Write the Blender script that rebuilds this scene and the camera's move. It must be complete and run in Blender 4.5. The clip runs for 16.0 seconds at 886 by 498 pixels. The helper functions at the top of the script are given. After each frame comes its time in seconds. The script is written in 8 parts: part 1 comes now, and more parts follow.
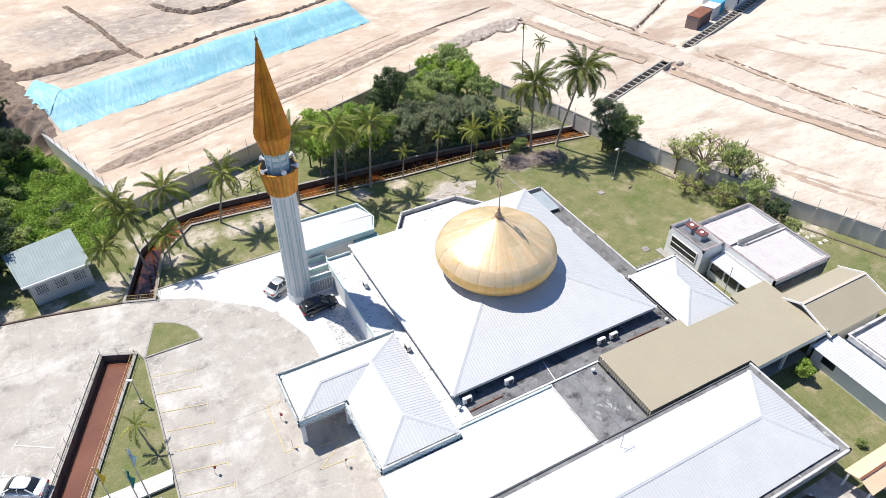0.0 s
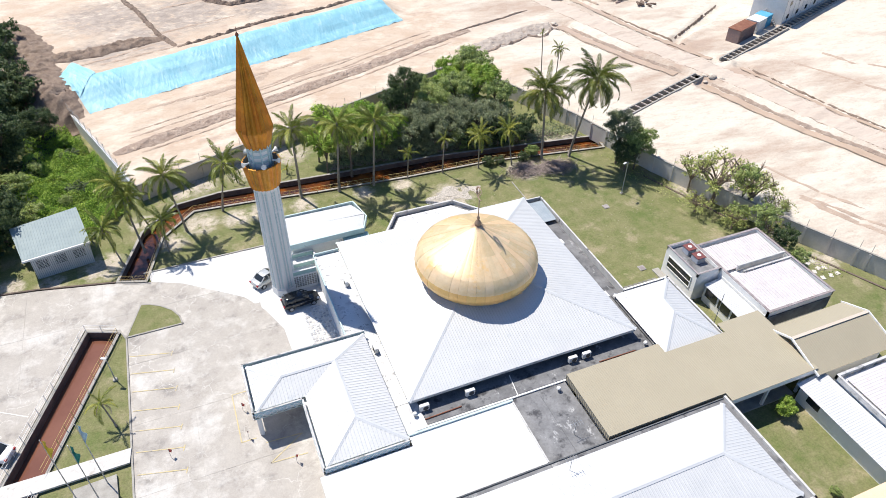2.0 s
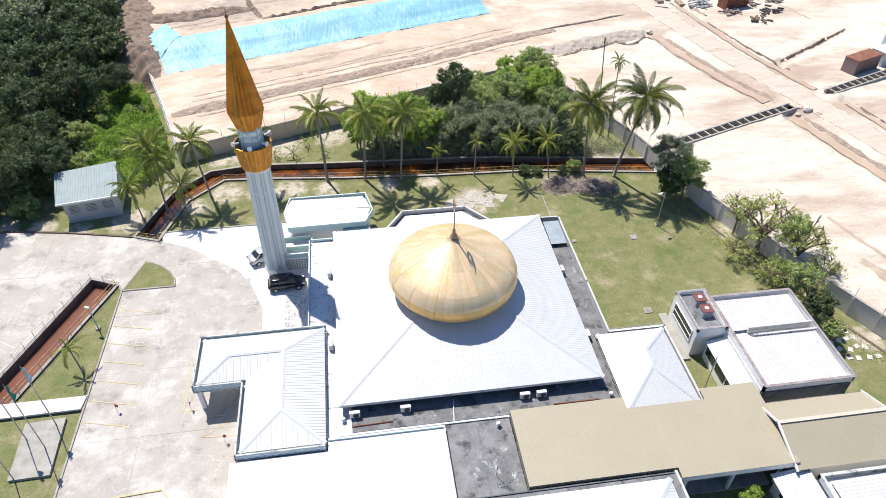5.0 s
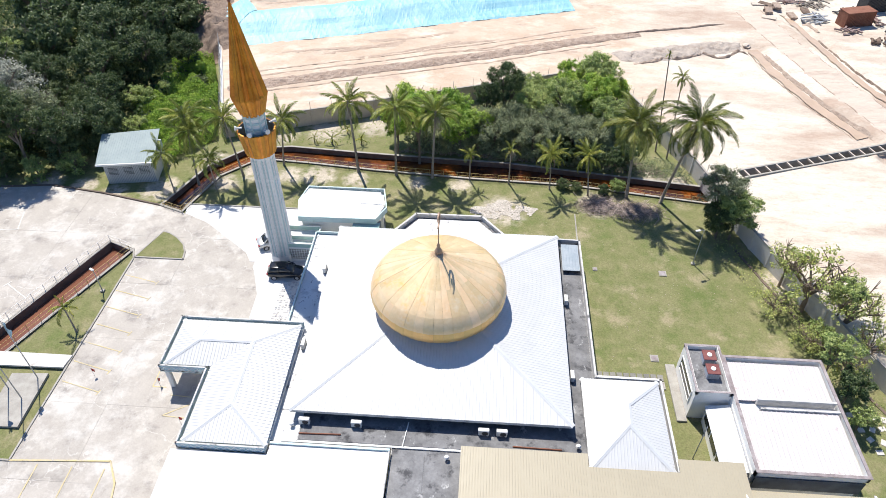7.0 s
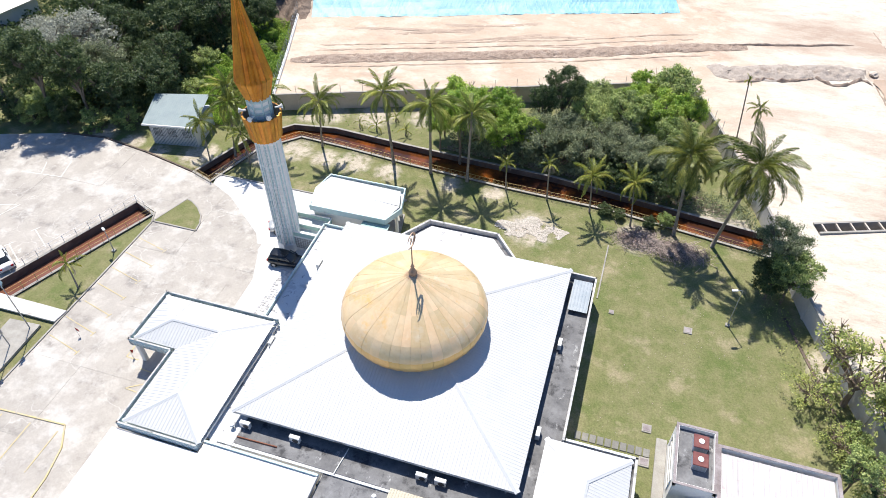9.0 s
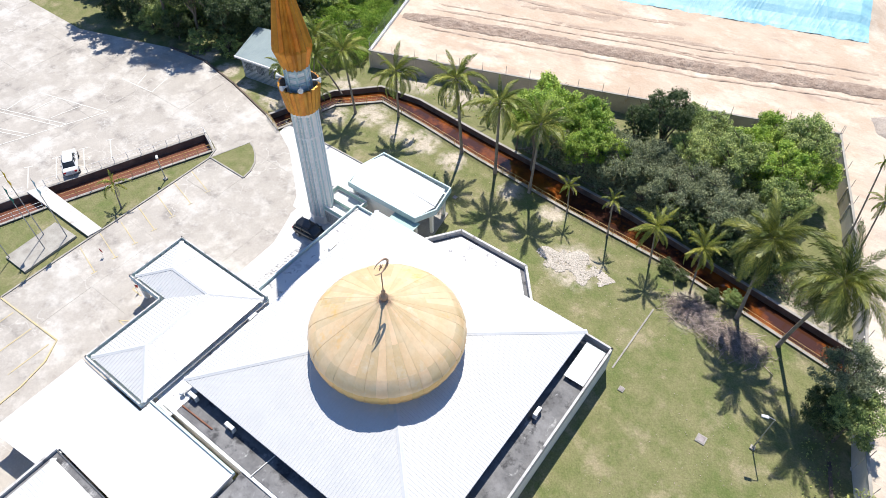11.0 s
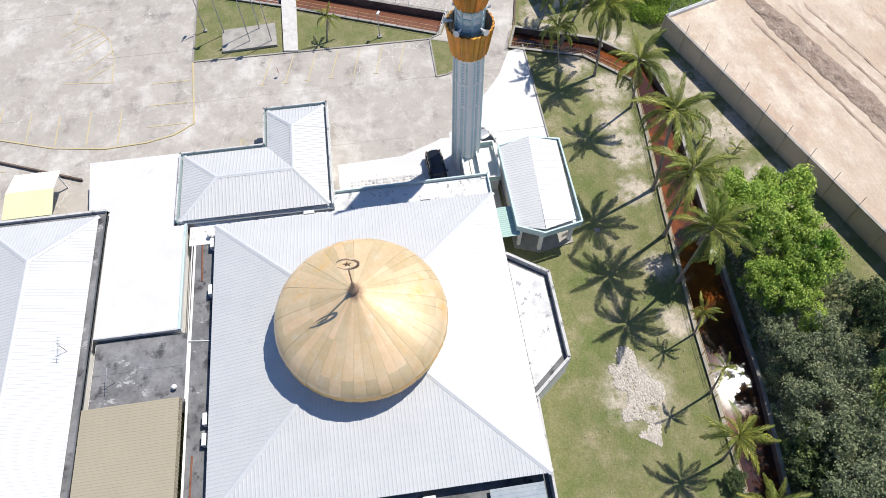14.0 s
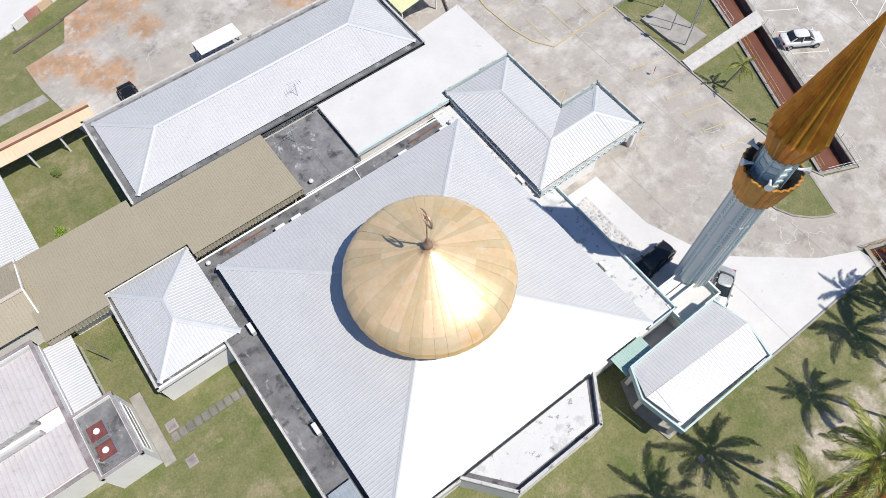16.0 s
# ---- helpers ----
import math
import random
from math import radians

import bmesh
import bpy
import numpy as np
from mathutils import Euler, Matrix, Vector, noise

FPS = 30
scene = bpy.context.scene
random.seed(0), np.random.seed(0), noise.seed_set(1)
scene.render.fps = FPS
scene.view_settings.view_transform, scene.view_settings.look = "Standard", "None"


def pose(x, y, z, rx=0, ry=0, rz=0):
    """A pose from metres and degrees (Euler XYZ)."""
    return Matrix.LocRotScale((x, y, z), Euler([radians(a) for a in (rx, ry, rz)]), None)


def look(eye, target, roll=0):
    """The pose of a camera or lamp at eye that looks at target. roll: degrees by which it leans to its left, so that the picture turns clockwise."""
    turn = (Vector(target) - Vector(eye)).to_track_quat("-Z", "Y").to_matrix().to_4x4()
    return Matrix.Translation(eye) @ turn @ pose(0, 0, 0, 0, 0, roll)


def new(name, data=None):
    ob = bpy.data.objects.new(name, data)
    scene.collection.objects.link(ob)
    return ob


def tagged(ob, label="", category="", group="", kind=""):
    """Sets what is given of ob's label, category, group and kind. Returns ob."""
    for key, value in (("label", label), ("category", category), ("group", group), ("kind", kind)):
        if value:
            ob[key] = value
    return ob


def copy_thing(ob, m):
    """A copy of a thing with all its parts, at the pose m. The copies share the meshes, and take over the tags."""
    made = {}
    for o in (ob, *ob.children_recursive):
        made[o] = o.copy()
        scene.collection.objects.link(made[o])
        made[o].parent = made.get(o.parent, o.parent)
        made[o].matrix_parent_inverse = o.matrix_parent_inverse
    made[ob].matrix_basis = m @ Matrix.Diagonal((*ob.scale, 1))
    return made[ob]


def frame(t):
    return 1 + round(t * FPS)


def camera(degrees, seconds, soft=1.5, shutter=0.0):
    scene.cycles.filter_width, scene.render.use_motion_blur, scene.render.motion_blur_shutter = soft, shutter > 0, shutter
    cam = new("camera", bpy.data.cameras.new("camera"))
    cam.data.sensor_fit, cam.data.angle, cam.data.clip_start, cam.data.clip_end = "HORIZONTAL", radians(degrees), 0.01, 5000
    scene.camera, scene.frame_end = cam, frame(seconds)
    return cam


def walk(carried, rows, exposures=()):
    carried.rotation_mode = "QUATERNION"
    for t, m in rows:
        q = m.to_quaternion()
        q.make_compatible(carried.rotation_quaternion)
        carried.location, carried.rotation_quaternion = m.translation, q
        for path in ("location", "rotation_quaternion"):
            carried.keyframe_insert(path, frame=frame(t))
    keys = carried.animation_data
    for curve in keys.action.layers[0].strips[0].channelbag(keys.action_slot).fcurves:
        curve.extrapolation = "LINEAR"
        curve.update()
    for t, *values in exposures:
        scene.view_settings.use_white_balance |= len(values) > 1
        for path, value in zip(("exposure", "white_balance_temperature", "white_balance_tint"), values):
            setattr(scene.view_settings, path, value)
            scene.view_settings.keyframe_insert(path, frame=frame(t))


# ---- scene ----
cam = camera(66.7, 16.0, soft=0.85)
METRES, EYE, TILT, LEAN, TURN = 106.4, 51.2, 0.0, 0.0, -29.0
ROWS = [
    (0.0, 0.0, 0.0, 0.0, 0.36, -39.53, -0.43),
    (0.5, 0.0177, 0.0009, 0.0005, 3.45, -39.53, -0.38),
    (1.0, 0.0345, 0.0038, 0.0015, 3.88, -39.53, -0.42),
    (1.5, 0.0533, 0.0078, 0.0015, 5.1, -39.56, -0.48),
    (2.0, 0.073, 0.012, 0.0022, 6.72, -39.69, -0.52),
    (2.5, 0.0939, 0.018, 0.0023, 8.41, -39.83, -0.56),
    (3.0, 0.1141, 0.0252, 0.0031, 10.45, -39.98, -0.59),
    (3.5, 0.1367, 0.0348, 0.0041, 12.98, -40.17, -0.58),
    (4.0, 0.1578, 0.0452, 0.0048, 15.44, -40.39, -0.53),
    (6.5, 0.2592, 0.1356, 0.0044, 29.84, -41.94, -0.23),
    (7.0, 0.2759, 0.1595, 0.0026, 32.92, -42.32, -0.07),
    (7.5, 0.2911, 0.1864, 0.0003, 36.17, -42.78, 0.13),
    (8.0, 0.3033, 0.2134, -0.0025, 39.22, -43.27, 0.25),
    (8.5, 0.3144, 0.244, -0.0031, 42.67, -43.82, 0.37),
    (9.0, 0.3233, 0.276, -0.0027, 46.34, -44.4, 0.38),
    (11.5, 0.3126, 0.4613, 0.005, 71.79, -50.87, 0.1),
    (12.0, 0.2976, 0.4962, 0.0052, 77.74, -52.49, 0.44),
    (12.5, 0.2798, 0.5313, 0.0028, 84.45, -54.3, 0.74),
    (13.0, 0.2588, 0.5623, 0.0023, 91.52, -56.19, 0.63),
    (13.5, 0.2327, 0.5953, 0.0035, 100.51, -58.2, 0.59),
    (14.0, 0.2045, 0.6237, 0.0042, 111.14, -60.12, 0.57),
    (14.5, 0.1718, 0.6498, 0.0025, 124.23, -61.53, 0.73),
    (15.0, 0.1396, 0.6679, -0.0004, 138.26, -62.4, 0.67),
    (15.5, 0.1021, 0.6822, -0.0031, 155.04, -62.77, 0.63),
    (16.0, 0.0644, 0.6933, -0.0057, 172.13, -62.63, 0.58),
]
walk(cam, [(t, pose(0, 0, EYE, TILT, LEAN, TURN) @ pose(METRES * x, METRES * y, METRES * z, 90 + pitch, roll, yaw)) for t, x, y, z, yaw, pitch, roll in ROWS],
     exposures=((0.0, 0.32, 6200, 10), (6.5, 0.42, 6200, 10), (9.0, 0.45, 6200, 10), (11.5, 0.39, 6200, 10), (12.5, 0.31, 6200, 10), (16.0, -0.05, 6200, 10)))

# ---- light ----
SUN = Vector((-6.7, 12.0, 24.8)).normalized()
world = bpy.data.worlds.new("sky")
scene.world = world
world.use_nodes = True
wn = world.node_tree.nodes
sky = wn.new("ShaderNodeTexSky")
sky.sky_type = "NISHITA"
sky.sun_disc = False
sky.ozone_density = 10.0
sky.dust_density = 0.5
sky.sun_elevation = math.asin(SUN.z)
sky.sun_rotation = math.atan2(SUN.x, SUN.y)
world.node_tree.links.new(sky.outputs[0], wn["Background"].inputs[0])
wn["Background"].inputs[1].default_value = 0.10
sun = new("sun", bpy.data.lights.new("sun", "SUN"))
sun.data.energy = 5.0
sun.data.angle = radians(0.53)
sun.data.color = (1.0, 0.92, 0.80)
sun.matrix_world = look(SUN * 200, (0, 0, 0))


# ---- materials ----
def mat(name, col, col2=None, rough=0.75, metal=0.0, scale=0.35, fine=9.0, bump=0.25, grain=0.12, rand=0.0, island=0.0,
        stain=None, stain_scale=0.15, stain_at=0.6, stain_soft=0.12, stretch=(1, 1, 1), spec=0.4, bump_dist=0.02, turn=0.0, pale=None, pale_scale=0.3, pale_at=0.6, region=None, spots=(), spot_col=None, streak=None, relief=None, crack=None):
    """Two noises mix col and col2 and grain the surface; a third lays stains of its own shape over it."""
    m = bpy.data.materials.new(name)
    m.use_nodes = True
    n, l = m.node_tree.nodes, m.node_tree.links
    b = n["Principled BSDF"]
    geo = n.new("ShaderNodeNewGeometry")
    mp = n.new("ShaderNodeMapping")
    mp.inputs["Scale"].default_value = stretch
    mp.inputs["Rotation"].default_value = (0, 0, radians(turn))
    l.new(geo.outputs["Position"], mp.inputs["Vector"])

    def tex(s, detail, r=0.6, vec=None):
        t = n.new("ShaderNodeTexNoise")
        t.inputs["Scale"].default_value = s
        t.inputs["Detail"].default_value = detail
        t.inputs["Roughness"].default_value = r
        l.new((vec or mp).outputs[0], t.inputs["Vector"])
        return t.outputs["Fac"]

    def ramp(src, a, z):
        r = n.new("ShaderNodeMapRange")
        r.inputs[1].default_value, r.inputs[2].default_value = a, z
        l.new(src, r.inputs[0])
        return r.outputs[0]

    def mix(fac, a, c, mode="MIX"):
        x = n.new("ShaderNodeMix")
        x.data_type, x.blend_type = "RGBA", mode
        for src, sock in ((fac, x.inputs[0]), (a, x.inputs[6]), (c, x.inputs[7])):
            if isinstance(src, (int, float)):
                sock.default_value = src
            elif isinstance(src, tuple):
                sock.default_value = (*src[:3], 1)
            else:
                l.new(src, sock)
        return x.outputs[2]

    big = tex(scale, 7, 0.65)
    small = tex(fine, 5, 0.75)
    col2 = col2 or tuple(c * 0.8 for c in col)
    out = mix(ramp(big, 0.35, 0.65), col, col2)
    if stain:
        st = tex(stain_scale, 6, 0.65)
        out = mix(ramp(st, stain_at, stain_at + stain_soft), out, stain)
    if pale:
        ps = tex(pale_scale, 6, 0.7)
        out = mix(ramp(ps, pale_at - 0.03, pale_at + 0.14), out, pale)
    sk = None
    if streak:
        scol, sscale, sat, ssoft, sstretch, sturn = streak
        mq = n.new("ShaderNodeMapping")
        mq.inputs["Scale"].default_value = sstretch
        mq.inputs["Rotation"].default_value = (0, 0, radians(sturn))
        l.new(geo.outputs["Position"], mq.inputs["Vector"])
        sk = tex(sscale, 8, 0.7, mq)
        out = mix(ramp(sk, sat, sat + ssoft), out, scol)
    if crack:
        ccol, cscale, cwidth = crack
        wob = n.new("ShaderNodeTexNoise")
        wob.inputs["Scale"].default_value = cscale * 1.6
        wob.inputs["Detail"].default_value = 4
        l.new(mp.outputs[0], wob.inputs["Vector"])
        wa = n.new("ShaderNodeVectorMath")
        wa.operation = "MULTIPLY_ADD"
        wa.inputs[1].default_value = (1.6 / cscale * 0.5,) * 3
        l.new(wob.outputs["Color"], wa.inputs[0])
        l.new(mp.outputs[0], wa.inputs[2])
        vo = n.new("ShaderNodeTexVoronoi")
        vo.feature = "DISTANCE_TO_EDGE"
        vo.inputs["Scale"].default_value = cscale
        l.new(wa.outputs[0], vo.inputs["Vector"])
        cm = n.new("ShaderNodeMath")
        cm.operation = "MULTIPLY"
        l.new(ramp(vo.outputs["Distance"], cwidth, cwidth * 0.3), cm.inputs[0])
        l.new(ramp(tex(cscale * 0.4, 4), 0.46, 0.58), cm.inputs[1])
        out = mix(cm.outputs[0], out, ccol)
    if spots:
        flat_ = n.new("ShaderNodeVectorMath")
        flat_.operation = "MULTIPLY"
        flat_.inputs[1].default_value = (1, 1, 0)
        l.new(geo.outputs["Position"], flat_.inputs[0])
        edge = tex(0.9, 5, 0.65)
        total = None
        for sx, sy, sr in spots:
            ds = n.new("ShaderNodeVectorMath")
            ds.operation = "DISTANCE"
            ds.inputs[1].default_value = (sx, sy, 0)
            l.new(flat_.outputs[0], ds.inputs[0])
            f = ramp(ds.outputs["Value"], sr * 1.25, sr * 0.2)
            if total is not None:
                mx = n.new("ShaderNodeMath")
                mx.operation = "MAXIMUM"
                l.new(total, mx.inputs[0])
                l.new(f, mx.inputs[1])
                f = mx.outputs[0]
            total = f
        mu = n.new("ShaderNodeMath")
        mu.operation = "MULTIPLY"
        l.new(total, mu.inputs[0])
        l.new(ramp(edge, 0.3, 0.62), mu.inputs[1])
        tone = mix(ramp(tex(0.55, 7, 0.7), 0.38, 0.66), tuple(c * 0.82 for c in spot_col), tuple(c * 1.22 for c in spot_col))
        out = mix(ramp(mu.outputs[0], 0.08, 0.5), out, tone)
    if region:
        axis, lo, hi, rc, rd = region
        sep = n.new("ShaderNodeSeparateXYZ")
        l.new(geo.outputs["Position"], sep.inputs[0])
        ad = n.new("ShaderNodeMath")
        ad.operation = "MULTIPLY_ADD"
        l.new(big, ad.inputs[0])
        ad.inputs[1].default_value = (hi - lo) * 1.5
        l.new(sep.outputs[axis], ad.inputs[2])
        mr = n.new("ShaderNodeMapping")
        mr.inputs["Scale"].default_value = (0.35, 1, 1)
        mr.inputs["Rotation"].default_value = (0, 0, radians(62))
        l.new(geo.outputs["Position"], mr.inputs["Vector"])
        stroke = tex(0.10, 10, 0.68, mr)
        out = mix(ramp(ad.outputs[0], lo + (hi - lo) * 0.75, hi + (hi - lo) * 0.75), out, mix(ramp(stroke, 0.48, 0.64), mix(ramp(tex(1.3, 9, 0.78, mr), 0.52, 0.62), rc, mix(0.5, rc, rd)), rd))
    g = n.new("ShaderNodeMapRange")
    g.inputs[3].default_value, g.inputs[4].default_value = 1 - grain * 1.6, 1 + grain
    l.new(small, g.inputs[0])
    gm = n.new("ShaderNodeVectorMath")
    gm.operation = "SCALE"
    l.new(out, gm.inputs[0])
    l.new(g.outputs[0], gm.inputs["Scale"])
    out = gm.outputs[0]
    for amount, src in ((rand, "obj"), (island, "isl")):
        if not amount:
            continue
        if src == "obj":
            o = n.new("ShaderNodeObjectInfo").outputs["Random"]
        else:
            o = geo.outputs["Random Per Island"]
        hv = n.new("ShaderNodeHueSaturation")
        r1 = n.new("ShaderNodeMapRange")
        r1.inputs[3].default_value, r1.inputs[4].default_value = 1 - amount, 1 + amount
        l.new(o, r1.inputs[0])
        l.new(r1.outputs[0], hv.inputs["Value"])
        h1 = n.new("ShaderNodeMapRange")
        h1.inputs[3].default_value, h1.inputs[4].default_value = 0.5 + amount * 0.05, 0.5 - amount * 0.05
        l.new(o, h1.inputs[0])
        l.new(h1.outputs[0], hv.inputs["Hue"])
        l.new(out, hv.inputs["Color"])
        out = hv.outputs[0]
    l.new(out, b.inputs["Base Color"])
    rr = n.new("ShaderNodeMapRange")
    rr.inputs[3].default_value, rr.inputs[4].default_value = max(0.02, rough - 0.12), max(0.03, min(1, rough + 0.12))
    l.new(small, rr.inputs[0])
    l.new(rr.outputs[0], b.inputs["Roughness"])
    b.inputs["Metallic"].default_value = metal
    b.inputs["Specular IOR Level"].default_value = spec
    if bump:
        bp = n.new("ShaderNodeBump")
        bp.inputs["Strength"].default_value = bump
        bp.inputs["Distance"].default_value = bump_dist
        l.new(small, bp.inputs["Height"])
        if relief:
            b2 = n.new("ShaderNodeBump")
            b2.inputs["Strength"].default_value = 1.0
            b2.inputs["Distance"].default_value = relief[1]
            l.new(sk if sk is not None and relief[0] == 0 else tex(relief[0], 6, 0.6), b2.inputs["Height"])
            l.new(b2.outputs[0], bp.inputs["Normal"])
        l.new(bp.outputs[0], b.inputs["Normal"])
    return m


def leaf_mat(name, col, col2, island=0.35, rand=0.12, rough=0.5, thin=0.3):
    m = mat(name, col, col2, rough=rough, scale=0.5, fine=3, bump=0, grain=0.1, island=island, rand=rand, spec=0.35)
    n, l = m.node_tree.nodes, m.node_tree.links
    b = n["Principled BSDF"]
    tr = n.new("ShaderNodeBsdfTranslucent")
    l.new(b.inputs["Base Color"].links[0].from_socket, tr.inputs[0])
    mx = n.new("ShaderNodeMixShader")
    mx.inputs[0].default_value = thin
    l.new(b.outputs[0], mx.inputs[1])
    l.new(tr.outputs[0], mx.inputs[2])
    l.new(mx.outputs[0], n["Material Output"].inputs[0])
    return m


GRASS = mat("grass", (0.183, 0.203, 0.08), (0.265, 0.252, 0.128), rough=0.95, scale=0.6, fine=6, bump=0.8, grain=0.45,
            stain=(0.36, 0.315, 0.195), stain_scale=0.32, stain_at=0.54, stain_soft=0.14, pale=(0.145, 0.185, 0.06), pale_scale=0.2, pale_at=0.55, spec=0.1, bump_dist=0.08, spot_col=(0.54, 0.475, 0.38),
            spots=((-11.5, 64.9, 1.6), (-7.4, 65.2, 1.5), (-16.0, 65.9, 1.8), (-21.0, 66.6, 2.0), (1.6, 67.6, 1.9), (5.2, 70.4, 2.4), (9.5, 69.8, 2.0), (13.2, 70.0, 2.4), (18.0, 69.6, 1.8), (26.0, 69.4, 1.5), (31.5, 69.2, 1.6), (48.5, 66.4, 2.6), (54.0, 65.4, 1.8),
                   (-6.0, 66.0, 2.6), (-1.5, 73.0, 1.8), (66.5, 54.0, 2.0), (70.5, 42.0, 1.6), (36.8, 64.4, 3.0), (6, 79, 2.6), (12, 80.6, 3.0), (19, 82.5, 3.0), (3.4, 77.6, 1.6), (56, 72.5, 2), (59, 71.5, 2), (72.4, 36, 2.0)))
SAND = mat("sandy_fill", (0.53, 0.405, 0.305), (0.60, 0.50, 0.395), rough=0.95, scale=0.3, fine=4, bump=0.5, grain=0.16, turn=-18, stretch=(0.75, 1, 1),
           stain=(0.46, 0.345, 0.275), stain_scale=0.25, stain_at=0.57, stain_soft=0.12, pale=(0.70, 0.62, 0.51), pale_scale=0.2, pale_at=0.52, spec=0.1, bump_dist=0.10,
           region=(0, 54, 66, (0.66, 0.60, 0.505), (0.46, 0.355, 0.28)), streak=((0.48, 0.375, 0.305), 0.8, 0.56, 0.14, (0.4, 1, 1), -18), relief=(0, 0.12),
           spot_col=(0.40, 0.34, 0.29), spots=((2, 121, 7), (-4, 118, 6), (10, 131, 10), (-3, 134, 10), (24, 129, 6), (20, 142, 12), (86, 122, 6), (104, 106, 7), (70, 122, 6), (112, 84, 7), (116, 66, 9), (110, 46, 8), (123, 93, 10), (93, 118, 7), (109, 118, 8)))
TRACK = mat("compacted_track", (0.56, 0.465, 0.385), (0.63, 0.545, 0.46), rough=0.95, scale=0.5, fine=6, bump=0.6, grain=0.2, turn=69, stretch=(0.15, 1, 1),
            stain=(0.45, 0.36, 0.295), stain_scale=0.5, stain_at=0.56, spec=0.1, bump_dist=0.12)
RUT = mat("rutted_earth", (0.44, 0.335, 0.26), (0.52, 0.415, 0.33), rough=0.95, scale=0.7, fine=6, bump=0.6, grain=0.25, spec=0.1, bump_dist=0.12)
PALE = mat("pale_fill", (0.60, 0.53, 0.45), (0.54, 0.46, 0.38), rough=0.95, scale=0.2, fine=4, bump=0.4, grain=0.12, spec=0.1, bump_dist=0.12)
GREYBANK = mat("grey_bank", (0.45, 0.385, 0.335), (0.55, 0.48, 0.415), rough=0.95, scale=0.5, fine=6, bump=0.9, grain=0.3, spec=0.1, bump_dist=0.15, relief=(0.9, 0.3), stain=(0.36, 0.30, 0.255), stain_scale=0.4, stain_at=0.55)
SPOIL = mat("brown_spoil", (0.25, 0.185, 0.145), (0.36, 0.28, 0.22), rough=0.95, scale=0.8, fine=6, bump=0.9, grain=0.35, spec=0.1, bump_dist=0.15, relief=(1.2, 0.25))
EARTH = mat("dark_earth", (0.17, 0.122, 0.095), (0.28, 0.215, 0.17), rough=0.95, scale=1.0, fine=7, bump=0.9, grain=0.35, spec=0.1, bump_dist=0.15)
GRAVEL = mat("brown_gravel", (0.40, 0.30, 0.235), (0.54, 0.43, 0.35), rough=0.95, scale=0.9, fine=6, bump=0.9, grain=0.32, spec=0.1, bump_dist=0.15, relief=(2.6, 0.34))
BANK = mat("turned_bank", (0.38, 0.29, 0.23), (0.49, 0.395, 0.32), rough=0.95, scale=1.0, fine=7, bump=0.9, grain=0.35, spec=0.1, bump_dist=0.15)
CONCRETE = mat("worn_concrete", (0.465, 0.43, 0.385), (0.39, 0.357, 0.32), rough=0.8, scale=0.35, fine=8, bump=0.3, grain=0.2, rand=0.025,
               stain=(0.28, 0.26, 0.24), stain_scale=0.35, stain_at=0.56, stain_soft=0.13, pale=(0.62, 0.595, 0.555), pale_scale=0.2, pale_at=0.53, spec=0.35, spot_col=(0.46, 0.30, 0.19),
               streak=((0.575, 0.54, 0.49), 0.45, 0.53, 0.18, (1, 1, 1), 0), crack=((0.58, 0.555, 0.515), 0.34, 0.012),
               spots=((20.6, 6.2, 2.8), (18.6, 7.8, 2.4), (22.6, 3.2, 2.4), (21.8, -3.2, 3.6), (25.4, -1.8, 3.0), (24.4, -5.6, 3.4), (28.4, -7.4, 3.6), (17.4, -6.6, 3.0), (46.0, -0.6, 2.6), (44.2, 0.4, 2.2), (40.5, -3.6, 3.4), (36.6, -4.6, 4.2), (32.6, -5.8, 4.0), (35.5, 0.9, 2.0), (42.8, 1.6, 2.0), (40.8, 5.0, 2.6), (42.4, 3.8, 2.0), (30.0, -2.4, 1.8)))
BED = mat("joint_fill", (0.40, 0.37, 0.335), (0.48, 0.45, 0.41), rough=0.95, scale=0.7, fine=9, grain=0.2)
WHITE_PAVE = mat("pale_concrete", (0.62, 0.61, 0.595), (0.68, 0.67, 0.655), rough=0.85, scale=0.3, fine=6, bump=0.2, grain=0.06, spec=0.2,
                 stain=(0.46, 0.455, 0.45), stain_scale=0.6, stain_at=0.64, stain_soft=0.08)
KERB = mat("kerb_concrete", (0.42, 0.40, 0.36), (0.30, 0.28, 0.25), rough=0.9, scale=0.8, fine=12, grain=0.2)
WALL = mat("white_render", (0.85, 0.84, 0.81), (0.78, 0.77, 0.74), rough=0.85, scale=0.5, fine=9, grain=0.06, bump=0.1,
           stain=(0.45, 0.42, 0.36), stain_scale=0.5, stain_at=0.66, stain_soft=0.12, stretch=(1, 1, 0.35))
# near-black wall colour for faces whose shade is painted in
SHADEWALL = mat("weathered_wall", (0.16, 0.17, 0.18), (0.09, 0.095, 0.10), rough=0.9, scale=0.7, fine=10, grain=0.2)
PARAPET = mat("mouldy_parapet", (0.64, 0.63, 0.61), (0.50, 0.49, 0.475), rough=0.9, scale=1.0, fine=8, grain=0.2,
              stain=(0.15, 0.15, 0.15), stain_scale=0.9, stain_at=0.56, stain_soft=0.12)
TEAL = mat("pale_teal_paint", (0.50, 0.64, 0.64), (0.58, 0.69, 0.69), rough=0.7, scale=1, fine=12, grain=0.1,
           stain=(0.36, 0.42, 0.43), stain_scale=1.1, stain_at=0.57, stain_soft=0.15)
TEAL_SLOT = mat("shaded_slot", (0.36, 0.43, 0.45), (0.42, 0.49, 0.51), rough=0.8, scale=1, fine=12, grain=0.1)
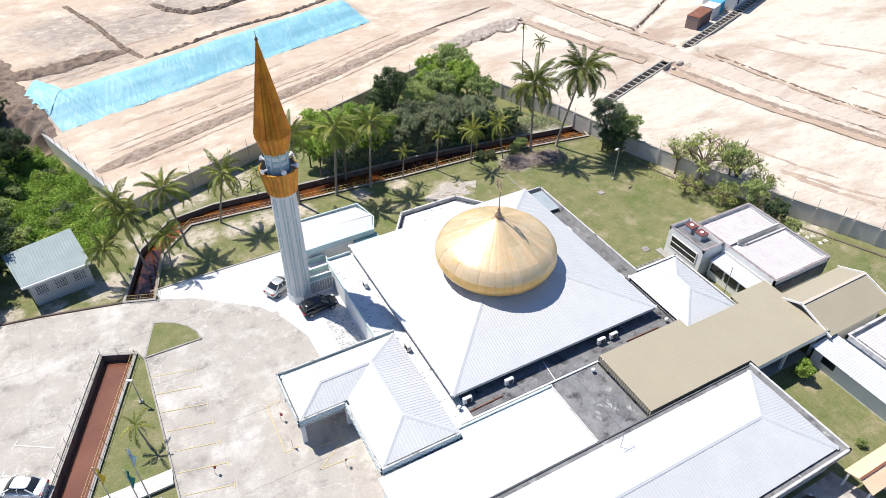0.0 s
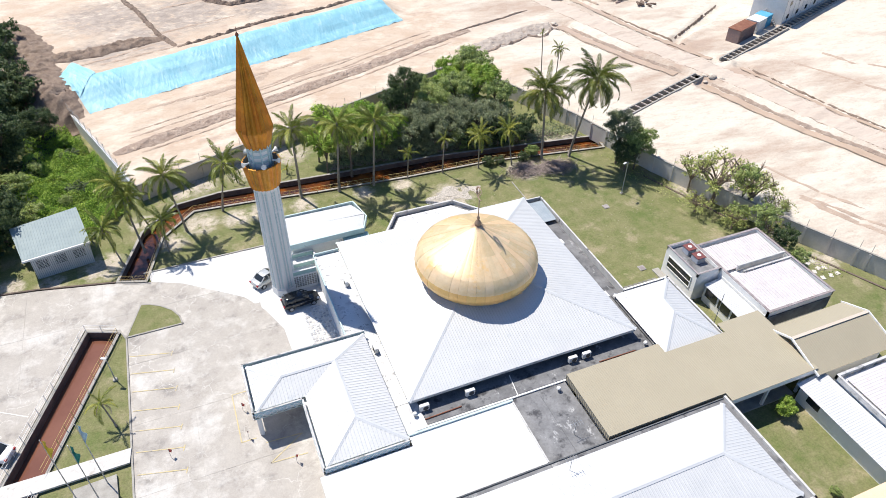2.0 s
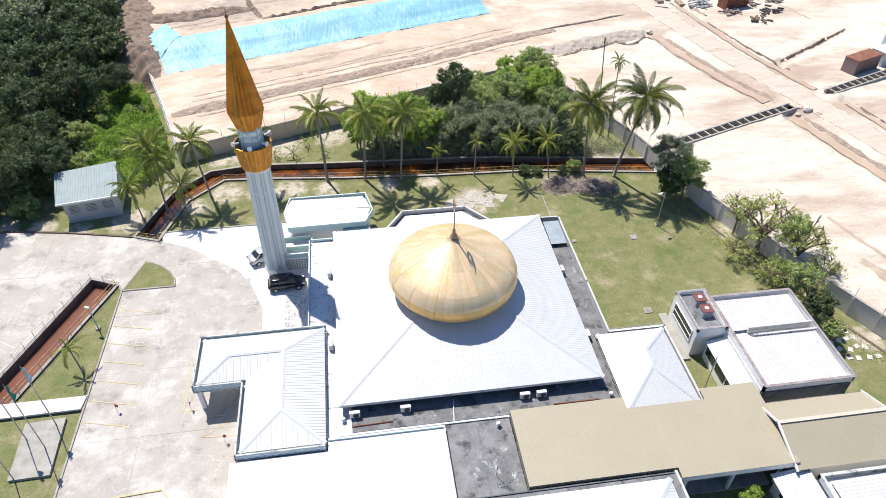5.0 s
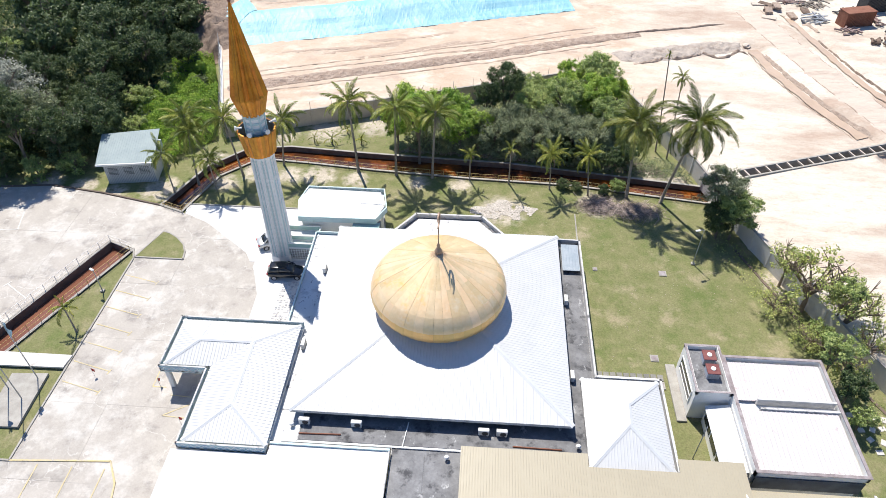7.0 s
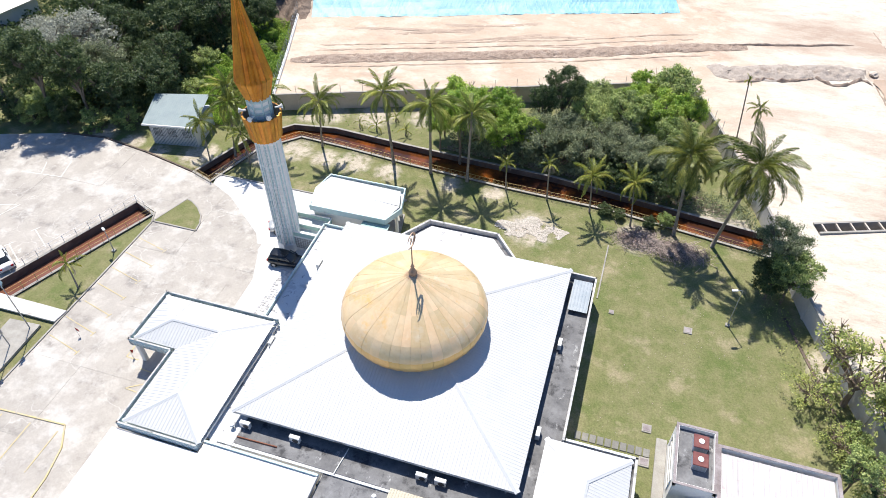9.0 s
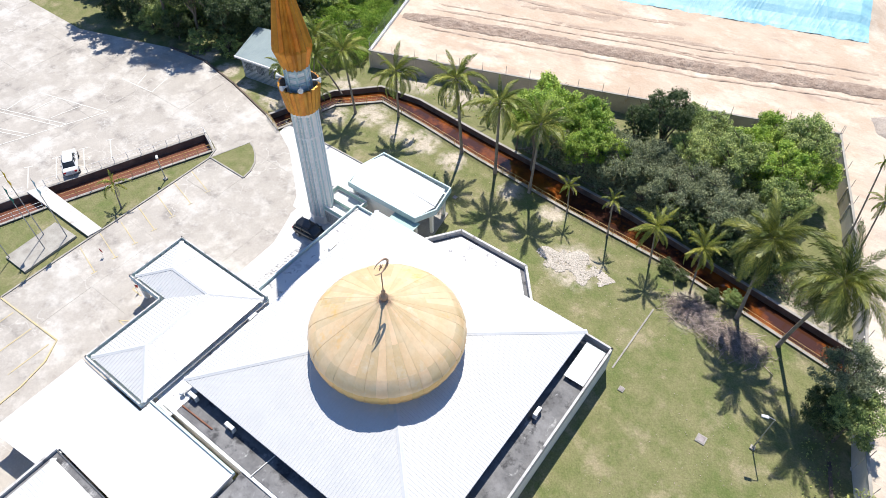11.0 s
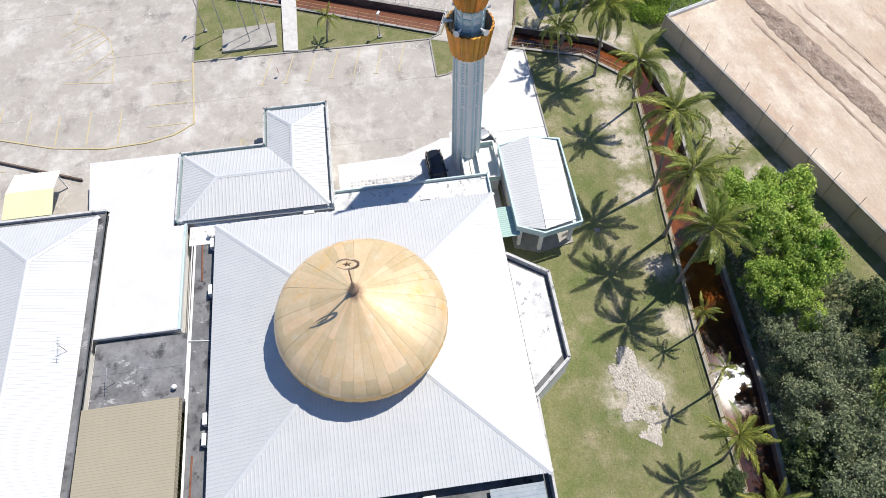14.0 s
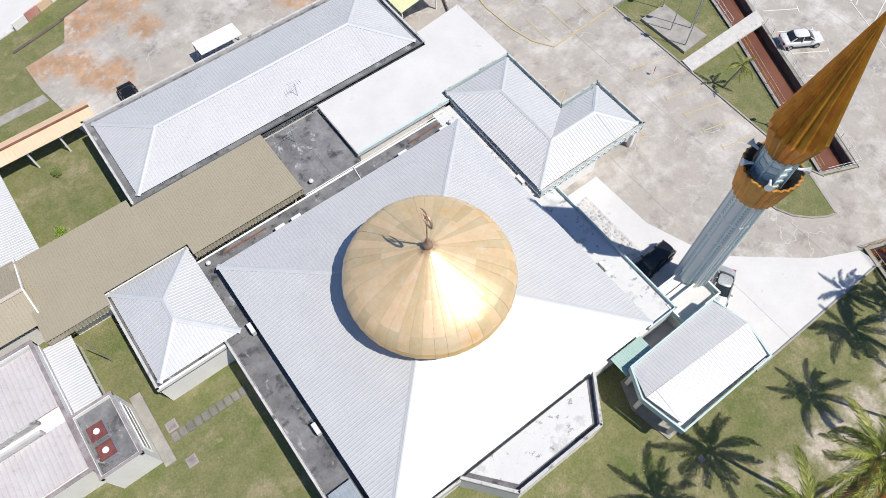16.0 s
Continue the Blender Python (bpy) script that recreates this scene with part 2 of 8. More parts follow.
ROOF = mat("pale_metal_sheet", (0.585, 0.588, 0.588), (0.545, 0.55, 0.552), rough=0.42, metal=0.0, scale=0.4, fine=4, bump=0.03, grain=0.05,
           stain=(0.47, 0.49, 0.51), stain_scale=0.7, stain_at=0.62, stain_soft=0.2, spec=0.9)
OLIVE = mat("khaki_metal_sheet", (0.365, 0.322, 0.233), (0.385, 0.341, 0.248), rough=0.48, scale=0.3, fine=5, bump=0.03, grain=0.04, spec=0.5)
PINK = mat("faded_pink_sheet", (0.61, 0.575, 0.575), (0.55, 0.515, 0.515), rough=0.7, scale=0.6, fine=7, grain=0.12, bump=0.1,
           stain=(0.45, 0.36, 0.355), stain_scale=1.2, stain_at=0.61)
PINKPANEL = mat("faded_red_panel", (0.50, 0.22, 0.18), (0.58, 0.32, 0.26), rough=0.8, scale=0.8, fine=8, grain=0.15)
MAROON = mat("maroon_plate", (0.16, 0.045, 0.045), (0.22, 0.08, 0.07), rough=0.7, scale=2, fine=12, grain=0.2)
BITUMEN = mat("grey_flat_roof", (0.14, 0.14, 0.145), (0.25, 0.25, 0.255), rough=0.85, scale=0.6, fine=5, grain=0.25, rand=0.1,
              stain=(0.065, 0.065, 0.07), stain_scale=0.8, stain_at=0.53, stain_soft=0.12, streak=((0.42, 0.42, 0.42), 0.9, 0.6, 0.06, (1, 0.6, 1), 20))
CAP = mat("ridge_cap", (0.585, 0.595, 0.605), (0.54, 0.555, 0.57), rough=0.42, scale=1, fine=6, grain=0.08)
GOLD = mat("gold_panel", (0.85, 0.66, 0.41), (0.79, 0.555, 0.29), rough=0.33, metal=0.28, scale=0.5, fine=3, bump=0.04, grain=0.1, rand=0.13, spec=0.7,
           stain=(0.86, 0.54, 0.17), stain_scale=0.34, stain_at=0.58, stain_soft=0.12, pale=(0.88, 0.75, 0.55), pale_scale=0.5, pale_at=0.6, spot_col=(0.50, 0.33, 0.20), spots=((30.58, 43.97, 0.75),))
# deeper gold for the lowest panel rows, with their shade in the colour
GOLD_RIM = mat("gold_rim", (0.80, 0.53, 0.19), (0.70, 0.42, 0.11), rough=0.34, metal=0.3, scale=0.6, fine=4, bump=0.04, grain=0.12, rand=0.12, spec=0.7,
               pale=(0.82, 0.61, 0.30), pale_scale=0.6, pale_at=0.6)
BRONZE = mat("bronze", (0.34, 0.22, 0.15), (0.46, 0.34, 0.26), rough=0.5, metal=0.4, scale=2, fine=10, grain=0.15)
GOLD_DEEP = mat("gold_flute", (0.63, 0.285, 0.028), (0.41, 0.165, 0.018), rough=0.4, metal=0.35, scale=0.9, fine=4, bump=0.05, grain=0.2, rand=0.28)
GLASS = mat("dark_glass", (0.02, 0.025, 0.03), (0.03, 0.035, 0.04), rough=0.12, scale=1, fine=4, bump=0, grain=0.05, spec=0.6)
RUBBER = mat("rubber", (0.025, 0.025, 0.025), rough=0.85, scale=2, fine=20)
STEEL = mat("galvanised_steel", (0.45, 0.46, 0.47), (0.36, 0.37, 0.38), rough=0.5, metal=0.5, scale=2, fine=14)
DARK = mat("dark_metal", (0.05, 0.05, 0.055), (0.08, 0.075, 0.07), rough=0.6, scale=2, fine=14)
RUST = mat("rusty_metal", (0.20, 0.075, 0.045), (0.28, 0.13, 0.08), rough=0.85, scale=1.2, fine=10, grain=0.25)
ACWHITE = mat("ac_casing", (0.74, 0.74, 0.72), (0.68, 0.68, 0.66), rough=0.6, scale=2, fine=12, grain=0.06)
YELLOW = mat("yellow_paint", (0.60, 0.49, 0.24), (0.55, 0.47, 0.30), rough=0.8, scale=1.5, fine=9, grain=0.2, stain=(0.45, 0.41, 0.35), stain_scale=1.6, stain_at=0.55)
OCHRE = mat("ochre_railing", (0.60, 0.44, 0.18), (0.50, 0.34, 0.13), rough=0.7, scale=2, fine=12, grain=0.2)
WHITE_PAINT = mat("road_paint", (0.80, 0.78, 0.73), (0.70, 0.68, 0.62), rough=0.8, scale=1.5, fine=9, grain=0.2)
TARP = mat("blue_tarpaulin", (0.25, 0.53, 0.635), (0.31, 0.585, 0.68), rough=0.5, scale=0.5, fine=2, bump=0.3, grain=0.12, rand=0.04,
           stain=(0.40, 0.64, 0.72), stain_scale=0.8, stain_at=0.56, turn=-18, stretch=(1, 0.25, 1), bump_dist=0.15, spec=0.4)
BARK = mat("palm_bark", (0.24, 0.20, 0.16), (0.34, 0.30, 0.25), rough=0.95, scale=2, fine=10, grain=0.3, bump=0.4)
BARK_PALE = mat("pale_tree_bark", (0.20, 0.15, 0.11), (0.29, 0.23, 0.175), rough=0.95, scale=2, fine=10, grain=0.3, bump=0.4)
BARK2 = mat("tree_bark", (0.17, 0.135, 0.10), (0.24, 0.20, 0.16), rough=0.95, scale=2, fine=10, grain=0.3, bump=0.4)
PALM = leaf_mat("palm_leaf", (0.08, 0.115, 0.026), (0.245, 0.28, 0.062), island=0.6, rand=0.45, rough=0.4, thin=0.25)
# brighter copy of PALM for the smaller palms, its sunlight put into the colour
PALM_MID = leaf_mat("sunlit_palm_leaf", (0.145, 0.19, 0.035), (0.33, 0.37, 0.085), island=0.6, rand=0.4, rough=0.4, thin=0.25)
PALM_Y = leaf_mat("young_palm_leaf", (0.26, 0.31, 0.05), (0.42, 0.42, 0.09), island=0.45, rand=0.35, rough=0.4)
DRY = leaf_mat("dry_leaf", (0.33, 0.27, 0.215), (0.43, 0.365, 0.30), island=0.3)
BRUSH = mat("dead_brush", (0.24, 0.185, 0.16), (0.40, 0.335, 0.295), rough=0.95, scale=0.6, fine=9, grain=0.3, bump=0, island=0.5)
LEAF_DARK = leaf_mat("dark_leaf", (0.078, 0.122, 0.044), (0.13, 0.175, 0.068), island=0.5)
LEAF_GREY = leaf_mat("grey_leaf", (0.205, 0.25, 0.13), (0.335, 0.37, 0.22), island=0.5, rough=0.5, thin=0.35)
LEAF_BRIGHT = leaf_mat("bright_leaf", (0.27, 0.44, 0.06), (0.48, 0.59, 0.13), island=0.45, thin=0.38)
LEAF_SILVER = leaf_mat("silver_leaf", (0.42, 0.43, 0.345), (0.52, 0.53, 0.44), island=0.45, rough=0.5, thin=0.35)
LEAF_MID = leaf_mat("green_leaf", (0.29, 0.385, 0.12), (0.45, 0.515, 0.20), island=0.5, thin=0.35)
LEAF_WEED = leaf_mat("weed_leaf", (0.26, 0.42, 0.06), (0.39, 0.51, 0.11), island=0.5, thin=0.35)
CANALWALL = mat("canal_wall", (0.20, 0.15, 0.12), (0.11, 0.085, 0.07), rough=0.95, scale=0.6, fine=7, grain=0.25)
WATER_BROWN = mat("muddy_water", (0.165, 0.07, 0.045), (0.21, 0.095, 0.06), rough=-0.06, scale=0.2, fine=1.5, bump=0.01, grain=0.05, spec=0.5)
# the stain and the spots near x 40 put tree shade into the colour
WATER_RUST = mat("rusty_water", (0.30, 0.085, 0.012), (0.15, 0.05, 0.015), rough=-0.06, scale=0.25, fine=1.2, bump=0.015, grain=0.08, spec=0.5,
                 stain=(0.06, 0.024, 0.013), stain_scale=0.16, stain_at=0.42, stain_soft=0.1, spot_col=(0.05, 0.022, 0.016), spots=((-3.0, 64.0, 5.5), (-1.0, 69.0, 3.5), (36, 72.5, 5), (44, 72.0, 4)))
WATER_MUD = mat("ditch_water", (0.53, 0.40, 0.29), (0.46, 0.345, 0.245), rough=0.2, scale=0.3, fine=2, bump=0.1, grain=0.05)
FENCEWALL = mat("boundary_wall_concrete", (0.60, 0.515, 0.42), (0.51, 0.435, 0.35), rough=0.9, scale=0.5, fine=6, grain=0.15,
                stain=(0.46, 0.30, 0.17), stain_scale=0.3, stain_at=0.62)
PALEWALL = mat("pale_wall_concrete", (0.66, 0.625, 0.58), (0.58, 0.54, 0.49), rough=0.9, scale=0.5, fine=6, grain=0.12,
               stain=(0.50, 0.36, 0.22), stain_scale=0.3, stain_at=0.63)
RUBBLE = mat("pale_rubble", (0.57, 0.52, 0.455), (0.46, 0.415, 0.36), rough=0.95, scale=0.9, fine=6, grain=0.3, bump=0.8, bump_dist=0.06, island=0.25)
BLUE_ROOF = mat("blue_sheet", (0.12, 0.42, 0.62), rough=0.6, scale=1, fine=8)
ORANGE_ROOF = mat("peach_roof", (0.78, 0.57, 0.39), (0.72, 0.52, 0.35), rough=0.7, scale=1, fine=8, grain=0.08)
SHEDROOF = mat("green_grey_sheet", (0.23, 0.29, 0.30), (0.28, 0.34, 0.345), rough=0.6, scale=0.6, fine=8, grain=0.12)
TERRACE = mat("scuffed_white_roof", (0.64, 0.64, 0.63), (0.69, 0.69, 0.68), rough=0.85, scale=0.5, fine=7, bump=0.2, grain=0.08, spec=0.2,
              stain=(0.52, 0.52, 0.52), stain_scale=0.5, stain_at=0.57, stain_soft=0.08, streak=((0.30, 0.30, 0.31), 1.3, 0.59, 0.04, (1, 1, 1), 0))
LEAF_SPARSE = leaf_mat("sparse_leaf", (0.36, 0.43, 0.12), (0.48, 0.50, 0.19), island=0.4, thin=0.4)
COPING = mat("dark_coping", (0.24, 0.20, 0.20), (0.40, 0.36, 0.36), rough=0.9, scale=1.2, fine=9, grain=0.25)
PLATE = mat("dull_plate", (0.40, 0.43, 0.48), (0.47, 0.49, 0.53), rough=0.6, scale=0.9, fine=7, grain=0.12)
RUSTGREY = mat("faded_container", (0.33, 0.22, 0.19), (0.24, 0.19, 0.18), rough=0.75, scale=1.1, fine=8, grain=0.2)
STONE = mat("dull_stone", (0.26, 0.25, 0.225), (0.20, 0.195, 0.175), rough=0.9, scale=1.5, fine=9, grain=0.25, rand=0.15)
COBBLE = mat("pale_cobble", (0.60, 0.60, 0.60), (0.44, 0.44, 0.45), rough=0.9, scale=1.2, fine=9, grain=0.25, rand=0.25)
DECK = mat("worn_white_deck", (0.66, 0.64, 0.61), (0.56, 0.535, 0.50), rough=0.9, scale=1.6, fine=8, grain=0.2, stain=(0.44, 0.41, 0.37), stain_scale=1.1, stain_at=0.6, stain_soft=0.1)
LINKTEAL = mat("sea_green_sheet", (0.42, 0.58, 0.53), (0.38, 0.53, 0.485), rough=0.6, scale=1, fine=8, grain=0.1)
CREAM = mat("cream_sheet", (0.74, 0.73, 0.62), (0.68, 0.67, 0.58), rough=0.6, scale=1, fine=8, grain=0.08)
LIME = mat("yellow_green_paint", (0.62, 0.64, 0.24), (0.55, 0.58, 0.20), rough=0.6, scale=0.8, fine=8, grain=0.1, stain=(0.46, 0.46, 0.24), stain_scale=1.2, stain_at=0.58)
PALE_LIME = mat("pale_yellow_sheet", (0.74, 0.75, 0.44), (0.69, 0.70, 0.42), rough=0.6, scale=0.8, fine=8, grain=0.08)
GREYBLUE = mat("blue_grey_sheet", (0.29, 0.34, 0.38), (0.37, 0.41, 0.445), rough=0.35, scale=0.9, fine=5, bump=0.05, grain=0.1, stain=(0.46, 0.49, 0.51), stain_scale=0.8, stain_at=0.55)
CLOTH_G = mat("green_cloth", (0.03, 0.22, 0.18), rough=0.9, scale=2, fine=10)
CLOTH_B = mat("pale_blue_cloth", (0.45, 0.62, 0.70), rough=0.9, scale=2, fine=10)
CLOTH_Y = mat("yellow_cloth", (0.75, 0.55, 0.06), rough=0.9, scale=2, fine=10)
CARWHITE = mat("white_car_paint", (0.78, 0.78, 0.77), rough=0.22, scale=1, fine=5, bump=0, grain=0.03, spec=0.6)
CARSILVER = mat("silver_car_paint", (0.55, 0.56, 0.55), rough=0.25, metal=0.3, scale=1, fine=5, bump=0, grain=0.03, spec=0.6)
CARBLACK = mat("black_car_paint", (0.015, 0.016, 0.018), rough=0.15, scale=1, fine=5, bump=0, grain=0.03, spec=0.6)
LAMPGLASS = mat("lamp_lens", (0.75, 0.75, 0.72), rough=0.2, scale=2, fine=10, bump=0)
REDLENS = mat("red_lens", (0.4, 0.02, 0.02), rough=0.25, scale=2, fine=10, bump=0)


# ---- building blocks ----
def V(*a):
    return Vector(a)


def link(name, me, material, parent=None, label="", smooth=False):
    ob = new(name, me)
    if material and not me.materials:
        me.materials.append(material)
    if smooth:
        me.polygons.foreach_set("use_smooth", [True] * len(me.polygons))
    if parent is not None:
        ob.parent = parent
        if parent.type == "EMPTY" and parent.parent is None:
            ob.matrix_parent_inverse = Matrix.Translation(-parent.location)
    if label:
        ob["label"] = label
    return ob


def part(name, bm, material, parent=None, label="", smooth=False):
    me = bpy.data.meshes.new(name)
    bmesh.ops.recalc_face_normals(bm, faces=bm.faces)
    bm.to_mesh(me)
    bm.free()
    return link(name, me, material, parent, label, smooth)


def pmesh(name, verts, faces, material, parent=None, label="", smooth=False):
    me = bpy.data.meshes.new(name)
    me.from_pydata(verts, [], faces)
    return link(name, me, material, parent, label, smooth)


def thing(name, x, y, z, label, category, group="", kind=""):
    ob = new(name)
    ob.empty_display_size = 0.3
    ob.location = (x, y, z)
    return tagged(ob, label, category, group, kind)


def structure(ob, label, category=""):
    return tagged(ob, label, category or ob.name.split("_")[0], "", "structure")


def box(bm, x0, x1, y0, y1, z0, z1, bevel=0.0, m=None):
    vs = [bm.verts.new((x, y, z)) for z in (z0, z1) for x, y in ((x0, y0), (x1, y0), (x1, y1), (x0, y1))]
    fs = [bm.faces.new([vs[i] for i in f]) for f in ((3, 2, 1, 0), (4, 5, 6, 7), (0, 1, 5, 4), (1, 2, 6, 5), (2, 3, 7, 6), (3, 0, 4, 7))]
    if bevel:
        es = list({e for f in fs for e in f.edges})
        r = bmesh.ops.bevel(bm, geom=es, offset=bevel, segments=1, affect="EDGES")
        vs = list({v for f in r["faces"] for v in f.verts} | {v for v in vs if v.is_valid})
    if m is not None:
        bmesh.ops.transform(bm, matrix=m, verts=[v for v in vs if v.is_valid])


def prism(bm, poly, z0, z1):
    """A solid on a plan polygon; z0 and z1 are heights or functions of x, y."""
    a = z0 if callable(z0) else (lambda x, y: z0)
    b = z1 if callable(z1) else (lambda x, y: z1)
    lo = [bm.verts.new((x, y, a(x, y))) for x, y in poly]
    hi = [bm.verts.new((x, y, b(x, y))) for x, y in poly]
    n = len(poly)
    bm.faces.new(hi)
    bm.faces.new(lo[::-1])
    for i in range(n):
        bm.faces.new((lo[i], lo[(i + 1) % n], hi[(i + 1) % n], hi[i]))


def tube(bm, pts, radii, n=8, cap=True):
    """A round bar along points."""
    rings = []
    for i, p in enumerate(pts):
        a, b = pts[max(0, i - 1)], pts[min(len(pts) - 1, i + 1)]
        d = (Vector(b) - Vector(a)).normalized()
        q = d.to_track_quat("Z", "Y")
        r = radii[i] if isinstance(radii, (list, tuple)) else radii
        rings.append([bm.verts.new(Vector(p) + q @ V(r * math.cos(k * math.tau / n), r * math.sin(k * math.tau / n), 0)) for k in range(n)])
    for a, b in zip(rings, rings[1:]):
        for k in range(n):
            bm.faces.new((a[k], a[(k + 1) % n], b[(k + 1) % n], b[k]))
    if cap:
        bm.faces.new(rings[0][::-1])
        bm.faces.new(rings[-1])


def lathe(bm, prof, n=24, cx=0, cy=0, cap=False):
    rings = [[bm.verts.new((cx + r * math.cos(k * math.tau / n), cy + r * math.sin(k * math.tau / n), z)) for k in range(n)] for r, z in prof]
    for a, b in zip(rings, rings[1:]):
        for k in range(n):
            bm.faces.new((a[k], a[(k + 1) % n], b[(k + 1) % n], b[k]))
    if cap:
        bm.faces.new(rings[0][::-1])
        bm.faces.new(rings[-1])


def bar(bm, p, q, w, h):
    """A square bar from p to q."""
    p, q = Vector(p), Vector(q)
    d = (q - p).normalized()
    up = V(0, 0, 1) if abs(d.z) < 0.95 else V(1, 0, 0)
    s = d.cross(up).normalized() * w / 2
    u = s.cross(d).normalized() * h / 2
    a = [bm.verts.new(p + i * s + j * u) for i, j in ((-1, -1), (1, -1), (1, 1), (-1, 1))]
    b = [bm.verts.new(q + i * s + j * u) for i, j in ((-1, -1), (1, -1), (1, 1), (-1, 1))]
    bm.faces.new(a[::-1])
    bm.faces.new(b)
    for k in range(4):
        bm.faces.new((a[k], a[(k + 1) % 4], b[(k + 1) % 4], b[k]))


def ring_wall(bm, poly, inset, z0, z1, closed=True):
    """A wall of thickness inset inside a plan polygon (counter-clockwise), or along an open line."""
    n = len(poly)
    inner = []
    for i in range(n):
        p = Vector(poly[i])
        a = Vector(poly[i - 1]) if closed or i else None
        b = Vector(poly[(i + 1) % n]) if closed or i < n - 1 else None
        n1 = (p - a).normalized().orthogonal() if a is not None else None
        n2 = (b - p).normalized().orthogonal() if b is not None else None
        n1 = n1 if n1 is not None else n2
        n2 = n2 if n2 is not None else n1
        k = (n1 + n2).normalized()
        inner.append(p + k * inset / max(0.3, k.dot(n1)))
    for i in range(n if closed else n - 1):
        j = (i + 1) % n
        prism(bm, [tuple(poly[i]), tuple(poly[j]), tuple(inner[j]), tuple(inner[i])], z0, z1)


def ribbed(bm, pts, spacing=0.28, w=0.11, h=0.016, thick=0.05):
    """A metal roof sheet on a planar convex polygon whose first edge is the eave: one folded sheet whose ribs run up the slope."""
    P = [Vector(p) for p in pts]
    U = (P[1] - P[0]).normalized()
    N = sum((a.cross(b) for a, b in zip(P, P[1:] + P[:1])), Vector()).normalized()
    N = N if N.z > 0 else -N
    W = N.cross(U)
    if (P[-1] - P[0]).dot(W) < 0:
        W = -W
    uv = [((p - P[0]).dot(U), (p - P[0]).dot(W)) for p in P]
    u0, u1 = min(a for a, _ in uv), max(a for a, _ in uv)
    stations = [(u0 + 1e-4, 0.0), (u1 - 1e-4, 0.0)] + [(a, 0.0) for a, _ in uv if u0 + 0.01 < a < u1 - 0.01]
    k = u0 + spacing / 2
    while k < u1 - w:
        stations += [(k - w / 2, 0.0), (k - w / 4, h), (k + w / 4, h), (k + w / 2, 0.0)]
        k += spacing
    stations.sort()
    last = None
    for u, z in stations:
        hits = []
        for (a, b), (c, d) in zip(uv, uv[1:] + uv[:1]):
            if min(a, c) <= u <= max(a, c) and abs(c - a) > 1e-9:
                hits.append(b + (d - b) * (u - a) / (c - a))
        if len(hits) < 2:
            continue
        v0, v1 = min(hits), max(hits)
        o = P[0] + U * u
        ends = [bm.verts.new(o + W * v0 - N * thick), bm.verts.new(o + W * v0 + N * z), bm.verts.new(o + W * v1 + N * z), bm.verts.new(o + W * v1 - N * thick)]
        if last:
            for i in range(4):
                bm.faces.new((last[i], last[(i + 1) % 4], ends[(i + 1) % 4], ends[i]))
        else:
            bm.faces.new(ends)
        last = ends
    bm.faces.new(last[::-1])


def clip_cell(poly, x0, x1, y0, y1):
    """A plan polygon cut to a rectangle."""
    for axis, lim, sign in ((0, x0, 1), (0, x1, -1), (1, y0, 1), (1, y1, -1)):
        out = []
        for a, b in zip(poly, poly[1:] + poly[:1]):
            da, db = sign * (a[axis] - lim), sign * (b[axis] - lim)
            if da >= 0:
                out.append(a)
            if da * db < 0:
                t = da / (da - db)
                out.append((a[0] + (b[0] - a[0]) * t, a[1] + (b[1] - a[1]) * t))
        poly = out
        if len(poly) < 3:
            return []
    return poly


def area(poly):
    return 0.5 * sum(a[0] * b[1] - b[0] * a[1] for a, b in zip(poly, poly[1:] + poly[:1]))


def inside(x, y, poly):
    r = False
    for (ax, ay), (bx, by) in zip(poly, poly[1:] + poly[:1]):
        if (ay > y) != (by > y) and x < ax + (bx - ax) * (y - ay) / (by - ay):
            r = not r
    return r


def near_line(x, y, pts):
    """Distance to a line of points, and how far along it."""
    best, along, run = 1e9, 0, 0
    for (ax, ay), (bx, by) in zip(pts, pts[1:]):
        dx, dy = bx - ax, by - ay
        L = math.hypot(dx, dy)
        t = min(1, max(0, ((x - ax) * dx + (y - ay) * dy) / (L * L)))
        d = math.hypot(x - ax - t * dx, y - ay - t * dy)
        if d < best:
            best, along = d, run + t * L
        run += L
    return best, along


def sheet(name, outline, holes, box_, height, material):
    """A ground sheet inside an outline, with holes, on a triangulated grid whose heights a function gives."""
    from mathutils.geometry import delaunay_2d_cdt
    rnd = random.Random(5)
    vs, es = [], []
    for poly in [outline] + holes:
        s = len(vs)
        vs += [Vector(p) for p in poly]
        es += [(s + i, s + (i + 1) % len(poly)) for i in range(len(poly))]
    done = []
    for (x0, x1, y0, y1), gap in box_:
        x = x0
        while x <= x1:
            y = y0
            while y <= y1:
                px, py = x + rnd.uniform(-0.3, 0.3) * gap, y + rnd.uniform(-0.3, 0.3) * gap
                if not any(a <= px <= b and c <= py <= d for a, b, c, d in done):
                    if inside(px, py, outline) and not any(inside(px, py, h) for h in holes):
                        vs.append(V(px, py))
                y += gap
            x += gap
        done.append((x0, x1, y0, y1))
    ov, _, of, *_ = delaunay_2d_cdt(vs, es, [], 0, 0.001)
    keep = []
    for f in of:
        cx, cy = sum(ov[i].x for i in f) / len(f), sum(ov[i].y for i in f) / len(f)
        if inside(cx, cy, outline) and not any(inside(cx, cy, h) for h in holes):
            keep.append(f)
    return pmesh(name, [(v.x, v.y, height(v.x, v.y)) for v in ov], keep, material, smooth=True)


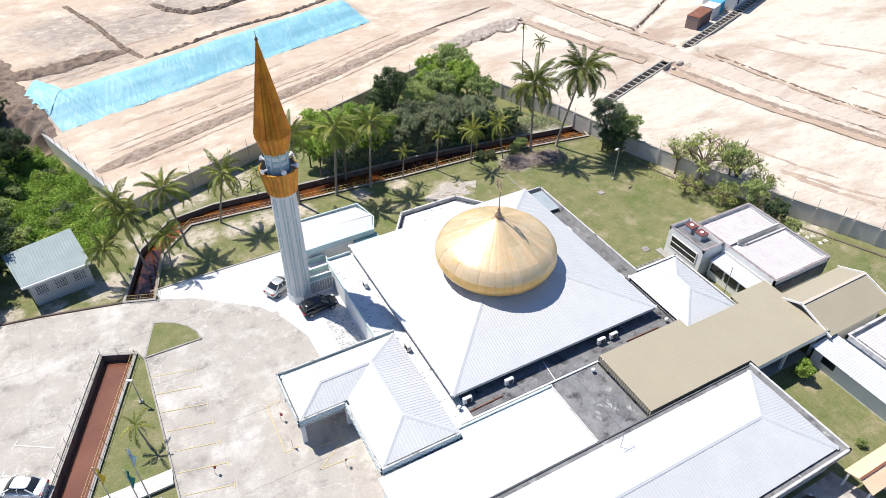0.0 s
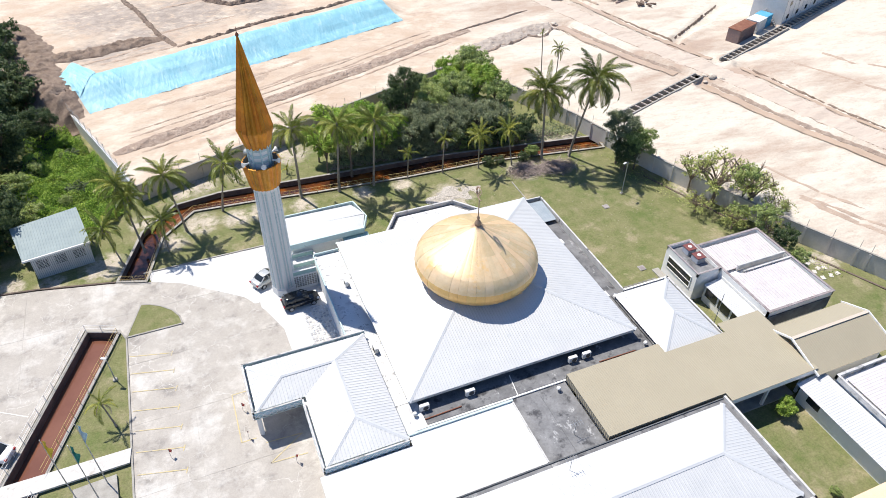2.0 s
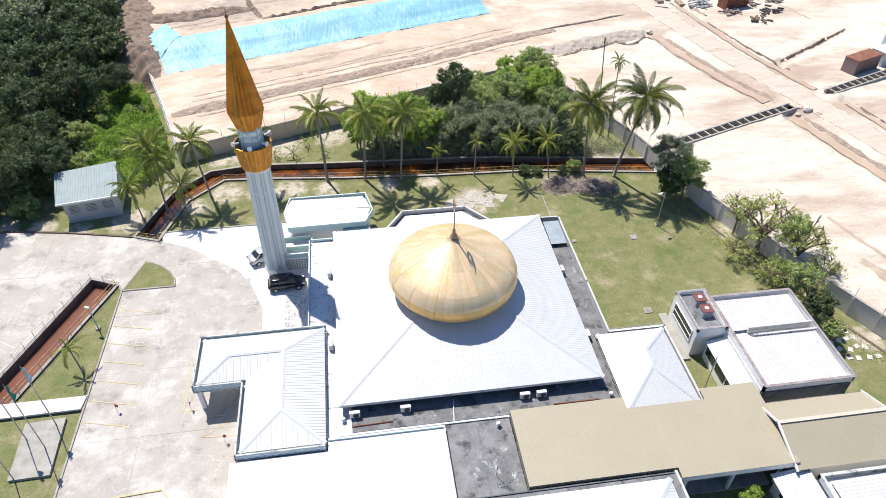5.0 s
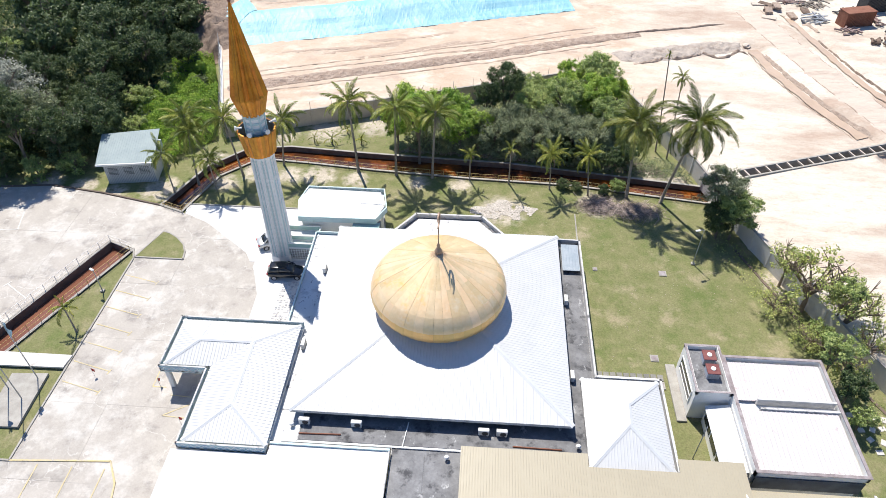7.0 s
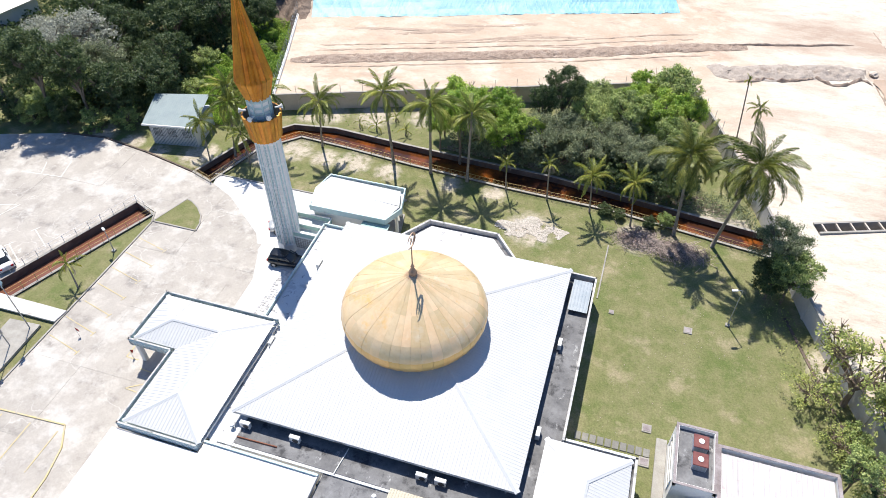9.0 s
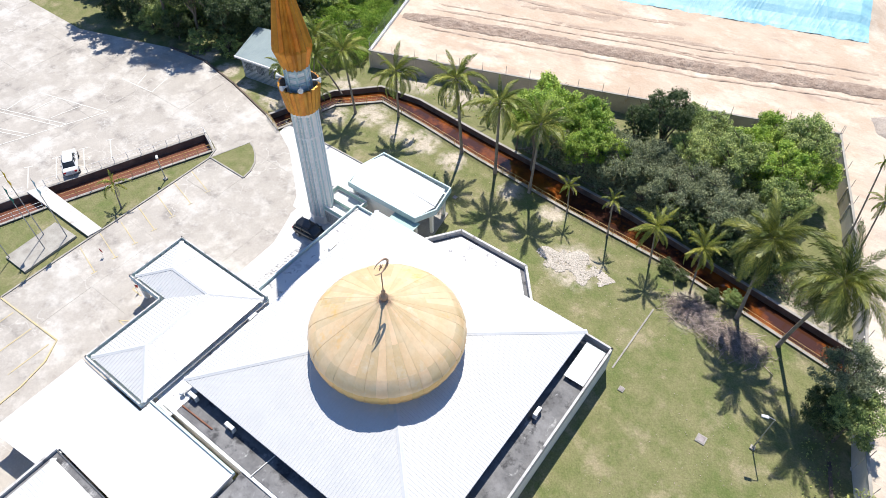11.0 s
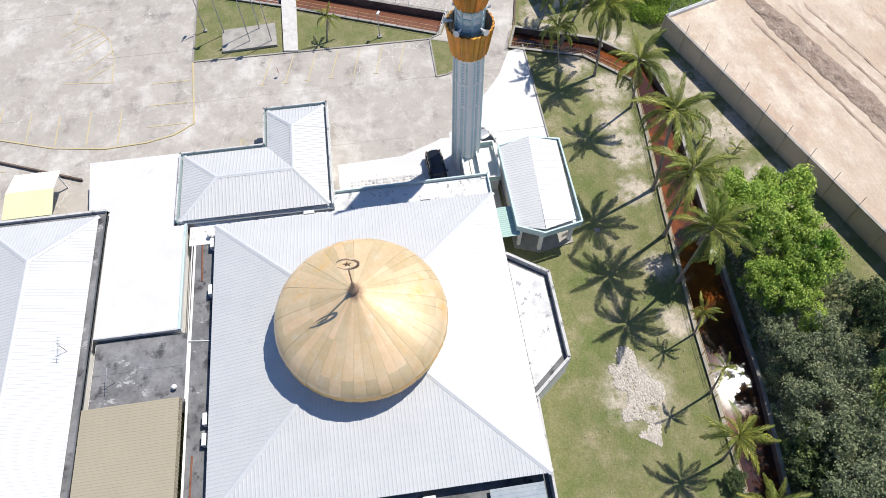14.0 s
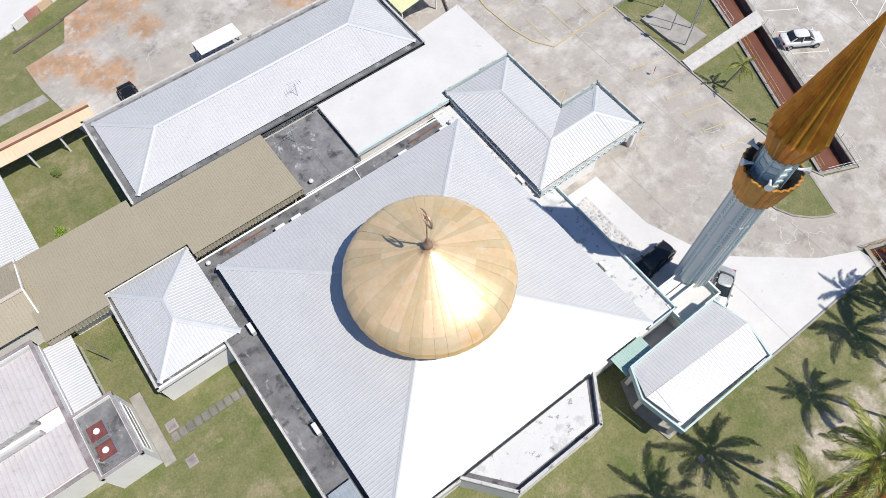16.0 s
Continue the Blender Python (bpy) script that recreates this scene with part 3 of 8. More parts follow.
# ---- ground, canals, pad ----
CANAL1_W = [(-46.7, -40.0), (-20.1, 25.3), (-7.9, 55.4)]
CANAL1_E = [(-5.1, 54.2), (-12.1, 37.3), (-16.7, 24.5), (-40.5, -40.0)]
CANAL2_S = [(-1.9, 61.6), (0.4, 69.0), (4.6, 73.2), (11.3, 72.7), (20.3, 71.7), (32.8, 70.7), (45.0, 70.2), (62.0, 67.6)]
CANAL2_N = [(62.6, 70.6), (37.6, 74.1), (27.8, 74.6), (18.1, 75.2), (8.2, 76.0), (2.6, 75.2), (-1.6, 70.8), (-4.6, 62.6)]
CANAL1 = CANAL1_W + CANAL1_E
CANAL2 = CANAL2_S + CANAL2_N
WALL_LINE = [(-9.5, 102.0), (-5.5, 90.2), (-1.6, 78.0), (52.0, 97.7), (56.2, 87.0), (61.1, 73.9), (64.9, 59.7), (71.0, 42.5), (75.4, 33.2), (96.0, -12.0)]
PAD = WALL_LINE + [(160, -150), (420, -150), (420, 420), (-200, 420), (-90, 210), (-34, 135), (-16, 112)]
DITCH_W = [(77.3, 107.0), (78.4, 99.8), (81.5, 89.3), (85.6, 79.8)]
DITCH_E = [(86.6, 75.8), (88.9, 66.5), (90.9, 59.4), (93.3, 52.8), (100.0, 33.0)]
DITCH_N = [(86.6, 121.0), (87.7, 113.0), (89.7, 99.4), (93.1, 88.5), (95.0, 83.2)]
DITCH_S = [(96.9, 79.0), (98.9, 66.4), (100.1, 60.1), (106.0, 42.0)]
TRENCH = [(93.4, 92.2), (103.5, 98.2), (113.8, 104.2)]
DITCHES = [(DITCH_W, 1.35, 0.6), (DITCH_E, 1.35, 0.6), (DITCH_N, 1.1, 0.55), (DITCH_S, 0.9, 0.5), (TRENCH, 0.7, 0.5)]
DRAINS = [[(66.2, 70.9), (87.6, 78.5)], [(95.6, 81.9), (117.0, 89.8)], [(117.6, 90.0), (138.0, 97.6)]]


def lawn_z(x, y):
    return 0.06 * noise.noise(V(x * 0.15, y * 0.15, 0)) + 0.03 * noise.noise(V(x * 0.6, y * 0.6, 3)) - 0.05


def pad_z(x, y):
    z = 2.1 + 0.25 * noise.noise(V(x * 0.05, y * 0.05, 1)) + 0.09 * noise.noise(V(x * 0.3, y * 0.3, 7))
    d, a = near_line(x, y, WALL_LINE)
    z = 2.05 + (z - 2.05) * min(1, d / 6)
    # the bank under the tarpaulin, with a plateau behind it
    t = ((x + 7.0) * -0.308 + (y - 100.6) * 0.951)
    s = ((x + 7.0) * 0.951 + (y - 100.6) * 0.308)
    if t > 0 and s < 64:
        f = min(1, t / 7.4) * min(1, max(0, (64 - s) / 6))
        z += 2.4 * f * f * (3 - 2 * f)
    z += 0.12 * noise.noise(V(s * 0.12, t * 0.8, 5)) * min(1, d / 5)
    for line, w, depth in DITCHES:
        d3, _ = near_line(x, y, line)
        if d3 < w * 1.6:
            z -= depth * max(0, min(1, (w * 1.6 - d3) / (w * 0.7)))
        elif d3 < w * 3:
            z += 0.22 * (1 - (d3 - w * 1.6) / (w * 1.4)) * (0.5 + noise.noise(V(x * 0.7, y * 0.7, 4)))
    return z


def drain_hole(line, half):
    (ax, ay), (bx, by) = line
    L = math.hypot(bx - ax, by - ay)
    nx, ny = -(by - ay) / L * half, (bx - ax) / L * half
    return [(ax - nx, ay - ny), (bx - nx, by - ny), (bx + nx, by + ny), (ax + nx, ay + ny)]


FAR = 1800
ground = sheet("ground", [(-FAR, -FAR), (FAR, -FAR), (FAR, FAR), (-FAR, FAR)], [CANAL1, CANAL2], [((-60, 80, -30, 100), 3.0)], lawn_z, GRASS)
structure(ground, "mown lawn with sandy bare patches", "lawn")
pad = sheet("construction_ground", PAD, [drain_hole(d, 0.75) for d in DRAINS], [((76, 104, 44, 108), 0.6), ((-16, 124, 78, 128), 0.95), ((76, 110, 30, 78), 1.1), ((-40, 160, 5, 185), 2.4)], pad_z, SAND)
structure(pad, "levelled pink and white sandy earth of a building site", "earth")


def canal(name, poly, z_water, water, label):
    """Retaining walls with a coping round the channel, and water on its bed."""
    c = thing(name, poly[0][0], poly[0][1], -2, label, "canal", kind="structure")
    p = poly if area(poly) > 0 else poly[::-1]
    bm = bmesh.new()
    n = len(p)
    ring_wall(bm, p[::-1], 0.22, -2.0, 0.10)
    part("canal_wall", bm, CANALWALL, c)
    bm = bmesh.new()
    ring_wall(bm, p[::-1], 0.30, 0.104, 0.16)
    part("coping", bm, KERB, c)
    bm = bmesh.new()
    vs = [bm.verts.new((x, y, z_water)) for x, y in p]
    f = bm.faces.new(vs)
    bmesh.ops.triangulate(bm, faces=[f])
    part("water", bm, water, c)
    return c


canal("canal_1", CANAL1, -0.75, WATER_BROWN, "straight open drain with reddish-brown muddy water")
canal("canal_2", CANAL2, -0.62, WATER_RUST, "curved open drain with rust-orange water")

# concrete-lined drains with cross struts on the pad
for i, line in enumerate(DRAINS):
    (ax, ay), (bx, by) = line
    L = math.hypot(bx - ax, by - ay)
    dx, dy = (bx - ax) / L, (by - ay) / L
    dr = thing("drain_%d" % (i + 1), ax, ay, 0.5, "concrete-lined open drain with cross struts", "drain", kind="structure")
    for s in (-1, 1):
        bm = bmesh.new()
        nx, ny = -dy * s, dx * s
        prism(bm, [(ax + nx * 0.62, ay + ny * 0.62), (bx + nx * 0.62, by + ny * 0.62), (bx + nx * 0.86, by + ny * 0.86), (ax + nx * 0.86, ay + ny * 0.86)][::s], 0.5, 2.34)
        part("drain_wall", bm, KERB, dr)
    bm = bmesh.new()
    prism(bm, [(ax + dy * 0.6, ay - dx * 0.6), (bx + dy * 0.6, by - dx * 0.6), (bx - dy * 0.6, by + dx * 0.6), (ax - dy * 0.6, ay + dx * 0.6)], 0.4, 0.75)
    part("drain_bed", bm, EARTH, dr)
    k = 0.8
    while k < L:
        bm = bmesh.new()
        c = V(ax + dx * k, ay + dy * k, 2.2)
        bar(bm, c - V(-dy, dx, 0) * 0.62, c + V(-dy, dx, 0) * 0.62, 0.16, 0.2)
        part("strut", bm, PALE, dr)
        k += 1.55



def earth_bank(name, line, w, h, material, label, seed=0, rough=0.5):
    """A rough ridge of turned earth along a line."""
    vs, fs = [], []
    pts = []
    for (ax, ay), (bx, by) in zip(line, line[1:]):
        L = math.hypot(bx - ax, by - ay)
        n = max(1, int(L / 0.3))
        for i in range(n):
            pts.append((ax + (bx - ax) * i / n, ay + (by - ay) * i / n, (bx - ax) / L, (by - ay) / L))
    m = 9 if w < 1 else 17
    for i, (x, y, dx, dy) in enumerate(pts):
        k = min(1, i / 8, (len(pts) - 1 - i) / 8)
        ww = w * (0.8 + (0.5 if w < 1.7 else 0.22) * noise.noise(V(i * 0.12, seed, 0)) + (0.3 if w < 1.7 else 0.08) * noise.noise(V(i * 0.33, seed, 5)) + 0.12 * noise.noise(V(i * 1.3, seed, 9)))
        if w > 1.7:
            ww *= min(1, 0.45 + min(i, len(pts) - 1 - i) / 24)
        for j in range(m):
            u = j / (m - 1) * 2 - 1
            px, py = x - dy * u * ww, y + dx * u * ww
            prof = (1 - u * u) * h * k
            z = pad_z(px, py) - 0.05 + prof * (1 + rough * noise.noise(V(px * 1.1, py * 1.1, seed)) + 0.6 * rough * noise.noise(V(px * 2.7, py * 2.7, seed))) + ((0.06 if h > 0.08 else 0.045) if abs(u) < 0.9 else -0.1)
            if px < -8 and not inside(px, py, PAD):
                z -= min(2.0, 0.9 * near_line(px, py, PAD[-3:] + PAD[:1])[0])
            vs.append((px, py, z))
    for i in range(len(pts) - 1):
        for j in range(m - 1):
            a = i * m + j
            fs.append((a, a + 1, a + m + 1, a + m))
    return structure(pmesh(name, vs, fs, material, smooth=w > 1.7), label, "earth")


earth_bank("gravel_strip", [(-3.9, 87.6), (11.7, 93.3), (34.0, 100.6), (46.8, 106.3), (54.5, 109.2), (60, 110.6)], 1.75, 0.2, GRAVEL, "long strip of grey-brown gravel across the site", 1, 1.3)
earth_bank("spoil_ridge_1", [(53.6, 109.6), (60.0, 111.6), (66.4, 113.4), (75.0, 115.8)], 0.3, 0.25, BANK, "thin ridge of dark turned earth", 2)
earth_bank("spoil_ridge_2", [(54.6, 104.0), (57.0, 101.6), (63.2, 104.0), (69.0, 105.9), (76.0, 107.4)], 3.0, 0.3, GREYBANK, "wide sloping bank of grey turned earth", 3, 1.5)
earth_bank("spoil_ridge_12", [(57.0, 99.5), (60.4, 100.6), (62.0, 101.9), (63.9, 101.6), (66.2, 102.6), (68.6, 104.0), (70.6, 102.7), (72.2, 103.1), (74.4, 105.3), (76.9, 104.8)], 0.38, 0.26, BANK, "jagged eroded lip of a dark earth cut", 14, 1.6)
earth_bank("spoil_ridge_3", [(76.2, 107.0), (77.3, 99.8), (80.3, 89.3), (84.2, 79.8)], 0.2, 0.12, BANK, "ragged spoil edge of the ditch", 4, 1.4)
earth_bank("spoil_ridge_4", [(78.5, 106.0), (79.8, 99.8), (82.9, 89.3), (86.7, 80.6)], 0.5, 0.16, BANK, "dark ragged earth edge beside the track", 5, 0.9)
earth_bank("spoil_ridge_5", [(88.0, 75.8), (90.3, 66.5), (92.3, 59.4), (94.7, 52.8), (101.3, 33.0)], 0.5, 0.16, BANK, "dark ragged earth edge beside the track", 6, 0.9)
earth_bank("spoil_ridge_6", [(97.8, 79.0), (99.8, 66.4), (101.0, 60.1), (106.8, 42.0)], 0.22, 0.14, SPOIL, "ragged earth edge beside the track", 7, 1.4)
earth_bank("spoil_ridge_7", [(-16.0, 117.6), (-6.4, 117.9), (1.0, 119.8), (5.8, 120.8)], 2.6, 0.55, SPOIL, "bank of dark turned earth behind the tarpaulin", 8, 1.0)
earth_bank("spoil_ridge_8", [(7.7, 116.1), (14.5, 118.5), (21.3, 121.0), (35.0, 124.6), (46.0, 129.0)], 0.55, 0.3, SPOIL, "thin dark earth ridge behind the tarpaulin", 9, 1.2)
earth_bank("spoil_ridge_9", [(13.3, 141.2), (15.2, 135.9), (19.1, 132.6), (24.0, 133.0), (28.0, 135.0), (38, 139)], 0.9, 0.5, SPOIL, "curved ridge of red-brown earth", 10, 1.0)
earth_bank("spoil_ridge_10", [(-8.6, 99.6), (-11.8, 104.6), (-13.4, 112.0), (-15.0, 122.0), (-21, 138)], 4.4, 0.5, SPOIL, "bank of dark brown clods at the forest edge", 11, 1.2)
earth_bank("spoil_ridge_11", [(88.8, 112.0), (90.9, 99.4), (94.0, 90.0)], 0.22, 0.14, SPOIL, "ragged earth edge beside the track", 12, 1.4)
earth_bank("spoil_ridge_13", [(7.6, 116.4), (5.2, 122.5), (3.6, 129.0), (2.6, 134.0), (-1.6, 148.0)], 0.7, 0.3, SPOIL, "diagonal ridge of turned earth across the plateau", 15, 1.2)
earth_bank("spoil_ridge_14", [(94.0, 93.4), (103.2, 98.9), (113.4, 104.9)], 0.3, 0.28, SPOIL, "dark ragged edge of a narrow trench", 16, 1.4)
for k, off in enumerate((2.6, 4.1, -2.3)):
    earth_bank("long_rut_%d" % (k + 1), [(x - 0.31 * off, y + 0.95 * off) for x, y in ((-1.0, 88.9), (11.7, 93.3), (34.0, 100.6), (46.8, 106.3), (54.0, 109.0))], 0.32, 0.07, RUT, "long wheel rut beside the gravel strip", 90 + k, 1.4)
rg = random.Random(21)
for k in range(12):
    t0, s0, L = rg.choice((-9.5, -7.6, -5.5, -3.6, -2.0, 10.5, 13.0, 16.5, 20.0, 24.0, 28.0)) + rg.uniform(-0.7, 0.7), rg.uniform(2, 30), rg.uniform(8, 26)
    p = [(-7.0 + (s0 + L * f) * 0.951 - (t0 + 0.6 * math.sin(k + f * 3)) * 0.308, 100.6 + (s0 + L * f) * 0.308 + (t0 + 0.6 * math.sin(k + f * 3)) * 0.951) for f in (0, 0.33, 0.66, 1)]
    if all(inside(x, y, PAD) for x, y in p):
        earth_bank("rut_%d" % (k + 1), p, rg.uniform(0.3, 0.7), 0.05, RUT, "shallow wheel rut in the sandy ground", 30 + k, 1.5)
for k in range(12):
    x0, y0, a, L = rg.uniform(68, 120), rg.uniform(40, 118), rg.uniform(-1.4, -0.9), rg.uniform(5, 16)
    p = [(x0 + math.cos(a) * L * f + 0.5 * math.sin(f * 4 + k), y0 + math.sin(a) * L * f) for f in (0, 0.33, 0.66, 1)]
    if all(inside(x, y, PAD) and near_line(x, y, WALL_LINE)[0] > 3 and min(near_line(x, y, d)[0] for d in DRAINS) > 2 for x, y in p):
        earth_bank("scrape_%d" % (k + 1), p, rg.uniform(0.3, 0.7), 0.05, RUT, "shallow scrape in the pale ground", 60 + k, 1.5)
TRACK_LINE = [(80.2, 122.0), (83.0, 108.0), (86.0, 96.0), (91.2, 79.0), (94.5, 67.0), (97.6, 55.0), (103.5, 35.0), (112, 10)]
earth_bank("site_track", TRACK_LINE, 3.3, 0.12, TRACK, "compacted sandy haul road across the site", 13, 0.6)
for k, off in enumerate((-2.3, -1.5, 0.2, 1.3, 2.2)):
    earth_bank("wheel_rut_%d" % (k + 1), [(x + off * 0.95, y + off * 0.28) for x, y in TRACK_LINE], 0.16, 0.05, BANK, "wheel rut along the haul road", 80 + k, 1.2)
for i, (line, w) in enumerate(((DITCH_W, 0.95), (DITCH_E, 0.95), (DITCH_N, 0.7), (DITCH_S, 0.5))):
    vs, fs = [], []
    pts = []
    for (ax, ay), (bx, by) in zip(line, line[1:]):
        L = math.hypot(bx - ax, by - ay)
        for j in range(int(L / 0.8)):
            f = j * 0.8 / L
            pts.append((ax + (bx - ax) * f, ay + (by - ay) * f, -(by - ay) / L, (bx - ax) / L))
    for k, (x, y, nx, ny) in enumerate(pts):
        ww = w * (0.85 + 0.4 * noise.noise(V(k * 0.35, i, 0)) + 0.2 * noise.noise(V(k * 0.9, i, 2)))
        off = 0.15 * noise.noise(V(k * 0.2, i, 7))
        vs += [(x + nx * (off + ww), y + ny * (off + ww), pad_z(x, y) + 0.13), (x + nx * (off - ww), y + ny * (off - ww), pad_z(x, y) + 0.13)]
        if k:
            fs.append((2 * k - 2, 2 * k - 1, 2 * k + 1, 2 * k))
    structure(pmesh("ditch_water_%d" % (i + 1), vs, fs, WATER_MUD), "shallow muddy water in a ditch", "water")

# boundary wall between the compound and the raised site
for i in range(2, len(WALL_LINE) - 1):
    a, b = V(*WALL_LINE[i]), V(*WALL_LINE[i + 1])
    w = thing("boundary_wall_%d" % (i - 1), a.x, a.y, 0, "grey concrete boundary wall with rusty stains", "wall", kind="structure")
    d = (b - a).normalized()
    nn = V(-d.y, d.x)
    L = (b - a).length
    k = 0.0
    while k < L - 0.01:
        e = min(k + 3.0, L)
        bm = bmesh.new()
        p, q = a + d * (k + 0.012), a + d * (e - 0.012)
        prism(bm, [(p.x, p.y), (q.x, q.y), (q.x - nn.x * 0.15, q.y - nn.y * 0.15), (p.x - nn.x * 0.15, p.y - nn.y * 0.15)][::-1], -0.3, 2.35)
        # east segments are coloured paler to make up for weak grazing sun
        part("wall_panel", bm, PALEWALL if i >= 4 else FENCEWALL, w)
        bm = bmesh.new()
        p = a + d * k
        prism(bm, [(p.x - nn.x * 0.25, p.y - nn.y * 0.25), (p.x + d.x * 0.25 - nn.x * 0.25, p.y + d.y * 0.25 - nn.y * 0.25), (p.x + d.x * 0.25 - nn.x * 0.16, p.y + d.y * 0.25 - nn.y * 0.16), (p.x - nn.x * 0.16, p.y - nn.y * 0.16)], -0.3, 2.3)
        part("pier", bm, PALEWALL if i >= 4 else FENCEWALL, w)
        bm = bmesh.new()
        tube(bm, [(p.x + d.x * 0.1 + nn.x * 0.1, p.y + d.y * 0.1 + nn.y * 0.1, 2.0), (p.x + d.x * 0.1 + nn.x * 0.1, p.y + d.y * 0.1 + nn.y * 0.1, 3.5)], 0.03, 5)
        part("fence_post", bm, STEEL, w)
        k = e
    bm = bmesh.new()
    bar(bm, (a.x - nn.x * 0.05, a.y - nn.y * 0.05, 2.40), (b.x - nn.x * 0.05, b.y - nn.y * 0.05, 2.40), 0.26, 0.09)
    part("coping", bm, KERB, w)
# low wall and mesh fence on the forest side
for i in range(0, 2):
    a, b = V(*WALL_LINE[i]), V(*WALL_LINE[i + 1])
    w = thing("fence_wall_%d" % (i + 1), a.x, a.y, 0, "low white concrete wall with a wire mesh fence", "fence", kind="structure")
    d = (b - a).normalized()
    L = (b - a).length
    bm = bmesh.new()
    bar(bm, (a.x, a.y, 1.1), (b.x, b.y, 1.1), 0.3, 2.6)
    part("wall", bm, WALL, w)
    k = 0.0
    while k <= L:
        bm = bmesh.new()
        p = a + d * k
        tube(bm, [(p.x - 0.1, p.y, 2.4), (p.x - 0.1, p.y, 4.0)], 0.03, 5)
        part("fence_post", bm, STEEL, w)
        k += 2.5
    for z in (2.7, 3.1, 3.5, 3.9):
        bm = bmesh.new()
        tube(bm, [(a.x - 0.1, a.y, z), (b.x - 0.1, b.y, z)], 0.012, 4)
        part("wire", bm, STEEL, w)

# paved yard, cut into cast slabs
YARD = [(-90, -42), (-47.6, -42), (-20.5, 25.3), (-8.2, 55.9), (-4.9, 54.6), (-4.25, 53.0), (-4.55, 28.0), (-15.3, 28.0), (-16.4, 24.6), (-40.1, -42), (31.0, -42), (31.0, -8.35), (35.6, -7.0), (41.6, -5.3), (42.9, -2.0), (47.3, -1.2), (47.1, 2.4), (46.4, 6.0), (46.2, 8.6), (45, 12.2),
        (19, 12.2), (19, 42.4), (11.2, 42.4), (11.0, 48.5), (9.7, 52.0), (8.0, 54.8), (5.4, 56.9), (2.0, 59.6), (-1.3, 61.2), (-2.2, 61.4), (-4.8, 62.3), (-7.4, 62.9), (-13.0, 64.2), (-20.0, 65.3), (-26.3, 64.6), (-40, 60), (-90, 60)]
APRON = [(-1.6, 62.9), (-1.3, 61.2), (2.0, 59.6), (5.4, 56.9), (8.0, 54.8), (9.7, 52.0), (11.0, 48.5), (11.2, 42.4), (19, 42.4), (19, 57), (13.6, 57), (13.6, 62.9)]


def slabs(name, poly, sx, sy, top, material, label, turn=0.0):
    base = thing(name, poly[0][0], poly[0][1], 0, label, "pavement", kind="structure")
    xs, ys = [p[0] for p in poly], [p[1] for p in poly]
    x = min(xs)
    rest = ([], [])
    count = 0
    while x < max(xs):
        y = min(ys)
        while y < max(ys):
            c = clip_cell(poly, x + 0.012, x + sx - 0.012, y + 0.012, y + sy - 0.012)
            if c and abs(area(c)) > 0.3:
                c = c if area(c) > 0 else c[::-1]
                z = top + 0.006 * math.sin(x * 12.9 + y * 7.7)
                vs = [(a, b, z) for a, b in c] + [(a, b, -0.12) for a, b in c]
                n = len(c)
                fs = [tuple(range(n))]
                for i in range(n):
                    (ax, ay), (bx, by) = c[i], c[(i + 1) % n]
                    L = math.hypot(bx - ax, by - ay)
                    if L > 1e-6 and all(inside(ax + (bx - ax) * f - (by - ay) / L * 0.02, ay + (by - ay) * f + (bx - ax) / L * 0.02, poly) for f in (0.25, 0.5, 0.75)):
                        fs.append((i, n + i, n + (i + 1) % n, (i + 1) % n))
                if count < 290 and x > -40 and y > -12:
                    pmesh("slab", vs, fs, material, base)
                    count += 1
                else:
                    s = len(rest[0])
                    rest[0].extend(vs)
                    rest[1].extend(tuple(s + i for i in f) for f in fs)
            y += sy
        x += sx
    bed = sheet("joint_bed", poly, [], [], lambda x, y: top - 0.012, BED)
    bed.parent = base
    bed.matrix_parent_inverse = Matrix.Translation(-base.location)
    if rest[0]:
        tagged(pmesh("far_slabs", rest[0], rest[1], material, base), kind="stuff")
    return base


def strip(bm, pts, w, z, h=0.012):
    for a, b in zip(pts, pts[1:]):
        a, b = V(*a), V(*b)
        d = (b - a).normalized()
        n = V(-d.y, d.x) * w / 2
        prism(bm, [tuple(a - n), tuple(b - n), tuple(b + n), tuple(a + n)], z, z + h)


def kerb_line(name, pts, label, w=0.16, h=0.17, material=None):
    k = thing(name, pts[0][0], pts[0][1], 0, label, "kerb", kind="structure")
    for a, b in zip(pts, pts[1:]):
        a, b = V(*a), V(*b)
        L = (b - a).length
        d = (b - a) / L
        n = max(1, round(L / 1.2))
        for i in range(n):
            bm = bmesh.new()
            p, q = a + d * (L * i / n + 0.01), a + d * (L * (i + 1) / n - 0.01)
            s = V(-d.y, d.x) * w / 2
            prism(bm, [tuple(p - s), tuple(q - s), tuple(q + s), tuple(p + s)], -0.05, h)
            part("kerb_stone", bm, material or KERB, k)
    return k


def grass_plot(name, poly, z, label):
    bm = bmesh.new()
    prism(bm, poly, -0.1, z)
    return structure(part(name, bm, GRASS), label, "grass")


ISLAND = [(-4.2, 53.2), (1.3, 53.2), (1.1, 54.4), (0.5, 55.6), (-0.6, 56.7), (-1.7, 57.4), (-2.6, 57.7)]
grass_plot("island_grass", ISLAND, 0.14, "small triangular grass island")
kerb_line("kerb_1", ISLAND + ISLAND[:1], "weathered kerb round the grass island")
kerb_line("kerb_2", [(-15.3, 28.0), (-4.55, 28.0), (-4.25, 53.0), (-4.9, 54.6)], "weathered kerb with worn yellow paint")
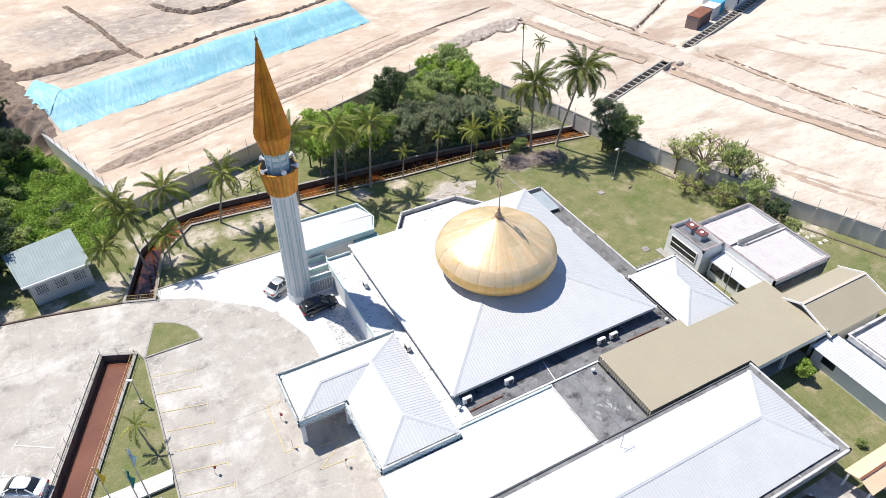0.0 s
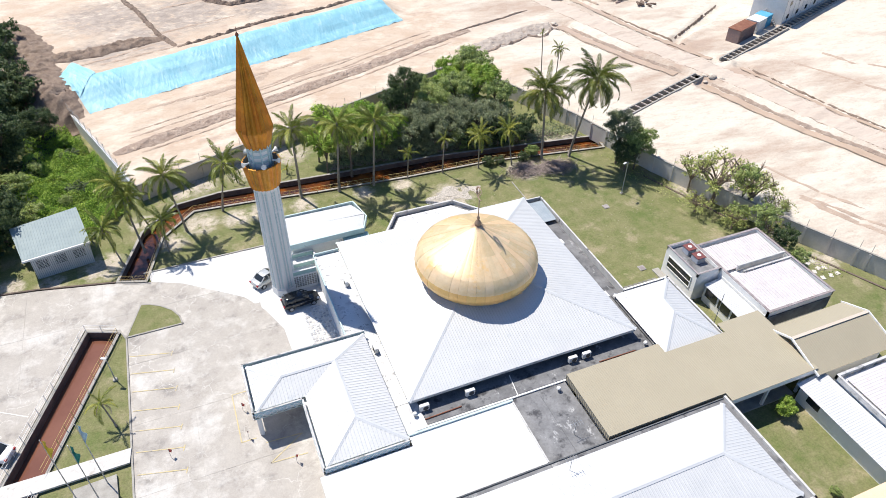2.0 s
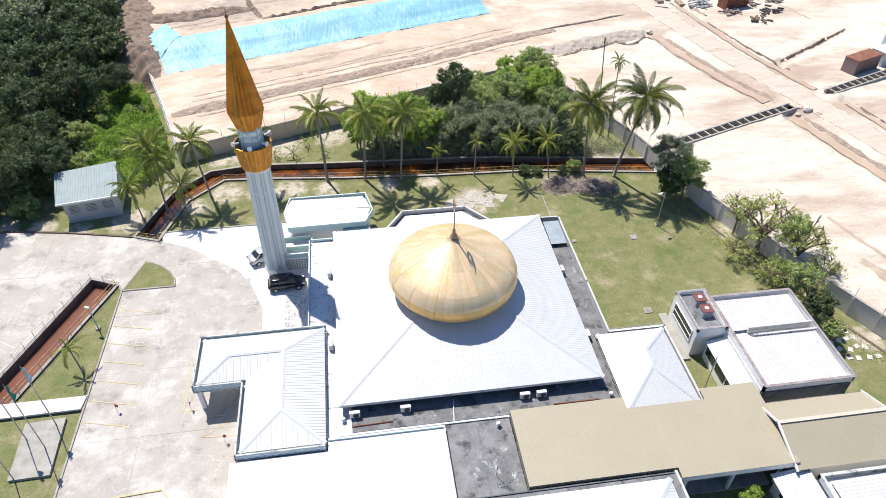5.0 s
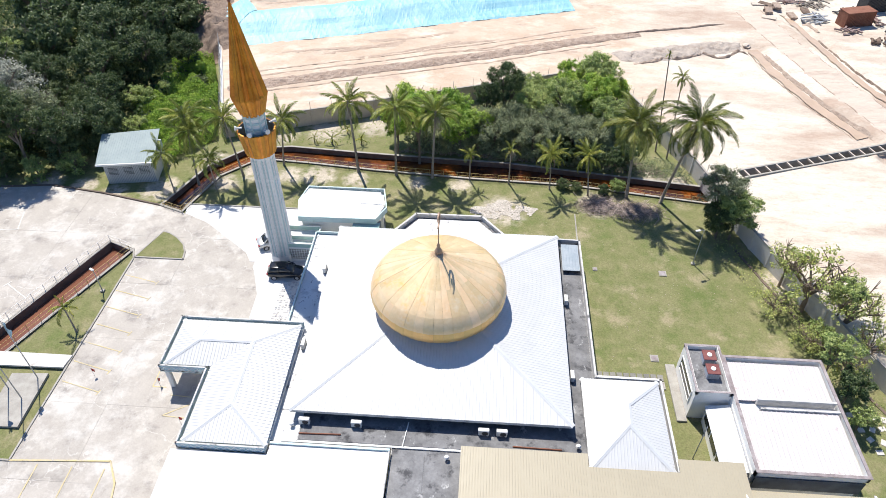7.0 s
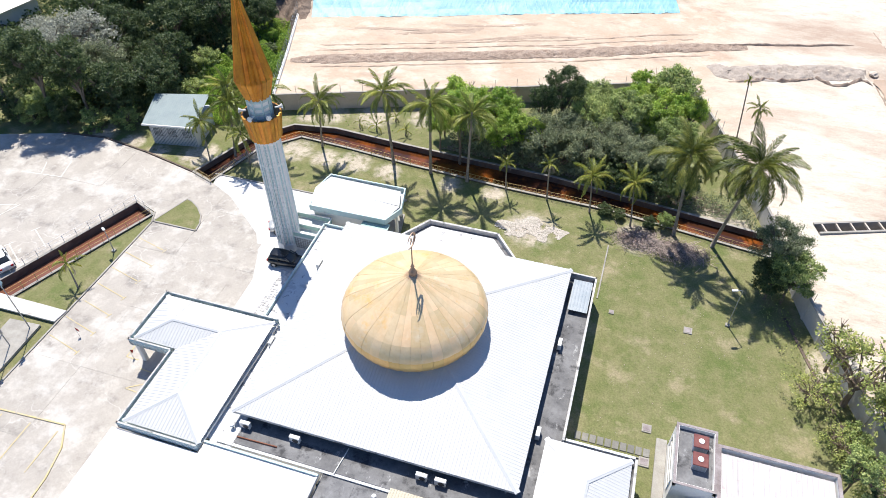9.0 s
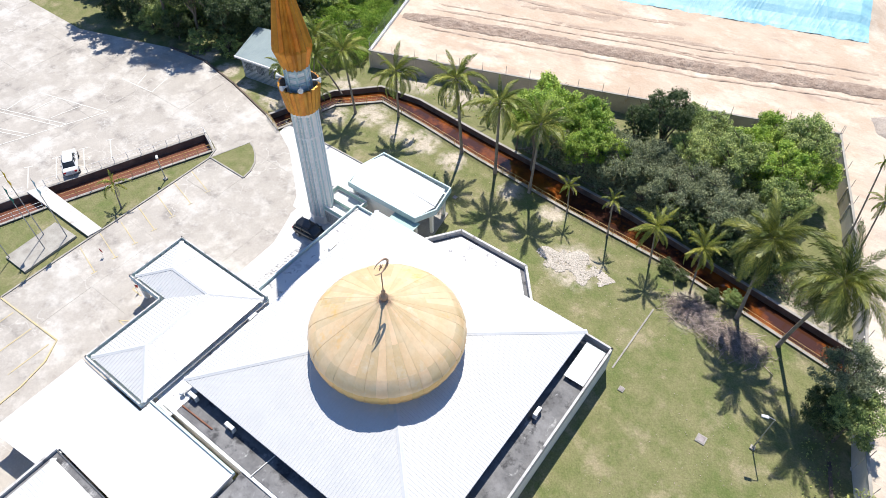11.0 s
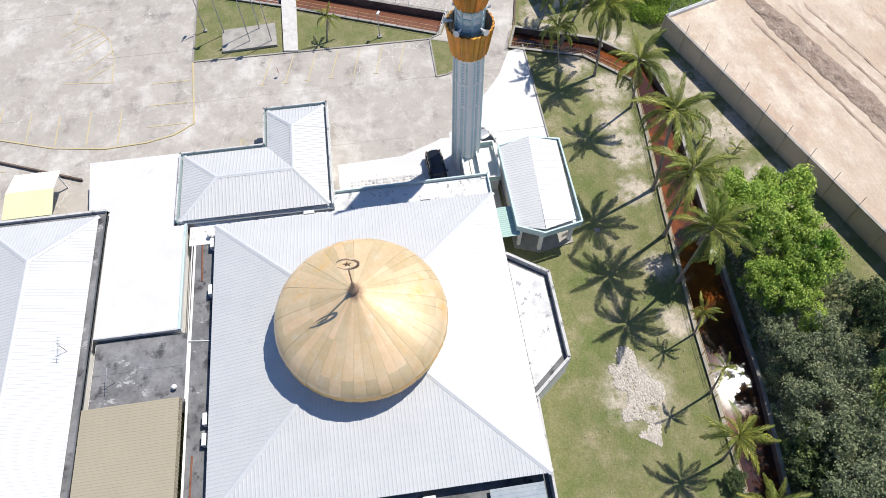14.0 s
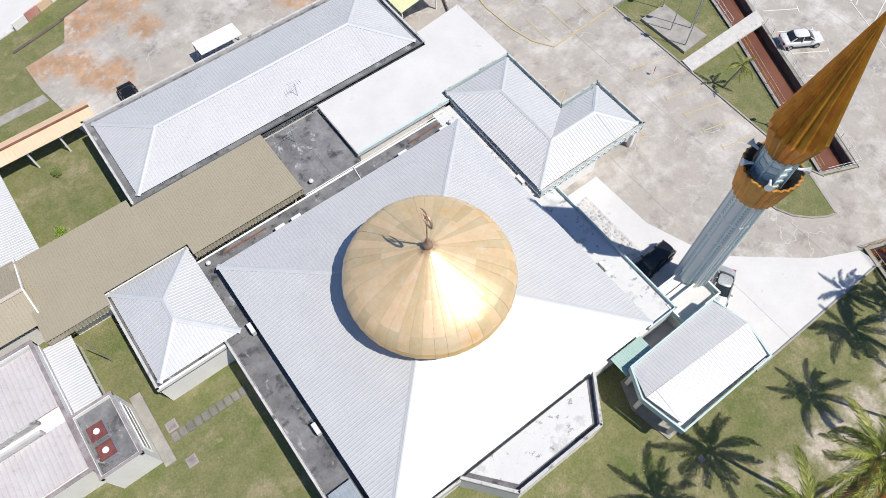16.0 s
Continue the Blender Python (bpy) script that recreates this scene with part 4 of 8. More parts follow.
ARC = [(-3.3, 0.6), (0.6, 4.9), (3.4, 9.6), (5.2, 15.0), (6.0, 20.0), (5.8, 24.0), (5.2, 26.6), (4.0, 28.5), (-4.6, 28.0)]
kerb_line("kerb_3", ARC, "low curved kerb with worn yellow paint", 0.14, 0.14, YELLOW)
kerb_line("kerb_4", [(-2.0, 62.9), (13.6, 62.95)], "thin kerb beside the lawn")
kerb_line("kerb_5", [(-4.9, 62.5), (-7.4, 63.1), (-13.0, 64.4), (-20.0, 65.5), (-26.3, 64.8)], "dark weathered kerb along the yard", 0.2, 0.16, CANALWALL)


# strip outside the yard: narrow drain, verge, pale lane and a low painted wall
kerb_line("yard_gutter", [(47.6, -3.9), (43.2, -4.95), (35.6, -7.15), (31.2, -8.45)], "narrow dark gutter along the yard's edge", 0.3, 0.05, CANALWALL)
bm = bmesh.new()
prism(bm, [(28, -60), (60, -60), (60, -3.6), (46.4, -6.9), (38.8, -9.4), (28, -13.0)], -0.1, 0.05)
structure(part("lane_pavement", bm, WHITE_PAVE), "pale concrete lane outside the yard", "pavement")
lane = thing("lane_wall", 41.5, -8.6, 0, "low painted wall with faded pink and cream panels", "wall", kind="structure")
for i in range(8):
    bm = bmesh.new()
    bar(bm, (46.2 - i * 1.5, -6.75 - i * 0.52, 0.4), (44.76 - i * 1.5, -7.25 - i * 0.52, 0.4), 0.14, 1.0)
    part("wall_panel", bm, (WALL, PINKPANEL, ORANGE_ROOF, WALL)[i % 4], lane)
bm = bmesh.new()
prism(bm, [(47.2, 3.1), (56.4, 3.3), (56.4, 4.4), (47.0, 4.2)], -0.1, 0.03)
structure(part("garden_path", bm, KERB), "worn grey concrete path across the grass", "path")


# ---- buildings ----
def cap_strip(bm, p, q, w):
    """A folded sheet cap with a low roll along a ridge or hip."""
    p, q = Vector(p) + V(0, 0, 0.03), Vector(q) + V(0, 0, 0.03)
    d = (q - p).normalized()
    s = d.cross(V(0, 0, 1)).normalized()
    prof = [(-w / 2, -0.045), (-w * 0.22, 0.0), (-w * 0.1, 0.03), (w * 0.1, 0.03), (w * 0.22, 0.0), (w / 2, -0.045)]
    a = [bm.verts.new(p + s * u + V(0, 0, v)) for u, v in prof]
    b = [bm.verts.new(q + s * u + V(0, 0, v)) for u, v in prof]
    for i in range(5):
        bm.faces.new((a[i], a[i + 1], b[i + 1], b[i]))
    for side in (a, b):
        bm.faces.new(side)


def hip_roof(b, x0, x1, y0, y1, z, slope, ridge, material=None, spacing=0.28, cap=0.46):
    """A hip roof on a rectangle; ridge: the two ends of the ridge (x, y) or one apex."""
    material = material or ROOF
    ra, rb = V(*ridge[0]), V(*ridge[-1])
    A, B = (ra.x, ra.y, slope), (rb.x, rb.y, slope)
    c = [(x0, y0, z), (x1, y0, z), (x1, y1, z), (x0, y1, z)]
    along_x = abs(rb.x - ra.x) >= abs(rb.y - ra.y)
    if along_x:
        facets = [[c[0], c[1], B, A], [c[1], c[2], B], [c[2], c[3], A, B], [c[3], c[0], A]]
        hips = [(c[0], A), (c[1], B), (c[2], B), (c[3], A)]
    else:
        facets = [[c[0], c[1], A], [c[1], c[2], B, A], [c[2], c[3], B], [c[3], c[0], A, B]]
        hips = [(c[0], A), (c[1], A), (c[2], B), (c[3], B)]
    for f in facets:
        g = []
        for p in f:
            if not g or (Vector(p) - Vector(g[-1])).length > 0.01:
                g.append(p)
        bm = bmesh.new()
        ribbed(bm, g, spacing)
        part("roof_sheet", bm, material, b)
    if (Vector(A) - Vector(B)).length > 0.1:
        hips.append((A, B))
    for p, q in hips:
        bm = bmesh.new()
        cap_strip(bm, p, q, cap)
        part("ridge_cap", bm, CAP, b)


def walls(b, poly, z0, z1, material=None, name="wall"):
    bm = bmesh.new()
    prism(bm, poly, z0, z1)
    return part(name, bm, material or WALL, b)


def rect(x0, x1, y0, y1):
    return [(x0, y0), (x1, y0), (x1, y1), (x0, y1)]


def parapet(b, poly, z0, z1, w=0.2, material=None, closed=True, name="parapet"):
    p = poly if not closed or area(poly) > 0 else poly[::-1]
    out = []
    for i in range(len(p) if closed else len(p) - 1):
        bm = bmesh.new()
        a, c = V(*p[i]), V(*p[(i + 1) % len(p)])
        d = (c - a).normalized()
        n = V(-d.y, d.x) * w
        a2 = a + d * w
        prism(bm, [tuple(a2), tuple(c), tuple(c + n), tuple(a2 + n)] if closed else [tuple(a), tuple(c), tuple(c + n), tuple(a + n)], z0, z1)
        if closed:
            prism(bm, [tuple(a), tuple(a2), tuple(a2 + n), tuple(a + n)], z0, z1 - 0.002)
        out.append(part(name, bm, material or PARAPET, b))
    return out


# prayer hall
hall = thing("prayer_hall", 30.7, 44.0, 0, "prayer hall with white ribbed metal hip roof and grey terraces", "mosque")
EX0, EX1, EY0, EY1, EZ = 18.9, 42.5, 32.15, 55.8, 3.75
DX, DY = 30.58, 43.97
APEX = (30.7, 43.97)
# upper wall is coloured dark for the shade below the eaves
walls(hall, rect(19.8, 41.6, 33.05, 54.9), -0.1, 3.62, SHADEWALL)
walls(hall, [(16.1, 30.0), (45.0, 30.0), (45.0, 37.7), (45.0, 55.9), (16.1, 55.9)], -0.1, 2.45, WALL, "lower_wall")
bm = bmesh.new()
prism(bm, rect(19.9, 44.8, 30.2, 32.9), 2.454, 2.5)
prism(bm, rect(41.7, 44.8, 32.9, 55.7), 2.454, 2.5)
part("flat_roof", bm, BITUMEN, hall, "grey weathered flat roof")
bm = bmesh.new()
prism(bm, rect(16.3, 19.7, 33.0, 55.7), 2.454, 2.51)
prism(bm, rect(17.95, 19.85, 29.6, 32.95), 2.454, 2.512)
part("white_terrace", bm, TERRACE, hall, "white-painted flat roof")
hip_roof(hall, EX0, EX1, EY0, EY1, EZ, 6.82, [APEX])
bm = bmesh.new()
ring_wall(bm, rect(EX0 + 0.03, EX1 - 0.03, EY0 + 0.03, EY1 - 0.03), 0.06, EZ - 0.35, EZ - 0.06)
part("fascia", bm, PARAPET, hall)
# soffit gets the same painted-in shade
bm = bmesh.new()
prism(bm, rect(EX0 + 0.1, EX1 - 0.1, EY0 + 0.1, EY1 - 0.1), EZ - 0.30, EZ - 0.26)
part("soffit", bm, SHADEWALL, hall)
parapet(hall, [(45.0, 37.7), (45.0, 55.9), (37.0, 56.1)], 2.45, 3.3, 0.18, PARAPET, False)
parapet(hall, [(19.0, 55.9), (16.1, 55.9), (16.1, 42.2)], 2.45, 2.85, 0.12, TEAL, False)
# niche bay on the far side
APSE = [(37.0, 55.95), (34.4, 59.1), (26.9, 59.1), (24.7, 55.95)]
walls(hall, APSE, -0.1, 2.9, WALL, "bay_wall")
bm = bmesh.new()
prism(bm, [(36.2, 55.96), (34.0, 58.55), (27.3, 58.55), (25.5, 55.96)], 2.904, 3.02)
part("bay_roof", bm, TERRACE, hall, "white flat roof with scuffed patches")
parapet(hall, APSE, 2.9, 3.45, 0.22, PARAPET, False)
bm = bmesh.new()
prism(bm, [(36.7, 55.96), (34.2, 58.9), (27.1, 58.9), (25.0, 55.96)], 2.902, 2.93)
part("bay_gutter", bm, BITUMEN, hall)
# loose roof sheet over the terrace corner
bm = bmesh.new()
ribbed(bm, [(42.9, 51.4, 2.95), (44.7, 51.4, 2.95), (44.7, 55.2, 3.15), (42.9, 55.2, 3.15)], 0.3)
part("terrace_roof", bm, GREYBLUE, hall, "blue-grey loose roof sheet")

# gold dome of single sheets
DOME = [(0.18, 11.55), (0.5, 11.3), (1.5, 10.78), (3.2, 9.97), (4.75, 9.2), (5.55, 8.68), (6.05, 8.0), (6.22, 7.3), (6.16, 6.75), (5.85, 6.2), (5.4, 5.75)]
dome = thing("dome", DX, DY, 5.0, "flattened golden dome clad in tapering metal panels", "dome")
bm = bmesh.new()
lathe(bm, [(5.2, 4.6), (5.2, 5.9)], 44, DX, DY)
part("drum", bm, CAP, dome, "pale blue-grey drum", True)
NSEG = 44
CURVE = []
for i in range(len(DOME) - 1):
    p0, p1, p2, p3 = (V(*DOME[min(len(DOME) - 1, max(0, i + j))]) for j in (-1, 0, 1, 2))
    for j in range(4):
        t = j / 4
        CURVE.append(tuple(0.5 * (2 * p1 + (p2 - p0) * t + (2 * p0 - 5 * p1 + 4 * p2 - p3) * t * t + (3 * p1 - p0 - 3 * p2 + p3) * t ** 3)))
CURVE.append(DOME[-1])
rows_ = [(0, 4), (4, 12), (12, 19), (19, 26), (26, 33), (33, 40)]
for r, (i0, i1) in enumerate(rows_):
    step = 2 if r == 0 else 1
    for k in range(0, NSEG, step):
        vs, fs = [], []
        gap = 0.006
        a0, a1 = (k + gap) * math.tau / NSEG, (k + step - gap) * math.tau / NSEG
        lift = 0.009 * ((k * 7 + r * 3) % 3)
        for i in range(i0, i1 + 1):
            rr, z = CURVE[i]
            for j in range(3):
                a = a0 + (a1 - a0) * j / 2
                q = rr + lift + (0.03 * min(1, rr / 3) if j == 1 else 0)
                vs.append((DX + q * math.cos(a), DY + q * math.sin(a), z + lift * 0.5))
        for i in range(i1 - i0):
            for j in range(2):
                s = i * 3 + j
                fs.append((s + 3, s + 4, s + 1, s))
        # turned-down seams
        m = i1 - i0 + 1
        for c, col in enumerate((0, 2)):
            n = len(vs)
            for i in range(m):
                vs.append(vs[i * 3 + col])
            for i in range(m):
                x, y, z = vs[i * 3 + col]
                vs.append((DX + (x - DX) * 0.985, DY + (y - DY) * 0.985, z - 0.04))
            for i in range(m - 1):
                q = (n + i, n + i + 1, n + m + i + 1, n + m + i)
                fs.append(q if c == 0 else q[::-1])
        pmesh("panel", vs, fs, GOLD if r < 4 else GOLD_RIM, dome, "", True)
bm = bmesh.new()
lathe(bm, [(max(0.02, r * 0.975), z - 0.06) for r, z in DOME], 44, DX, DY)
part("lining", bm, RUST, dome)
fin = thing("finial", DX, DY, 11.5, "dark metal crescent and star on a slender pole", "finial")
bm = bmesh.new()
lathe(bm, [(0.02, 11.4), (0.32, 11.45), (0.36, 11.65), (0.22, 11.95), (0.1, 12.1), (0.17, 12.3), (0.08, 12.5), (0.05, 12.65), (0.05, 14.5), (0.02, 14.55)], 12, DX, DY)
part("pole", bm, BRONZE, fin, smooth=True)
bm = bmesh.new()
pts, rad = [], []
for i in range(25):
    a = radians(-62 + i * 304 / 24 + 90 - 90)
    pts.append((DX + 0.62 * math.sin(a) * 0.08, DY + 0.70 * math.sin(a) * 1.0, 15.1 - 0.62 * math.cos(a - math.pi)))
    rad.append(0.02 + 0.075 * math.sin(math.pi * i / 24))
tube(bm, pts, rad, 6)
part("crescent", bm, BRONZE, fin)
bm = bmesh.new()
star = []
for i in range(10):
    r = 0.30 if i % 2 == 0 else 0.12
    a = i * math.tau / 10
    star.append((r * math.sin(a), r * math.cos(a)))
f0 = [bm.verts.new((DX + 0.03, DY + u, 15.1 + w)) for u, w in star]
f1 = [bm.verts.new((DX - 0.03, DY + u, 15.1 + w)) for u, w in star]
bm.faces.new(f0)
bm.faces.new(f1[::-1])
for i in range(10):
    bm.faces.new((f0[i], f0[(i + 1) % 10], f1[(i + 1) % 10], f1[i]))
part("star", bm, BRONZE, fin)

# entrance porch wing
porch = thing("porch_building", 14.0, 36.0, 0, "entrance wing with ribbed white hip roof and pale teal gutter", "building")
PO = [(10.4, 28.6), (17.7, 28.6), (17.9, 42.1), (6.1, 42.1), (6.1, 36.1), (10.4, 36.1)]
walls(porch, [(10.9, 29.0), (17.4, 29.0), (17.4, 41.7), (10.9, 41.7)], -0.1, 2.75, WALL)
bm = bmesh.new()
prism(bm, PO, 2.7, 2.85)
part("ceiling_slab", bm, WALL, porch)
PG = [(17.9, 42.1), (6.1, 42.1), (6.1, 36.1), (10.4, 36.1), (10.4, 28.6), (17.7, 28.6)]
parapet(porch, PG, 2.62, 3.46, 0.12, TEAL, False, name="gutter")
parapet(porch, PG, 3.464, 3.5, 0.14, PARAPET, False, name="coping")
for a, b_ in zip(PG, PG[1:]):
    a, b_ = V(*a, 0), V(*b_, 0)
    d = (b_ - a).normalized()
    o = V(d.y, -d.x, 0) * 0.02
    bm = bmesh.new()
    n = max(2, round((b_ - a).length / 0.62))
    for i in range(n):
        q, r = a.lerp(b_, i / n) + o, a.lerp(b_, (i + 1) / n) + o
        bar(bm, q + V(0, 0, 2.72), r + V(0, 0, 3.38), 0.05, 0.07)
        bar(bm, q + V(0, 0, 3.38), r + V(0, 0, 2.72), 0.05, 0.07)
    part("lattice", bm, WALL, porch, "white lattice on the teal fascia")
for x, y in ((6.5, 36.5), (6.5, 41.7), (10.7, 36.5)):
    bm = bmesh.new()
    box(bm, x - 0.2, x + 0.2, y - 0.2, y + 0.2, 0, 2.62, 0.03)
    part("column", bm, WALL, porch)
zz, zr = 3.32, 4.15
for g in ([(10.75, 28.95, zz), (17.75, 28.95, zz), (14.1, 32.2, zr)],
          [(17.75, 28.95, zz), (17.75, 41.75, zz), (14.1, 38.85, zr), (14.1, 32.2, zr)],
          [(17.75, 41.75, zz), (6.45, 41.75, zz), (9.2, 38.85, zr), (14.1, 38.85, zr)],
          [(10.75, 36.45, zz), (10.75, 28.95, zz), (14.1, 32.2, zr), (14.1, 38.85, zr)],
          [(6.45, 36.45, zz), (10.75, 36.45, zz), (14.1, 38.85, zr), (9.2, 38.85, zr)],
          [(6.45, 41.75, zz), (6.45, 36.45, zz), (9.2, 38.85, zr)]):
    bm = bmesh.new()
    ribbed(bm, g, 0.30, 0.13, 0.026)
    part("roof_sheet", bm, ROOF, porch)
for p, q in (((10.75, 28.95, zz), (14.1, 32.2, zr)), ((17.75, 28.95, zz), (14.1, 32.2, zr)), ((14.1, 32.2, zr), (14.1, 38.85, zr)), ((17.75, 41.75, zz), (14.1, 38.85, zr)),
             ((14.1, 38.85, zr), (9.2, 38.85, zr)), ((9.2, 38.85, zr), (6.45, 36.45, zz)), ((9.2, 38.85, zr), (6.45, 41.75, zz))):
    bm = bmesh.new()
    cap_strip(bm, p, q, 0.42)
    part("ridge_cap", bm, CAP, porch)

# flat white wing
flat = thing("flat_roofed_wing", 19, 25, 0, "wing with a flat white roof and a pale teal edge", "building")
FL = [(10.0, 20.4), (15.6, 21.0), (15.6, 22.75), (27.7, 22.75), (27.7, 29.5), (17.9, 29.5), (17.9, 28.4), (10.0, 28.4)]
walls(flat, [(10.3, 20.8), (15.9, 21.4), (15.9, 22.9), (27.4, 22.9), (27.4, 29.2), (18.0, 29.2), (18.0, 28.2), (10.3, 28.2)], -0.1, 2.75, WALL)
bm = bmesh.new()
prism(bm, FL, 2.754, 2.95)
part("roof_slab", bm, WHITE_PAVE, flat)
parapet(flat, [(17.9, 29.5), (27.7, 29.5)][::-1], 2.954, 3.12, 0.18, TEAL, False)
parapet(flat, [(27.7, 22.75), (27.7, 29.3)], 2.954, 3.05, 0.12, PARAPET, False)
court = thing("courtyard_roof", 30.5, 26.4, 0, "grey stained flat concrete roof between the wings", "roof")
walls(court, rect(27.75, 33.4, 22.75, 29.98), -0.1, 2.4, WALL)
for x0, x1 in ((27.78, 30.5), (30.515, 33.38)):
    bm = bmesh.new()
    box(bm, x0, x1, 22.8, 29.95, 2.404, 2.46)
    part("roof_slab", bm, BITUMEN, court)

# long hall
big = thing("long_hall", 30, 17, 0, "long building with white ribbed hip roof and mouldy gutter", "building")
walls(big, rect(16.2, 44.8, 12.6, 22.1), -0.1, 3.0, WALL)
bm = bmesh.new()
prism(bm, rect(15.6, 45.4, 12.0, 22.6), 2.95, 3.1)
part("gutter_floor", bm, BITUMEN, big)
parapet(big, [(15.6, 22.6), (15.6, 12.0), (45.4, 12.0), (45.4, 22.6)], 2.8, 3.42, 0.2, None, False)
# thin dark strip added along the north eave as its shadow gap
parapet(big, [(45.4, 22.6), (15.6, 22.6)], 2.8, 3.2, 0.1, SHADEWALL, False)
hip_roof(big, 16.2, 44.65, 12.65, 22.05, 3.3, 4.6, [(20.7, 17.5), (40.4, 17.5)])

# khaki flat roof
kh = thing("khaki_roofed_block", 44, 26, 0, "block under a flat khaki metal roof", "building")
walls(kh, [(33.9, 23.2), (46.0, 23.2), (46.0, 25.2), (54.2, 25.2), (54.2, 28.6), (33.9, 28.6)], -0.1, 2.9, WALL)
kh_z = lambda y: 3.4 + 0.0169 * (y - 22.8)
for x0, x1, y0, y1 in ((33.4, 43.45, 22.8, 29.9), (43.45, 45.6, 22.8, 28.75), (45.6, 50.5, 21.9, 28.75), (50.5, 55.6, 21.9, 29.9)):
    g = [(x0, y0, kh_z(y0)), (x1, y0, kh_z(y0)), (x1, y1, kh_z(y1)), (x0, y1, kh_z(y1))]
    bm = bmesh.new()
    ribbed(bm, g, 0.22, 0.07, 0.014)
    part("roof_sheet", bm, OLIVE, kh)
for a, b_ in (((33.4, 29.9), (33.4, 22.8)), ((33.4, 22.8), (45.6, 22.8)), ((45.6, 22.8), (45.6, 21.9)), ((55.6, 21.9), (55.6, 29.9)), ((55.6, 29.9), (50.6, 29.9)), ((43.4, 29.9), (33.4, 29.9))):
    a, b_ = V(*a), V(*b_)
    d = (b_ - a).normalized()
    n = V(d.y, -d.x)
    bm = bmesh.new()
    L = (b_ - a).length
    m = max(2, int(L / 0.14))
    top, low = [], []
    for i in range(m + 1):
        p = a + d * L * i / m - n * (0.05 if i % 2 else 0.0)
        top.append(bm.verts.new((p.x, p.y, 3.36)))
        low.append(bm.verts.new((p.x, p.y, 2.75)))
    for i in range(m):
        bm.faces.new((low[i], low[i + 1], top[i + 1], top[i]))
    part("corrugated_skirt", bm, OLIVE, kh)

bm = bmesh.new()
box(bm, 45.62, 55.58, 21.92, 22.1, 2.72, 3.36)
part("fascia", bm, WALL, kh, "white fascia over the veranda")
bm = bmesh.new()
box(bm, 46.1, 54.2, 22.1, 25.2, -0.1, 0.12)
part("veranda_floor", bm, KERB, kh)
for x in (46.3, 50.4, 54.6):
    bm = bmesh.new()
    box(bm, x - 0.12, x + 0.12, 22.15, 22.39, 0.0, 2.9)
    part("column", bm, WALL, kh)
for x in (47.2, 49.6, 52.0):
    bm = bmesh.new()
    box(bm, x, x + 1.4, 25.14, 25.196, 0.9, 2.1)
    part("window", bm, GLASS, kh)

# pyramid-roofed room
sm = thing("small_pavilion", 47, 33.4, 0, "small room with a pale blue-white hip roof", "building")
walls(sm, rect(44.2, 50.6, 29.4, 37.93), -0.1, 2.59, WALL)
bm = bmesh.new()
prism(bm, rect(43.6, 50.7, 29.0, 38.0), 2.6, 2.72)
part("gutter_floor", bm, BITUMEN, sm)
parapet(sm, [(50.7, 29.0), (50.7, 37.98)], 2.5, 3.1, 0.2, PARAPET, False)
parapet(sm, [(50.7, 38.0), (45.1, 38.0)], 2.5, 3.1, 0.2, WALL, False)
hip_roof(sm, 43.6, 50.3, 28.78, 37.6, 3.1, 4.25, [(47.0, 32.4), (47.1, 34.3)], ROOF, 0.26)

# annex with rooftop chillers
an = thing("annex_building", 58, 36, 0, "white annex with faded pink sheet roofs behind dark-edged parapets", "building")
walls(an, rect(53.25, 56.3, 36.35, 41.6), -0.2, 3.3, WALL)
walls(an, rect(56.3, 64.9, 29.4, 40.4), -0.2, 2.9, WALL)
bm = bmesh.new()
prism(bm, rect(53.45, 56.3, 36.55, 41.4), 3.304, 3.34)
part("flat_roof", bm, BITUMEN, an)
parapet(an, rect(53.25, 56.3, 36.35, 41.6), 3.304, 3.75, 0.2, WALL)
parapet(an, [(56.35, 29.2), (65.1, 29.2), (65.1, 40.6), (56.35, 40.6)], 2.9, 3.6, 0.2, WALL)
bm = bmesh.new()
ribbed(bm, [(56.6, 36.15, 3.2), (64.75, 36.15, 3.2), (64.75, 40.1, 3.36), (56.6, 40.1, 3.36)], 0.38, 0.12, 0.06)
part("roof_sheet", bm, PINK, an)
bm = bmesh.new()
ribbed(bm, [(56.7, 29.6, 3.28), (64.65, 29.6, 3.28), (64.65, 34.95, 3.5), (56.7, 34.95, 3.5)], 0.38, 0.12, 0.06)
part("roof_sheet", bm, PINK, an)
# dark panel before the south wall paints the shade under the roof edge
bm = bmesh.new()
box(bm, 56.5, 64.9, 29.1, 29.19, 1.3, 2.86)
part("dark_recess", bm, SHADEWALL, an)
bm = bmesh.new()
box(bm, 52.35, 53.23, 35.8, 42.1, -0.1, 0.14, 0.03)
part("plinth", bm, KERB, an, "grey concrete ledge along the wall")
bm = bmesh.new()
box(bm, 58.3, 64.8, 35.0, 35.2, 2.95, 3.7)
box(bm, 58.3, 64.8, 35.9, 36.1, 2.95, 3.75)
part("party_wall", bm, PARAPET, an)
bm = bmesh.new()
box(bm, 53.22, 53.246, 37.1, 40.9, 1.35, 2.75)
part("louvre", bm, GLASS, an)
bm = bmesh.new()
for y0, y1, z0, z1 in ((37.0, 41.0, 2.75, 2.85), (37.0, 41.0, 1.25, 1.35), (37.0, 37.1, 1.35, 2.75), (40.9, 41.0, 1.35, 2.75), (37.1, 40.9, 2.0, 2.07)):
    box(bm, 53.17, 53.246, y0, y1, z0, z1)
part("louvre_frame", bm, WALL, an)
walls(an, rect(54.5, 56.26, 29.6, 36.0), -0.1, 2.2, WALL, "passage_wall")
